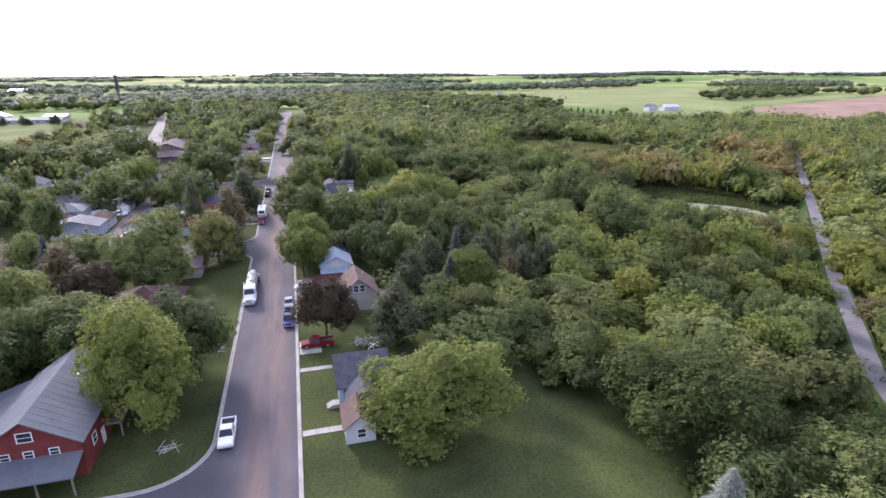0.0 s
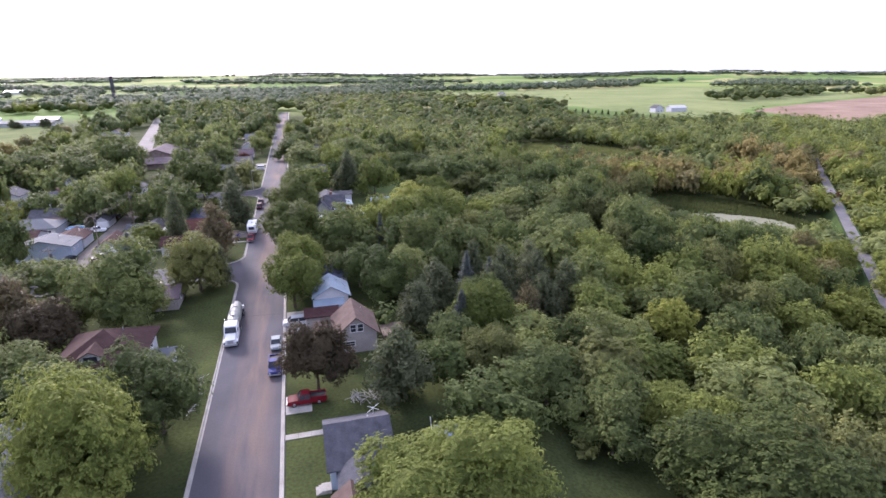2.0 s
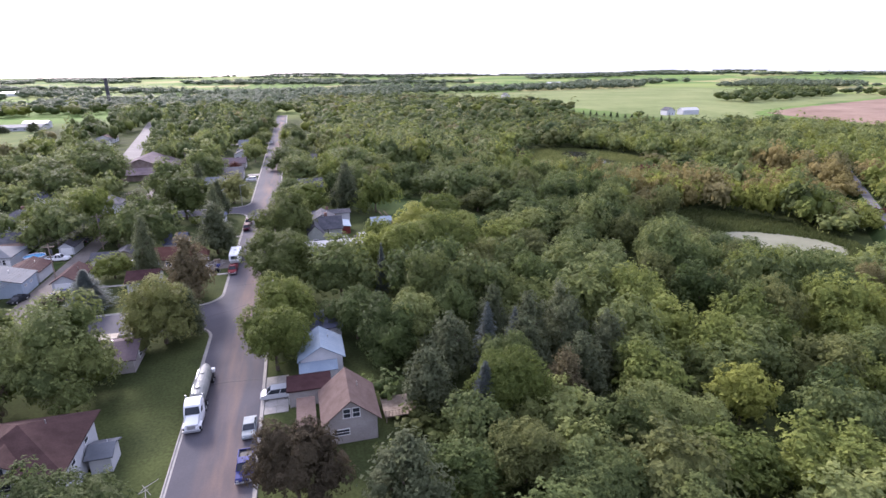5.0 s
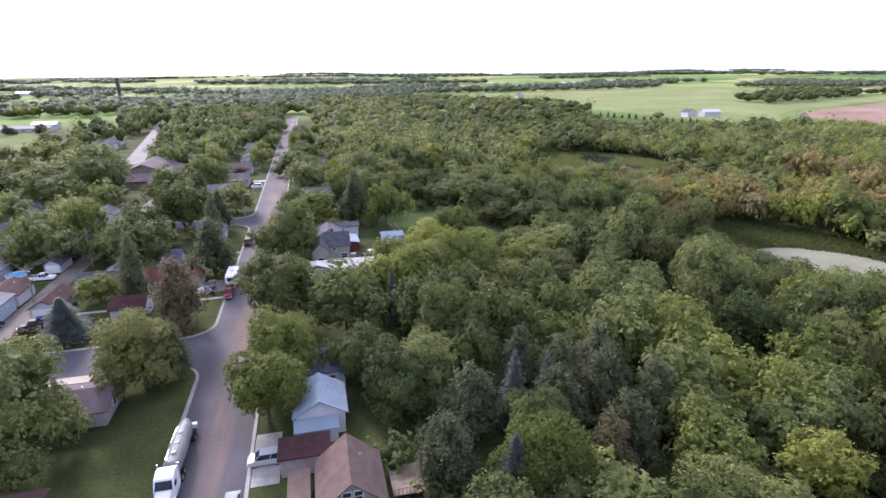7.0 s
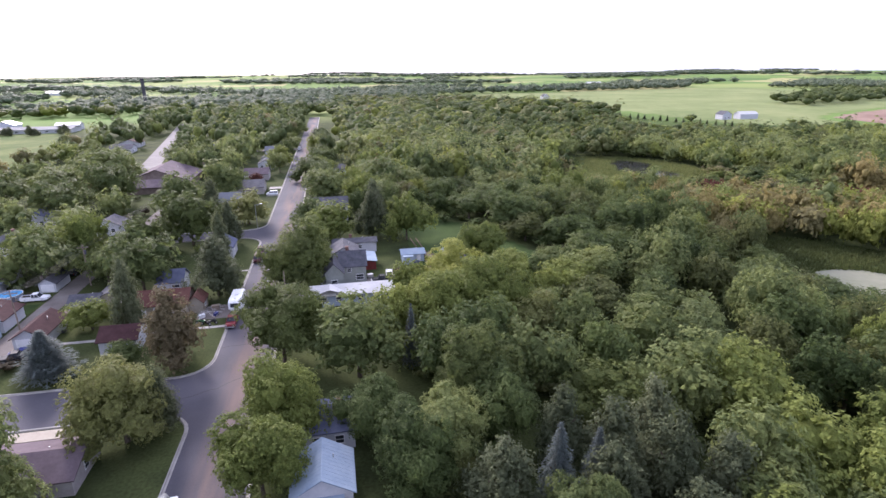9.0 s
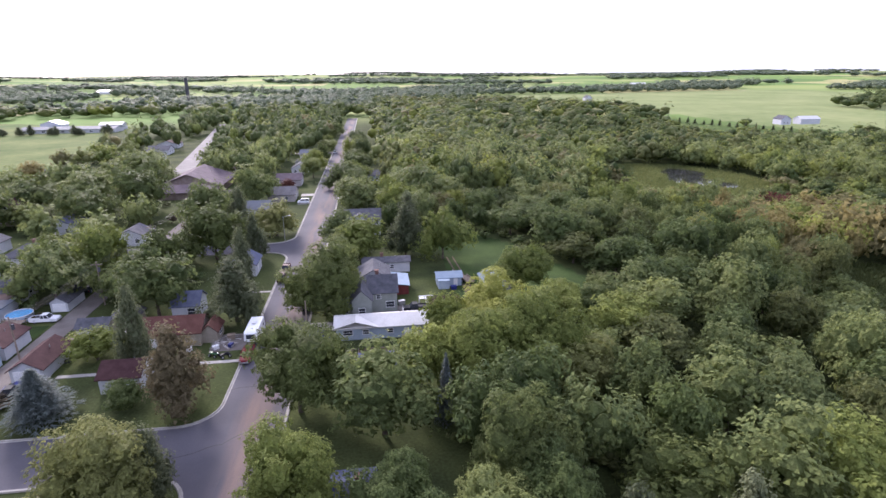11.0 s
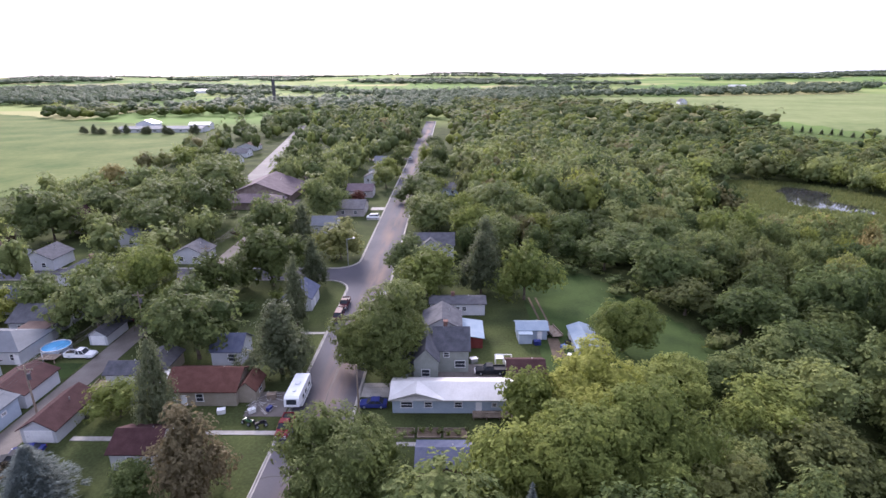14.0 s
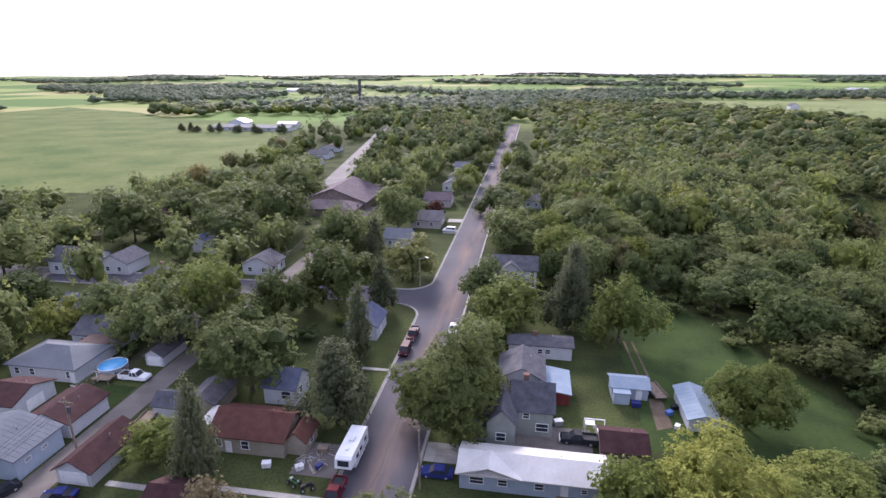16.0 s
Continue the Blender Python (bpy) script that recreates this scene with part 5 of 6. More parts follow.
stack("branch_pile", "heap of bleached cut branches behind a cottage", 9.0, 77.4, 60, 2.2, BRANCHES, (2.6, 0.9), "branches")
stack("branch_pile", "scattered dry branches on a lawn", -16.8, 58.2, 14, 1.6, BRANCHES, (0.9, 0.6), "branches", 0.3)
stack("scrap_pile", "scrap timber heaped beside the alley", -43.2, 171.4, 30, 2.4, WOOD, (1.4, 2.6), "scrap", 0.7)
stack("scrap_pile", "clutter of timber and boxes in the yard", -16.4, 163.6, 30, 1.8, BRANCHES, (1.8, 2.4), "scrap", 0.6)
stack("branch_pile", "cut brush lying along a hedge", -13.9, 84.0, 24, 1.8, BRANCHES, (0.5, 5.0), "branches", 0.4)


def crate(x, y, s, rz, material, label, name="crate"):
    c = thing(name, pose(x, y, 0, 0, 0, rz), label, name.replace("_", " "), "yard things")
    part("box", boxed(-s / 2, s / 2, -s * 0.35, s * 0.35, 0, s * 0.6, bevel=0.03), material, c)
    part("lid", boxed(-s * 0.53, s * 0.53, -s * 0.38, s * 0.38, s * 0.6, s * 0.67, bevel=0.02), material, c)


for x, y, s, rz, m, l in ((-15.6, 165.2, 1.3, 10, WOOD, "weathered wooden crate in the yard"), (-17.4, 161.6, 1.0, 40, TRIM, "white chest in the yard"), (-15.0, 162.2, 0.9, 70, PAINT["blue"], "blue storage box in the yard"),
                          (27.4, 182.6, 1.2, 5, PAINT["blue"], "blue bin beside the shed"), (31.9, 181.2, 1.0, 30, TARP, "blue covered bundle by the shed"), (32.3, 178.0, 0.9, 60, TRIM, "white box by the shed"),
                          (33.0, 182.8, 1.0, 15, PAINT["black"], "black bin by the shed"), (15.6, 176.2, 1.2, 20, STEEL, "steel tool chest by the house"), (21.6, 174.6, 1.5, 0, TRIM, "white tank lid in the yard"),
                          (-21.8, 161.4, 1.1, 15, TRIM, "white chest by the cottage"), (-45.0, 152.4, 1.0, 20, BLACKMETAL, "black waste bin by a garage"), (-40.6, 160.2, 0.8, 10, BLACKMETAL, "dark waste bin by a garage")):
    crate(x, y, s, rz, m, l)

frame_ob = thing("cold_frame", pose(20.6, 175.4, 0), "white timber frame with a pale panel on the grass", "cold frame", "yard things")
for px in (-1.4, 0.0, 1.4):
    for py in (-0.7, 0.7):
        part("post", boxed(px - 0.06, px + 0.06, py - 0.06, py + 0.06, 0, 1.5), TRIM, frame_ob)
for py in (-0.7, 0.7):
    part("rail", boxed(-1.46, 1.46, py - 0.05, py + 0.05, 1.5, 1.6), TRIM, frame_ob)
part("panel", boxed(-1.34, -0.08, -0.6, 0.6, 1.42, 1.47), TRIM, frame_ob)
post = thing("clothes_line", pose(-58.6, 173.8, 0), "white clothes line posts on the grass", "clothes line")
for yy in (-2.2, 2.2):
    pb = rod(bmesh.new(), (0, yy, 0), (0, yy, 1.9), 0.05)
    rod(pb, (-0.7, yy, 1.85), (0.7, yy, 1.85), 0.04)
    part("post", pb, TRIM, post)
for k in (-0.6, 0.0, 0.6):
    part("line", rod(bmesh.new(), (k, -2.2, 1.87), (k, 2.2, 1.87), 0.012, n=4), TRIM, post)

flat("yard", [[(-18.4, 160.6), (-12.5, 160.6), (-12.5, 167.0), (-18.4, 167.0)]], GRAVEL, 0.03, "bare gravel yard by the cottage", "yard")
flat("garden", [[(-56.5, 170.5), (-51.2, 170.5), (-51.2, 175.5), (-55.5, 175.5)]], LAWN, 0.03, "rough vegetable patch by the alley", "garden")
flat("path", [[(29.5, 186), (29.9, 186), (28.9, 204), (28.5, 204)], [(31.0, 186), (31.4, 186), (30.4, 204), (30.0, 204)], [(29.4, 177), (31.8, 178), (31.6, 185), (29.6, 185)]], DIRT, 0.06,
     "worn dirt wheel ruts between the sheds", "track")
for k in range(3):
    flat("garden", [[(3.6 + 3.6 * k, 156.0), (6.6 + 3.6 * k, 156.0), (6.6 + 3.6 * k, 157.8), (3.6 + 3.6 * k, 157.8)]], DIRT, 0.05, "bare soil bed in the front garden", "garden bed")
    edging = thing("bed_edging", pose(5.1 + 3.6 * k, 156.9, 0), "weathered timber edging round a garden bed", "edging", "garden beds")
    for py in (-0.95, 0.95):
        part("plank", boxed(-1.6, 1.6, py - 0.05, py + 0.05, 0, 0.22), WOOD, edging)
    for px in (-1.55, 1.55):
        part("plank", boxed(px - 0.05, px + 0.05, -0.9, 0.9, 0, 0.22), WOOD, edging)
paving(2.0, 14.5, 154.2, 155.0, "narrow concrete walk in front of the garden beds")
low = house("shed", "low shed with a slate-blue roof among trees", 7.6, 13.8, 147.8, 152.4, 2.4, 0.9, "x", BROWNWALL, R_BLUE, category="shed")


# ---- trees ----
rng = np.random.default_rng(7)


def ico(sub):
    bm = bmesh.new()
    bmesh.ops.create_icosphere(bm, subdivisions=sub, radius=1)
    V = np.array([v.co[:] for v in bm.verts])
    F = np.array([[v.index for v in f.verts] for f in bm.faces])
    bm.free()
    return V, F


ICO = {1: ico(1)}


def unit(v):
    return v / np.maximum(np.linalg.norm(v, axis=-1, keepdims=True), 1e-9)


def cards(P, N, L, Wd, g):
    """Leaf sprays: pointed three-cornered blades at P, facing N, their tips turned up."""
    a = np.array([0, 0, 1.0]) + 0.55 * N + g.normal(0, 0.55, P.shape)
    a = unit(a - N * (a * N).sum(1, keepdims=True))
    b = np.cross(N, a)
    L, Wd = L[:, None], Wd[:, None]
    V = np.stack([P - a * L + b * Wd, P + a * L * 1.15 - N * L * 0.25, P - a * L * 0.7 - b * Wd * 1.1], 1).reshape(-1, 3)
    return V, np.arange(len(V)).reshape(-1, 3)


def broadleaf(seed, lobes, leaves, size, flat=0.85, low=-0.55, sub=1, reach=(0.34, 0.80), lobe=(0.17, 0.40), core=0.80, ragged=0.25):
    """Crown of radius about 1 round the origin: billowing boughs thickly set with leaf sprays."""
    g = np.random.default_rng(seed)
    i = np.arange(lobes) + 0.5
    z = 1 - (1 - low) * i / lobes
    ph = i * 2.39996 + g.normal(0, 0.45, lobes)
    rr = np.sqrt(np.clip(1 - z * z, 0, 1))
    d = np.stack([rr * np.cos(ph), rr * np.sin(ph), z], 1)
    R = g.uniform(*lobe, lobes)
    lop = 1 + 0.16 * np.cos(ph - g.uniform(0, 6.28)) + 0.12 * np.cos(2 * ph - g.uniform(0, 6.28)) + 0.10 * np.cos(3 * ph - g.uniform(0, 6.28))
    C = d * (g.uniform(*reach, lobes) * lop)[:, None] * np.array([1, 1, flat])
    C = np.vstack([C, [[0, 0, -0.12]]])
    R = np.append(R, 0.46)
    return clothe(C, R, g, leaves, size, sub, core, ragged)


def old_pine(seed, lobes, leaves, size):
    """Crown of radius 1 and height 1 standing on z = 0.05: a shaggy, blunt cone of heavy boughs."""
    g = np.random.default_rng(seed)
    f = (np.arange(lobes) + 0.5) / lobes
    ph = np.arange(lobes) * 2.39996 + g.normal(0, 0.5, lobes)
    env = (1.02 - f ** 1.7) ** 0.9 * g.uniform(0.45, 0.82, lobes)
    R = (0.30 - 0.17 * f) * g.uniform(0.75, 1.2, lobes)
    C = np.stack([env * np.cos(ph), env * np.sin(ph), 0.35 + 1.95 * f], 1)
    trunkward = np.array([[0, 0, z] for z in (0.5, 0.9, 1.3, 1.7)])
    V, T, Q = clothe(np.vstack([C, trunkward]), np.append(R, (0.5, 0.46, 0.36, 0.22)), g, leaves, size, 1, 0.74, 0.5)
    return V * [1, 1, 1 / 2.42], T, Q


def clothe(C, R, g, leaves, size, sub, core, ragged, bumps=7):
    """Boughs of radius R round C, each a dense heart thickly set with leaf sprays."""
    V, T, off = [], [], 0
    iv, jf = ICO[sub]
    for c, r in zip(C, R):
        V.append(iv * (r * core) * (1 + g.normal(0, 0.09, (len(iv), 1))) + c)
        T.append(jf + off)
        off += len(iv)
    # small twigs first, then leaf sprays fanning out from each twig
    g2 = unit(g.normal(size=(len(R), bumps, 3)) + unit(C)[:, None] * 0.8 + [0, 0, 0.75])
    r2 = R[:, None] * g.uniform(0.26, 0.5, (len(R), bumps))
    C = np.vstack([C, (C[:, None] + g2 * (R[:, None] * g.uniform(0.78, 1.05, r2.shape))[..., None]).reshape(-1, 3)])
    R = np.concatenate([R * 0.96, r2.ravel()])
    per = 7
    want = leaves // per
    pool = want * 6
    k = g.choice(len(R), pool, p=R ** 1.6 / (R ** 1.6).sum())
    dd = unit(g.normal(size=(pool, 3)) + [0, 0, 0.45])
    tc = C[k] + dd * (R[k] * g.uniform(0.84, 1.02, pool))[:, None]
    away = np.linalg.norm(tc[:, None] - C[None], axis=2) / R[None]
    away[np.arange(pool), k] = 9
    ok = np.flatnonzero(away.min(1) > 0.88)[:want]
    tc, dd = tc[ok], dd[ok]
    tuft = size * 2.1 * g.uniform(0.6, 1.5, len(ok))
    ld = unit(np.repeat(dd, per, 0) + [0, 0, 0.25] + g.normal(0, 0.62, (len(ok) * per, 3)))
    p = np.repeat(tc, per, 0) + ld * np.repeat(tuft, per)[:, None] * g.uniform(0.35, 1.0 + ragged * 3, (len(ld), 1))
    nn = unit(np.repeat(dd, per, 0) * 0.75 + ld * 0.5 + [0, 0, 0.25] + g.normal(0, 0.26, p.shape))
    sz = size * g.uniform(0.6, 1.3, len(p))
    v, q = cards(p, nn, sz, sz * 0.72, g)
    V.append(v)
    T.append(q + off)
    return np.vstack(V), np.vstack(T), np.zeros((0, 4), int)


def conifer(seed, n_whorl, n_branch, droop=0.35, full=1.0):
    """Crown of radius 1 and height 1 standing on z = 0.06: whorls of drooping boughs with side twigs."""
    g = np.random.default_rng(seed)
    P, A, B, L = [], [], [], []
    for k in range(n_whorl):
        z = 0.10 + 0.88 * (k + g.uniform(-0.3, 0.3)) / n_whorl
        reach = (1.03 - z ** 1.45) ** 0.9 * g.uniform(0.62, 1.15) * full
        m = max(6, int(n_branch * (1.3 - 0.95 * z)))
        for j in range(m):
            a = 6.2832 * (j + g.uniform(-0.4, 0.4)) / m
            rj = reach * g.uniform(0.66, 1.08)
            out, side = np.array((math.cos(a), math.sin(a), 0)), np.array((-math.sin(a), math.cos(a), 0))
            for s in (0.45, 0.7, 0.95):
                for w in (-1, 0, 1):
                    c = out * rj * s + side * w * 0.07 * (1.3 - s) * (0.5 + rj)
                    P.append((c[0], c[1], z + 0.04 - droop * 0.13 * s * s * (rj + 0.4) + g.normal(0, 0.006)))
                    A.append(out + side * w * 0.75 + np.array((0, 0, -0.10 * droop - 0.02)))
                    B.append(side - out * w * 0.75 + g.normal(0, 0.25, 3) * (0, 0, 0.35))
                    L.append((0.075 + 0.06 * rj) * g.uniform(0.8, 1.25))
    P, A, B, L = np.array(P), unit(np.array(A)), unit(np.array(B)), np.array(L)[:, None]
    v = np.stack([P - A * L * 0.7 + B * L * 0.2, P - A * L * 0.7 - B * L * 0.2, P + A * L], 1).reshape(-1, 3)
    q = np.arange(len(v)).reshape(-1, 3)
    bm = bmesh.new()
    bmesh.ops.create_cone(bm, cap_ends=True, segments=9, radius1=0.42, radius2=0.03, depth=0.80, matrix=Matrix.Translation((0, 0, 0.53)))
    bmesh.ops.triangulate(bm, faces=bm.faces)
    cv = np.array([w.co[:] for w in bm.verts])
    ct = np.array([[w.index for w in f.verts] for f in bm.faces])
    bm.free()
    return np.vstack([cv, v]), np.vstack([ct, q + len(cv)]), np.zeros((0, 4), int)


def crown_mesh(name, data, material):
    V, T, Q = data
    me = bpy.data.meshes.new(name)
    me.from_pydata(V.tolist(), [], T.tolist() + Q.tolist())
    me.materials.append(material)
    return me


def trunk_mesh(seed):
    """Tapered trunk with limbs, one unit tall and reaching one unit out."""
    g = np.random.default_rng(seed)
    bm = bmesh.new()
    rod(bm, (0, 0, -0.02), (0.01, 0, 0.14), 0.075, 0.05, 8)
    rod(bm, (0.01, 0, 0.14), (0.0, 0.02, 0.62), 0.05, 0.025, 8)
    for k in range(5):
        a = 6.2832 * k / 5 + g.uniform(-0.4, 0.4)
        z = g.uniform(0.28, 0.5)
        rod(bm, (0, 0, z), (0.5 * math.cos(a), 0.5 * math.sin(a), z + g.uniform(0.15, 0.25)), 0.028, 0.01, 5)
    me = bpy.data.meshes.new("trunk")
    bm.to_mesh(me)
    bm.free()
    me.materials.append(BARK)
    return me


FINE = [broadleaf(k, n, 12000, 0.025, fl, lw, 1) for k, n, fl, lw in ((1, 30, 0.9, -0.5), (2, 38, 1.0, -0.6), (3, 26, 0.85, -0.4), (4, 34, 0.95, -0.5))]
MID = [broadleaf(k, n, 2700, 0.050, fl, lw, 1) for k, n, fl, lw in ((11, 19, 0.9, -0.5), (12, 24, 1.0, -0.6), (13, 16, 0.85, -0.5), (14, 21, 1.0, -0.6), (18, 27, 0.95, -0.5), (20, 18, 1.0, -0.5))]
LOW = [broadleaf(k, n, 280, 0.110, 0.95, -0.4, 1, (0.36, 0.72), (0.26, 0.44), 0.88) for k, n in ((21, 9), (22, 12), (23, 8), (24, 10))]
FAR = [broadleaf(k, 4, 28, 0.13, 0.9, 0.1, 1, (0.36, 0.6), (0.36, 0.5), 0.95) for k in (31, 32, 33)]
FARBUSH = [broadleaf(k, 5, 84, 0.18, 0.9, -0.2, 1, (0.45, 0.65), (0.32, 0.5), 0.85) for k in (35, 36)]
SPRUCE = [conifer(41, 30, 26), conifer(42, 27, 24, 0.6, 0.95)]
PINE = [old_pine(k, n, 4200, 0.042) for k, n in ((43, 30), (44, 24), (45, 36))]
NEAR = [broadleaf(k, n, 1500, 0.064, fl, lw, 1) for k, n, fl, lw in ((15, 14, 0.9, -0.5), (16, 18, 1.0, -0.5), (17, 16, 0.95, -0.5), (19, 12, 1.0, -0.5))]
TRUNKS = [trunk_mesh(s) for s in (51, 52, 53)]
CROWNS = {}
WORDS = {"lime": "yellow-green leaves", "green": "fresh green leaves", "dark": "dense dark green leaves", "oak": "dull green lobed leaves", "sage": "pale sage leaves",
         "olive": "olive green leaves", "plum": "dark plum-brown leaves", "rust": "rusty brown foliage", "brown": "brown turning leaves", "yellow": "yellow autumn leaves",
         "orange": "orange autumn leaves", "red": "red autumn leaves", "pine": "dark green needles", "blue": "blue-grey needles", "silver": "silver-green needles", "far": "green leaves paled by painted haze", "reed": "olive reeds in the marsh"}
NEEDLES = ("pine", "blue", "silver", "rust")
PLANTED = []
turns = random.Random(3)


def tree(kind, x, y, r, h, fine=True, group="trees"):
    needle = kind in NEEDLES
    fine = fine and (y < 126 or (138 < y < 182 and -20 < x < 50))
    broad = kind in ("pine", "rust") and not group.startswith("row")
    pool = PINE if broad else SPRUCE if needle else (FINE if fine else MID)
    i = turns.randrange(len(pool))
    key = (kind, needle, broad, fine, i)
    if key not in CROWNS:
        CROWNS[key] = crown_mesh("crown", pool[i], LEAF[kind])
    z = float(ground_z(x, y))
    t = thing("conifer" if needle else "tree", pose(x, y, z, 0, 0, turns.uniform(0, 360)),
              ("shaggy old pine with " if broad else "tapering conifer with " if needle else "broad leafy tree with ") + WORDS[kind], "tree", group)
    PLANTED.append((x, y, r))
    tk, cr = new("trunk", turns.choice(TRUNKS)), new("crown", CROWNS[key])
    tk.parent = cr.parent = t
    tk.scale = (min(r, 6) * 0.9, min(r, 6) * 0.9, h)
    if needle:
        cr.scale = (r, r, h)
    else:
        half = h * 0.5 if not fine else min(h * 0.49, r * 1.35)
        lop = turns.uniform(0.88, 1.14)
        cr.scale = (r * 1.12 * lop, r * 1.12 / lop, half / 0.90)
        cr.location = (0, 0, h - half)
        cr.rotation_euler = (radians(turns.uniform(-9, 9)), radians(turns.uniform(-9, 9)), 0)
    return t


# single trees: kind, place, spread and height of the top above the town's level
for k, x, y, r, top in (
        ("lime", -19.8, 65.0, 6.3, 14.2), ("sage", -16.4, 76.8, 5.6, 11.2), ("green", -35.5, 86, 5.6, 9), ("green", -41.1, 80, 5.1, 9), ("lime", 13.6, 54.0, 7.6, 9.8),
        ("oak", 43.6, 48.2, 8.8, 8.2), ("silver", 33.6, 30.5, 3.8, 8.5), ("plum", 2.2, 81.5, 3.9, 9.5), ("pine", 12.6, 76.6, 5.2, 10), ("blue", 25.2, 89.6, 2.9, 9.0),
        ("lime", 28.9, 91.0, 4.4, 8.6), ("green", -28.8, 109.2, 7.2, 13.4), ("olive", -18.8, 124.5, 5.6, 10.5), ("pine", -15.2, 126.8, 2.8, 9), ("blue", -48.9, 117.2, 3.0, 11),
        ("rust", -42.5, 106, 5.3, 12), ("plum", -36.5, 100, 4.5, 9), ("lime", 0.4, 121.5, 5.0, 10.5), ("lime", -0.6, 110.4, 5.0, 10.5), ("oak", -0.6, 140.8, 6.6, 13), ("green", 11.0, 134.0, 6.2, 12)):
    tree(k, x, y, r, top - float(ground_z(x, y)))
for k, x, y, r, top in (
        ("oak", 0.4, 173.6, 7.2, 12.8), ("lime", 6.2, 205.0, 6.8, 10), ("lime", 27.6, 203, 5.4, 12), ("pine", 18.4, 206.5, 4.6, 14), ("lime", 42.0, 180.0, 5.2, 9.8),
        ("yellow", 30.3, 157.0, 7.0, 11), ("lime", 41.6, 160.2, 6.4, 9.5), ("lime", 27.8, 145.2, 6.8, 12.8), ("lime", 36.5, 147.5, 6.2, 11), ("rust", -17.6, 143.6, 5.2, 13), ("pine", -28.2, 157.0, 3.0, 14.8),
        ("green", -32.0, 177.2, 6.6, 13.4), ("green", -56.4, 188.4, 6.6, 11.6), ("lime", -50.2, 196.0, 5.4, 13), ("oak", -29.6, 211.0, 7.4, 13.4), ("pine", -16.2, 172.6, 5.8, 13), ("lime", -58.0, 208.1, 5.6, 9.5),
        ("green", -66.0, 264.5, 8.5, 15.8), ("green", -74.5, 246.5, 7.6, 13.2), ("green", -106.0, 247.0, 8.4, 13.8), ("green", -102.3, 268.9, 8.5, 12), ("green", -87.0, 273.7, 9.5, 13), ("green", -79.8, 301.9, 10, 14)):
    tree(k, x, y, r, top - float(ground_z(x, y)))
for k, x, y, r, top in (
        ("blue", -36.0, 143.8, 4.6, 8), ("lime", -36.1, 160.6, 3.8, 5), ("dark", -25.8, 145.6, 2.8, 4), ("blue", 19.3, 135.1, 2.0, 11), ("oak", -39.5, 201.4, 5.0, 10), ("pine", -18.2, 189.7, 2.9, 14),
        ("olive", -17.6, 230.2, 5.4, 9), ("pine", -29.4, 238.1, 4.4, 13.2), ("green", -38.6, 237.6, 6.4, 13.6), ("green", -31.4, 272.4, 6.4, 11.6), ("pine", -19.6, 210.0, 3.2, 12), ("green", -118.2, 215.7, 9, 12),
        ("yellow", -78.3, 189.2, 4.0, 7.5), ("green", 5.4, 252.0, 8.0, 11.5), ("sage", -1.0, 295.7, 7.0, 10), ("green", 27.1, 267.3, 8.6, 12), ("green", 23.6, 230.0, 6.6, 11.8), ("pine", 20.1, 217.8, 4.3, 14),
        ("dark", -92.3, 195.3, 6.3, 9), ("dark", -72.1, 194.8, 5.0, 9), ("lime", -65.1, 203.3, 4.6, 9), ("orange", -133.4, 323.4, 5.0, 9), ("sage", 1.4, 217.8, 5.4, 9), ("green", 2.5, 190.5, 4.6, 9),
        ("dark", 12.2, 117.5, 4.2, 9), ("dark", 15.5, 108.5, 4.6, 9), ("red", -22.5, 293.0, 2.6, 4.5), ("orange", -45.2, 545.1, 7, 10)):
    tree(k, x, y, r, top - float(ground_z(x, y)))
# the spinney of old pines and the crowns that stand out in the wood behind it
for k, x, y, r, top in (
        ("pine", 24.0, 102.8, 4.6, 9.6), ("blue", 30.2, 103.2, 2.9, 10.6), ("blue", 34.8, 103.6, 2.6, 9.0), ("pine", 35.2, 100.6, 4.2, 9.2), ("rust", 37.2, 91.5, 3.6, 7.8), ("pine", 41.6, 95.5, 4.4, 7.6), ("pine", 44.2, 104.0, 4.4, 8.8),
        ("pine", 38.5, 107.5, 4.4, 9.4), ("pine", 49.6, 101.5, 4.4, 7.4), ("pine", 33.4, 110.0, 3.6, 9.8), ("pine", 46.0, 111.0, 3.8, 8.6), ("pine", 19.2, 94.5, 4.2, 8.8), ("green", 31.2, 97.4, 3.4, 8.4),
        ("oak", 26.4, 122.4, 5.4, 10.6), ("dark", 23.6, 129.4, 5.0, 11.6), ("green", 35.4, 126.6, 5.4, 8.8), ("dark", 28.8, 115.4, 4.4, 9.2), ("lime", 23.2, 143.0, 4.6, 10.8), ("green", 20.0, 113.0, 4.6, 9.0),
        ("olive", 26.4, 79.2, 4.6, 6.2), ("green", 31.8, 71.8, 4.8, 5.8), ("green", 38.6, 66.8, 5.4, 5.2), ("lime", 45.2, 63.6, 5.0, 4.0), ("lime", 50.2, 74.8, 5.6, 3.8), ("green", 48.2, 83.6, 5.6, 5.0)):
    tree(k, x, y, r, top - float(ground_z(x, y)), x < 50, "woodland trees")
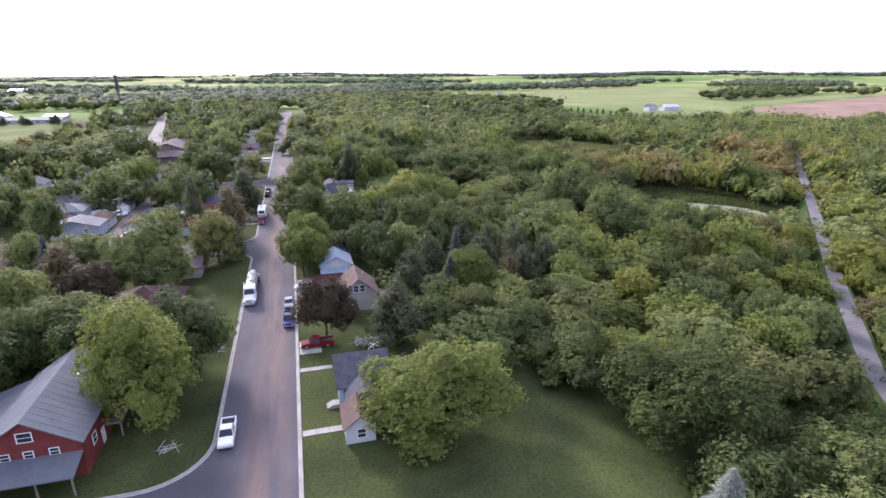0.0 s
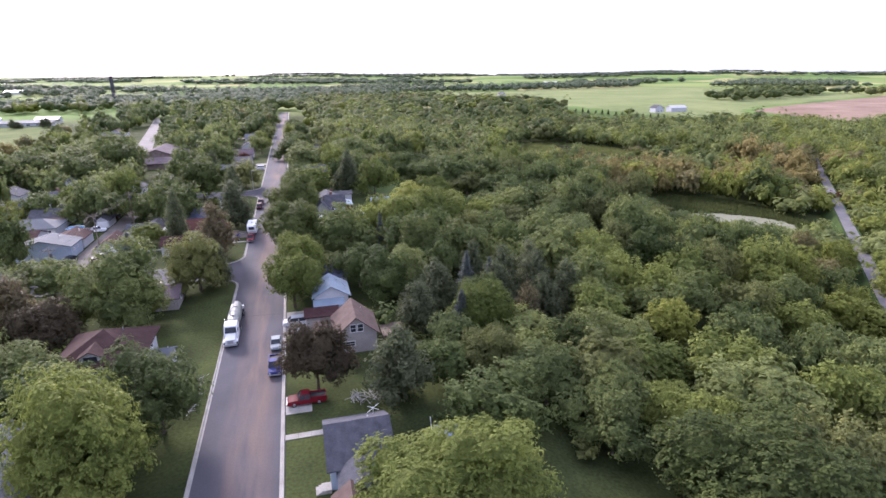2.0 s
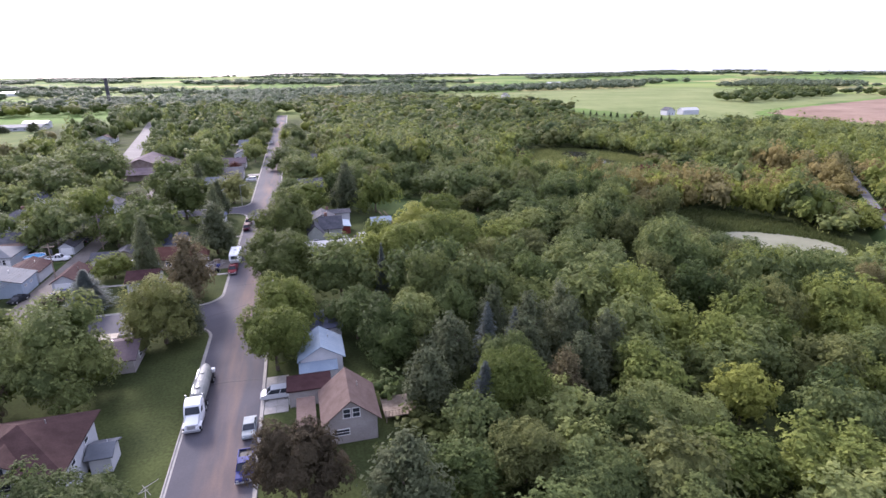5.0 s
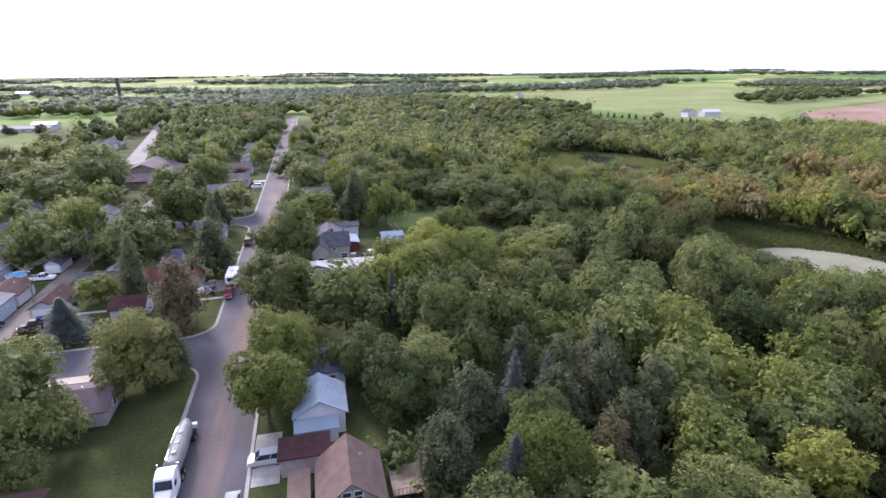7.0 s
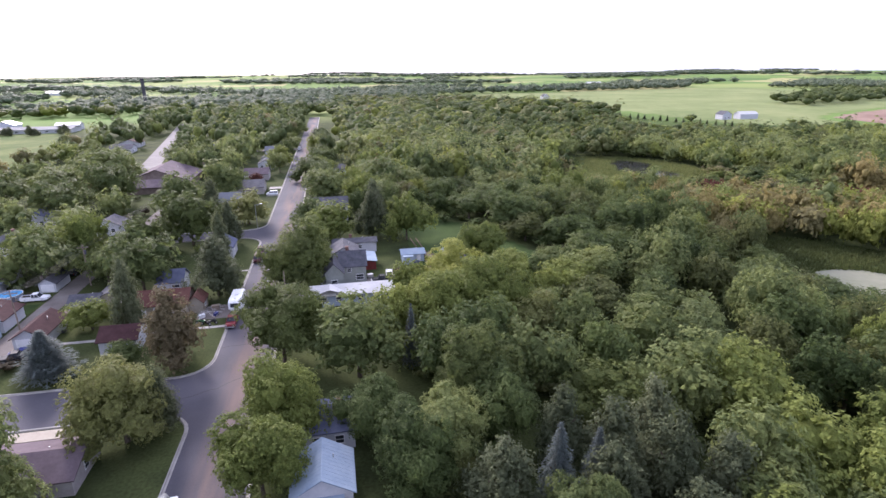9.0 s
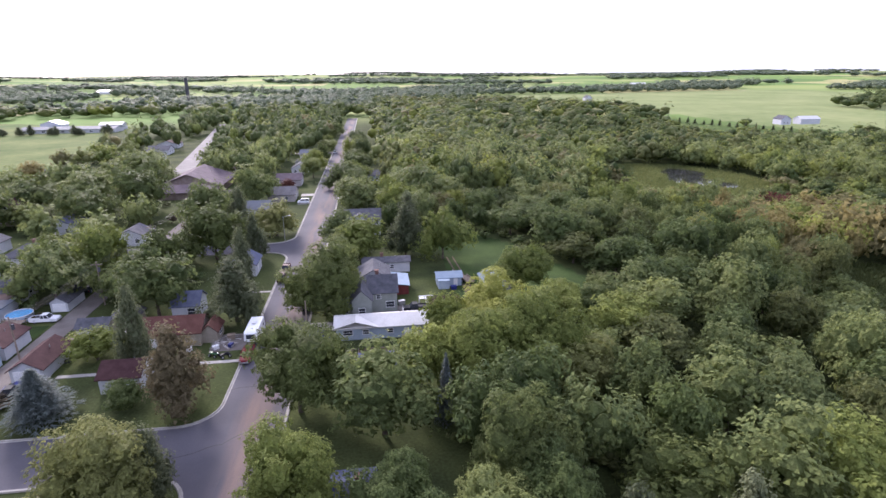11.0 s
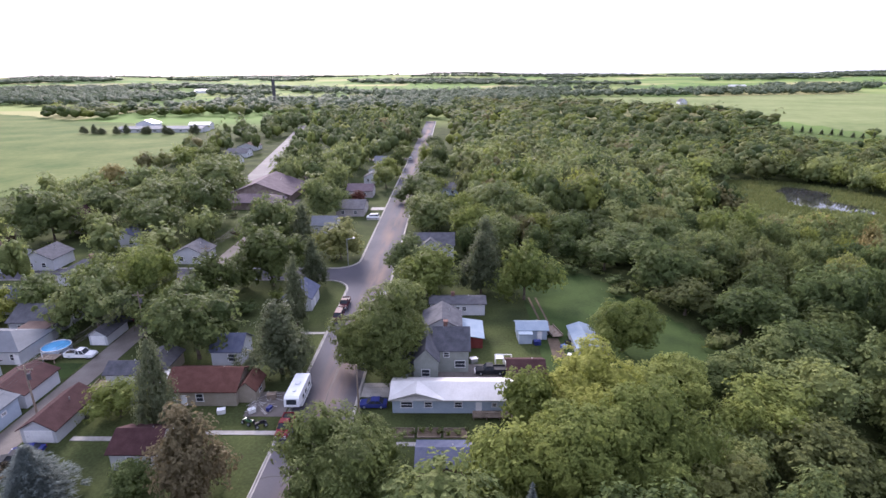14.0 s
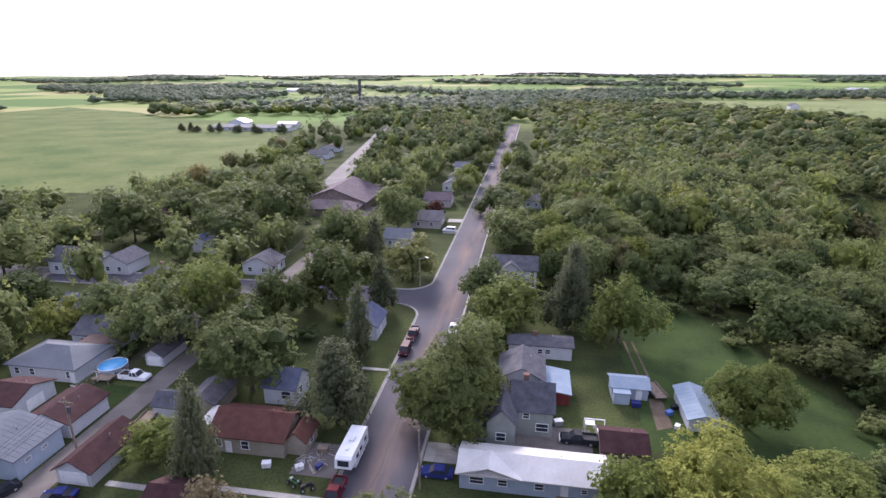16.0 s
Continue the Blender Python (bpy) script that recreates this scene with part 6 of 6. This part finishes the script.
for k, x, y, r, top in (
        ("lime", 50.2, 91.6, 4.8, 5.2), ("olive", 57.2, 51.0, 5.2, 5.6), ("lime", 62.4, 71.8, 6.0, 4.6), ("lime", 69.6, 60.0, 5.4, 4.0), ("green", 82.2, 66.0, 5.2, 3.4), ("green", 53.2, 34.1, 5.2, 5),
        ("green", 44.9, 27.2, 4.6, 5), ("green", 52.8, 97.6, 5.0, 4.4), ("lime", 63.6, 106.0, 6.2, 4.8), ("lime", 80.2, 106.6, 6.4, 3.8), ("green", 74.8, 98.6, 5.2, 3.0), ("lime", 88.0, 85.2, 5.4, 1.6),
        ("green", 55.2, 118.2, 6.0, 7.6), ("olive", 88.4, 121.8, 5.6, 3.0), ("green", 59.6, 133.4, 6.2, 7.2), ("dark", 86.2, 133.4, 6.0, 6.2), ("green", 88.0, 139.6, 5.6, 7.4), ("lime", 55.2, 157.8, 5.8, 7.6),
        ("green", 62.4, 161.0, 6.4, 8.2), ("dark", 70.6, 175.4, 6.4, 6.8), ("green", 83.0, 168.0, 6.6, 8.2), ("dark", 57.4, 207.0, 6.4, 10.8), ("oak", 64.4, 211.4, 6.4, 8.6), ("green", 76.0, 223.8, 6.6, 8.4)):
    tree(k, x, y, r, top - float(ground_z(x, y)), False, "woodland trees")
for k, x, y, r, top in (("green", 58.4, 232.6, 6.6, 8.6), ("dark", 87.4, 195.8, 7.2, 8.6), ("dark", 68.0, 190.0, 6.6, 7.6), ("lime", 93.0, 247.0, 6.6, 8.0), ("green", 74.6, 143.4, 5.4, 3.6), ("lime", 68.0, 122.0, 5.6, 5.2)):
    tree(k, x, y, r, top - float(ground_z(x, y)), False, "woodland trees")
for i in range(11):
    tree(("green", "oak", "sage", "lime")[i % 4], 3.4 + 1.6 * math.sin(2.3 * i), 258 + 17.5 * i + 3 * math.cos(3.1 * i), 5.4 + math.sin(1.9 * i), 9.5 + 1.5 * math.cos(i), False, "street trees")
for i in range(7):
    tree(("green", "lime", "oak")[i % 3], -15.8 - 1.2 * math.sin(1.7 * i), 318 + 27 * i + 4 * math.cos(2.2 * i), 4.4 + 0.8 * math.sin(2.4 * i), 8.5 + math.cos(i), False, "street trees")
for i in range(11):
    tree("pine", -284 + 9.6 * i + 3.5 * math.sin(3 * i), 534 - 0.3 * i + 3 * math.cos(5 * i), 3.8 + 0.5 * math.sin(4 * i), 6.6 + 1.2 * math.sin(i * 2.1), True, "dark evergreens")
for i in range(16):
    tree("pine", 296 + 5.2 * i, 560 - 4.6 * i + math.sin(4 * i), 2.3, 5.2 + math.sin(i * 1.7), True, "row of young trees")

# woods and gardens, filled in between the planted trees
SOLO, NEARW, MIDW, FARW = [], [], [], []
draw = random.Random(11)


TRAIL_X, TRAIL_Y = [40, 62, 86, 116, 170, 222, 346, 520], [-10, 20, 56, 88, 143, 196, 322, 500]


def trail_gap(x, y):
    return abs(y - np.interp(x, TRAIL_X, TRAIL_Y))


def free(x, y, r):
    if y < 235 and -14.5 - 0.4 * r < x < 0.2 + 0.4 * r:
        return False
    if 235 <= y < 640 and -13.2 - 0.25 * r < x < -1.2 + 0.25 * r:
        return False
    for y0, y1, _ in CROSS:
        if x < -8 and y0 - 2 - 0.4 * r < y < y1 + 2 + 0.4 * r:
            return False
    if -52 - 0.5 * r < x < -45 + 0.5 * r and 135 < y < 300:
        return False
    if any(a - 0.55 * r < x < b + 0.55 * r and c - 0.55 * r < y < d + 0.55 * r for a, b, c, d in FOOT):
        return False
    return all((x - px) ** 2 + (y - py) ** 2 > (0.72 * (r + pr)) ** 2 for px, py, pr in PLANTED[-900:])


def wood(x, y):
    """Is there woodland here, on the wetland's side of the street?"""
    if x < 14 or y < 18:
        return False
    if y < 62 and x < 31 - 0.1 * (y - 40):
        return False
    if y < 64 and x < 40 and y < 60 + 0.2 * (x - 30):
        return False
    if y < 84 and x < 19:
        return False
    if 148 < y < 216 and x < (29 if y > 160 else 22):
        return False
    if ((x - 36) / 17) ** 2 + ((y - 102) / 13) ** 2 < 1:
        return False
    if 164 < y <= 172 and x < 47:
        return False
    if 172 < y < 230 and 26 < x < 2 + np.interp(y, MEADOW_Y, MEADOW_X):
        return False
    side = y - np.interp(x, TRAIL_X, TRAIL_Y)
    if -6 < side < (8 if x < 228 else 4):
        return False
    if in_marsh(x, y) or in_reeds(x, y) or in_pond(x, y):
        return False
    if any(math.hypot(x - a, y - b) < c for a, b, c in ((174, 268, 6), (185, 260, 6), (199, 243, 7), (212, 240, 11), (222, 250, 7), (198, 174, 4))):
        return False
    if right_field(x, y) or (x > 480 and 0.4 * x + 170 < y < 0.4 * x + 325):
        return False
    if (335 < x < 410 and 470 < y < 530) or (282 < x < 340 and 490 < y < 575):
        return False
    return True


def low_by_pond(x, y, h):
    """Scrub keeps low on the banks of the pale pond and along the trail."""
    d = math.hypot((x - 147) / 1.0, (y - 165) / 1.15) - 19
    if d < 45 and y < 190 + 0.2 * (x - 147) and x < 150:
        h = min(h, 4.6 + 0.23 * max(d, 0))
    return h


def canopy(x, y):
    """Height of the wood's top above the town's level, low over the hollow and higher by the street."""
    near = float(np.interp(y, [60, 90, 105, 130, 170, 210, 260], [4.2, 4.6, 6.2, 7.2, 7.4, 8.6, 8.0]))
    return near + float(np.interp(x, [22, 36, 60, 80, 110], [3.0, 1.0, -0.4, -1.6, -3.0]))


def pick(x, y):
    u = draw.random()
    band = 190 < y < 262 and 120 < x < 260
    if band:
        return "yellow" if u < 0.18 else "orange" if u < 0.52 else "brown" if u < 0.70 else "lime" if u < 0.8 else "green"
    if 40 < x < 105 and 166 < y < 262:
        return "dark" if u < 0.4 else "oak" if u < 0.62 else "green" if u < 0.9 else "olive"
    if abs(trail_gap(x, y)) < 26 and x > 70:
        return "lime" if u < 0.35 else "yellow" if u < 0.55 else "brown" if u < 0.62 else "green"
    return "green" if u < 0.36 else "lime" if u < 0.54 else "dark" if u < 0.68 else "oak" if u < 0.80 else "olive" if u < 0.93 else "yellow" if u < 0.97 else "brown" if y > 190 else "sage"


def grid(x0, x1, y0, y1, step):
    spots = [(x + draw.uniform(-0.42, 0.42) * step, y + draw.uniform(-0.42, 0.42) * step) for x in np.arange(x0, x1, step) for y in np.arange(y0, y1, step)]
    return spots


for x, y in sorted(grid(14, 130, 18, 262, 6.8), key=lambda p: p[0] + 0.55 * abs(p[1] - 120)):
    r = draw.uniform(3.2, 6.8)
    if wood(x, y) and free(x, y, r * 0.78):
        k = pick(x, y)
        h = max(4.5, canopy(x, y) - float(ground_z(x, y)) + 0.45 * (r - 5) + draw.uniform(-1.8, 0.8)) * (0.75 if trail_gap(x, y) < 20 else 1)
        h = low_by_pond(x, y, h)
        r = min(r, max(1.6, 0.62 * h)) if h < 6 else r
        if len(SOLO) < 190:
            SOLO.append((k, x, y, r, h))
            tree(k, x, y, r, h, False, "woodland trees")
        else:
            NEARW.append((k, x, y, r, h))
for x, y in grid(14, 430, 18, 330, 7.4) + grid(14, 430, 330, 560, 10.5):
    if (x > 130 or y > 262) and wood(x, y) and not (x < 20 and y < 420 and draw.random() < 0.5):
        r = draw.uniform(3.2, 6.8)
        if free(x, y, r * 0.4):
            h = 4.8 + 1.25 * r + draw.uniform(-1, 1.5)
            if 118 < x < 190 and 262 < y < 312:
                h *= 0.45
            elif (95 < x < 230 and 225 < y < 300) or (trail_gap(x, y) < 30 and x < 222):
                h *= 0.6
            h = low_by_pond(x, y, h) * (0.55 if y > 430 and x > 240 else 1)
            r = min(r, max(1.6, 0.62 * h)) if h < 6 else r
            (MIDW if y < 330 and x < 290 else FARW).append((pick(x, y), x, y, r if y < 330 else r * 1.35, h))
for x, y in grid(-300, -14, 20, 640, 8.8):
    r = draw.uniform(3.6, 6.0)
    if left_field(x, y) or x < -150 - 0.0 * y and y > 290 or (x < -200 and draw.random() < 0.6) or draw.random() < 0.22 or (-110 < x < -70 and 325 < y < 600 and abs(x + 77 + (y - 330) * 0.18) < 10):
        continue
    if y < 62 and x > -24:
        continue
    if -24 < x < -12 and y < 230:
        continue
    if -33 < x < -12 and 240 < y < 395:
        continue
    if -82 < x < -44 and 262 < y < 294:
        continue
    if -118 < x < -96 and 205 < y < 256:
        continue
    if -40 < x < -12 and 139 < y < 163:
        continue
    if x < -62 and y > 225 and draw.random() < 0.3:
        continue
    if free(x, y, r * 0.82):
        k = "green" if draw.random() < 0.5 else pick(x, y)
        if y < 205 and x > -85:
            tree(k, x, y, r, draw.uniform(7.5, 12), False, "garden trees")
        else:
            MIDW.append((k, x, y, r, draw.uniform(8, 13) * (0.72 if x < -62 and y > 225 else 1))) if y < 400 else FARW.append((k, x, y, r, draw.uniform(8, 13)))


# undergrowth below and along the wood, and garden shrubs
BUSH = []
for x, y in grid(14, 112, 20, 240, 6.6):
    if wood(x, y) or (wood(x + 4, y + 2) and not (x < 22 and 140 < y < 200)):
        if free(x, y, -1.0):
            BUSH.append((draw.choice(("dark", "dark", "olive", "oak")), x, y, draw.uniform(1.4, 2.6), draw.uniform(1.4, 3.2)))
for i in range(9):
    BUSH.append((("lime", "green", "olive")[i % 3], 3.9 + 1.25 * i, 156.9 + 0.5 * math.sin(5 * i), 0.45 + 0.15 * math.sin(3 * i), 0.7))
for x, y in grid(-140, -14, 55, 330, 7.5):
    if draw.random() < 0.55 and not (-24 < x < -12) and not (-40 < x < -12 and 139 < y < 163) and free(x, y, 0.4):
        BUSH.append((draw.choice(("green", "dark", "olive", "lime", "plum")), x, y, draw.uniform(1.0, 2.2), draw.uniform(1.2, 3.0)))


for cx, cy, n, spread in ((174, 268, 16, 4.5), (185, 260, 16, 4.5), (199, 243, 22, 5), (212, 240, 34, 8), (222, 250, 16, 5), (198, 174, 9, 2.2)):
    for k in range(n):
        BUSH.append(("red", cx + draw.gauss(0, spread), cy + draw.gauss(0, spread), draw.uniform(1.4, 2.6), draw.uniform(3.0, 5.0)))


def patchy(x, y):
    return math.sin(x / 97 + 2 * math.sin(y / 141)) + math.sin(y / 83 + 1.4 * math.sin(x / 127)) + 0.5 * math.sin((x + y) / 41)


for x, y in grid(-900, 1300, 480, 1500, 21):
    if y < (575 if 14 < x < 300 else 640) and -300 < x < 430:
        continue
    if 560 < x < 900 and 0.45 * x + 360 < y < 0.7 * x + 290:
        FARW.append(("green", x, y, draw.uniform(9, 13), draw.uniform(9, 14)))
        continue
    if left_field(x, y) or right_field(x, y) or (x > 470 and 0.4 * x + 160 < y < 0.4 * x + 330) or (-330 < x < -120 and y < 700):
        continue
    if 14 < x < 700 and y < 930:
        if x < 330 and not right_field(x - 8, y + 8):
            FARW.append((pick(x + 900, y), x, y, draw.uniform(9, 12.5), draw.uniform(8, 12)))
        continue
    town = -320 < x < 120 and y < 1000
    if town or (60 < x < 600 and 940 < y < 1230) or patchy(x, y) > (0.35 if x < 100 else 0.15):
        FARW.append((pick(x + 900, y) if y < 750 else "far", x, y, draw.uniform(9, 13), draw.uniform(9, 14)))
for x, y in grid(430, 900, 60, 560, 16):
    if not (0.4 * x + 165 < y < 0.4 * x + 325 and x > 480) and y < x * 1.2 and patchy(x, y) > -0.4 and not (x < 470 and y > 440):
        FARW.append(("green", x, y, draw.uniform(8, 11), draw.uniform(9, 13)))
# outlying belts, in the leaf colour with haze painted in
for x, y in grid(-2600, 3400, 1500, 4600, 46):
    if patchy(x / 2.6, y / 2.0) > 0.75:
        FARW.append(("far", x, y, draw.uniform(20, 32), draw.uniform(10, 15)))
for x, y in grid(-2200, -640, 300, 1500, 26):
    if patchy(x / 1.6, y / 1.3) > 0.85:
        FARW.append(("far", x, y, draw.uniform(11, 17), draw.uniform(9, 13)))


FARW = [q for q in FARW if -1.2 * q[2] - 90 < q[1] < 1.5 * q[2] + 90]


def joined(name, rows, pool, material, label):
    """Many distant trees as one mesh."""
    V, T, Q, off = [], [], [], 0
    g = np.random.default_rng(len(rows) + 5)
    for n, (k, x, y, r, h) in enumerate(rows):
        v, t, q = pool[n % len(pool)]
        a = g.uniform(0, 6.28)
        c, s = math.cos(a), math.sin(a)
        half = min(h * 0.52, r * 1.6)
        z0 = float(ground_z(x, y))
        w = v * [r * 1.08, r * 1.08, half / 0.86]
        V.append(np.column_stack([w[:, 0] * c - w[:, 1] * s + x, w[:, 0] * s + w[:, 1] * c + y, w[:, 2] + z0 + h - half]))
        T.append(t + off)
        Q.append(q + off)
        off += len(v)
    V, T, Q = np.vstack(V), np.vstack(T), np.vstack(Q)
    me = bpy.data.meshes.new(name)
    me.vertices.add(len(V))
    me.vertices.foreach_set("co", V.astype(np.float32).ravel())
    me.loops.add(T.size + Q.size)
    me.loops.foreach_set("vertex_index", np.concatenate([T.ravel(), Q.ravel()]).astype(np.int32))
    me.polygons.add(len(T) + len(Q))
    me.polygons.foreach_set("loop_start", np.concatenate([np.arange(len(T)) * 3, T.size + np.arange(len(Q)) * 4]).astype(np.int32))
    me.update(calc_edges=True)
    me.materials.append(material)
    return tagged(new(name, me), label, "woods", kind="stuff")


for k in sorted({r[0] for r in BUSH}):
    joined("undergrowth", [r for r in BUSH if r[0] == k], FARBUSH, LEAF[k], "low shrubs and undergrowth with " + WORDS[k])
for k in sorted({r[0] for r in NEARW}):
    rows = [r for r in NEARW if r[0] == k]
    for m in range(3):
        if rows[m::3]:
            joined("woods", rows[m::3], NEAR, LEAF[k], "thick woodland with " + WORDS[k])
for k in sorted({r[0] for r in MIDW}):
    rows = [r for r in MIDW if r[0] == k]
    for m in range(3):
        if rows[m::3]:
            joined("woods", rows[m::3], LOW, LEAF[k], "stretch of woodland trees with " + WORDS[k])
for k in sorted({r[0] for r in FARW if r[2] < 400}):
    joined("woods", [r for r in FARW if r[0] == k and r[2] < 400], LOW, LEAF[k], "stretch of woodland trees with " + WORDS[k])
FARW = [r for r in FARW if r[2] >= 400]
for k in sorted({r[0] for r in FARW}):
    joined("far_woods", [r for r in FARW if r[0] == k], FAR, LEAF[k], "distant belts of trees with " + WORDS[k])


def reed_bed(inside, wet, x0, x1, y0, y1, n, seed, label):
    """Upright blades in loose tufts over the boggy ground."""
    g = np.random.default_rng(seed)
    x, y = g.uniform(x0, x1, n), g.uniform(y0, y1, n)
    ok = inside(x, y) & ~wet(x, y)
    x, y = np.repeat(x[ok], 4) + g.normal(0, 0.35, ok.sum() * 4), np.repeat(y[ok], 4) + g.normal(0, 0.35, ok.sum() * 4)
    a, h, w = g.uniform(0, 6.28, len(x)), g.uniform(0.6, 1.5, len(x)), g.uniform(0.16, 0.34, len(x))
    z = ground_z(x, y) + 0.02
    base = np.stack([x, y, z], 1)
    side = np.stack([np.cos(a) * w, np.sin(a) * w, 0 * a], 1)
    tip = base + np.stack([g.normal(0, 0.25, len(x)), g.normal(0, 0.25, len(x)), h], 1)
    V = np.stack([base - side, base + side, tip], 1).reshape(-1, 3)
    ob = link_mesh("reeds", V, np.arange(len(V)).reshape(-1, 3), LEAF["reed"])
    return tagged(ob, label, "reeds", kind="stuff")


reed_bed(in_reeds, in_pond, 116, 192, 134, 206, 9000, 61, "olive reeds standing round the pale pond")
reed_bed(in_marsh, in_mere, 100, 222, 270, 392, 14000, 62, "olive reeds and sedge over the marsh")
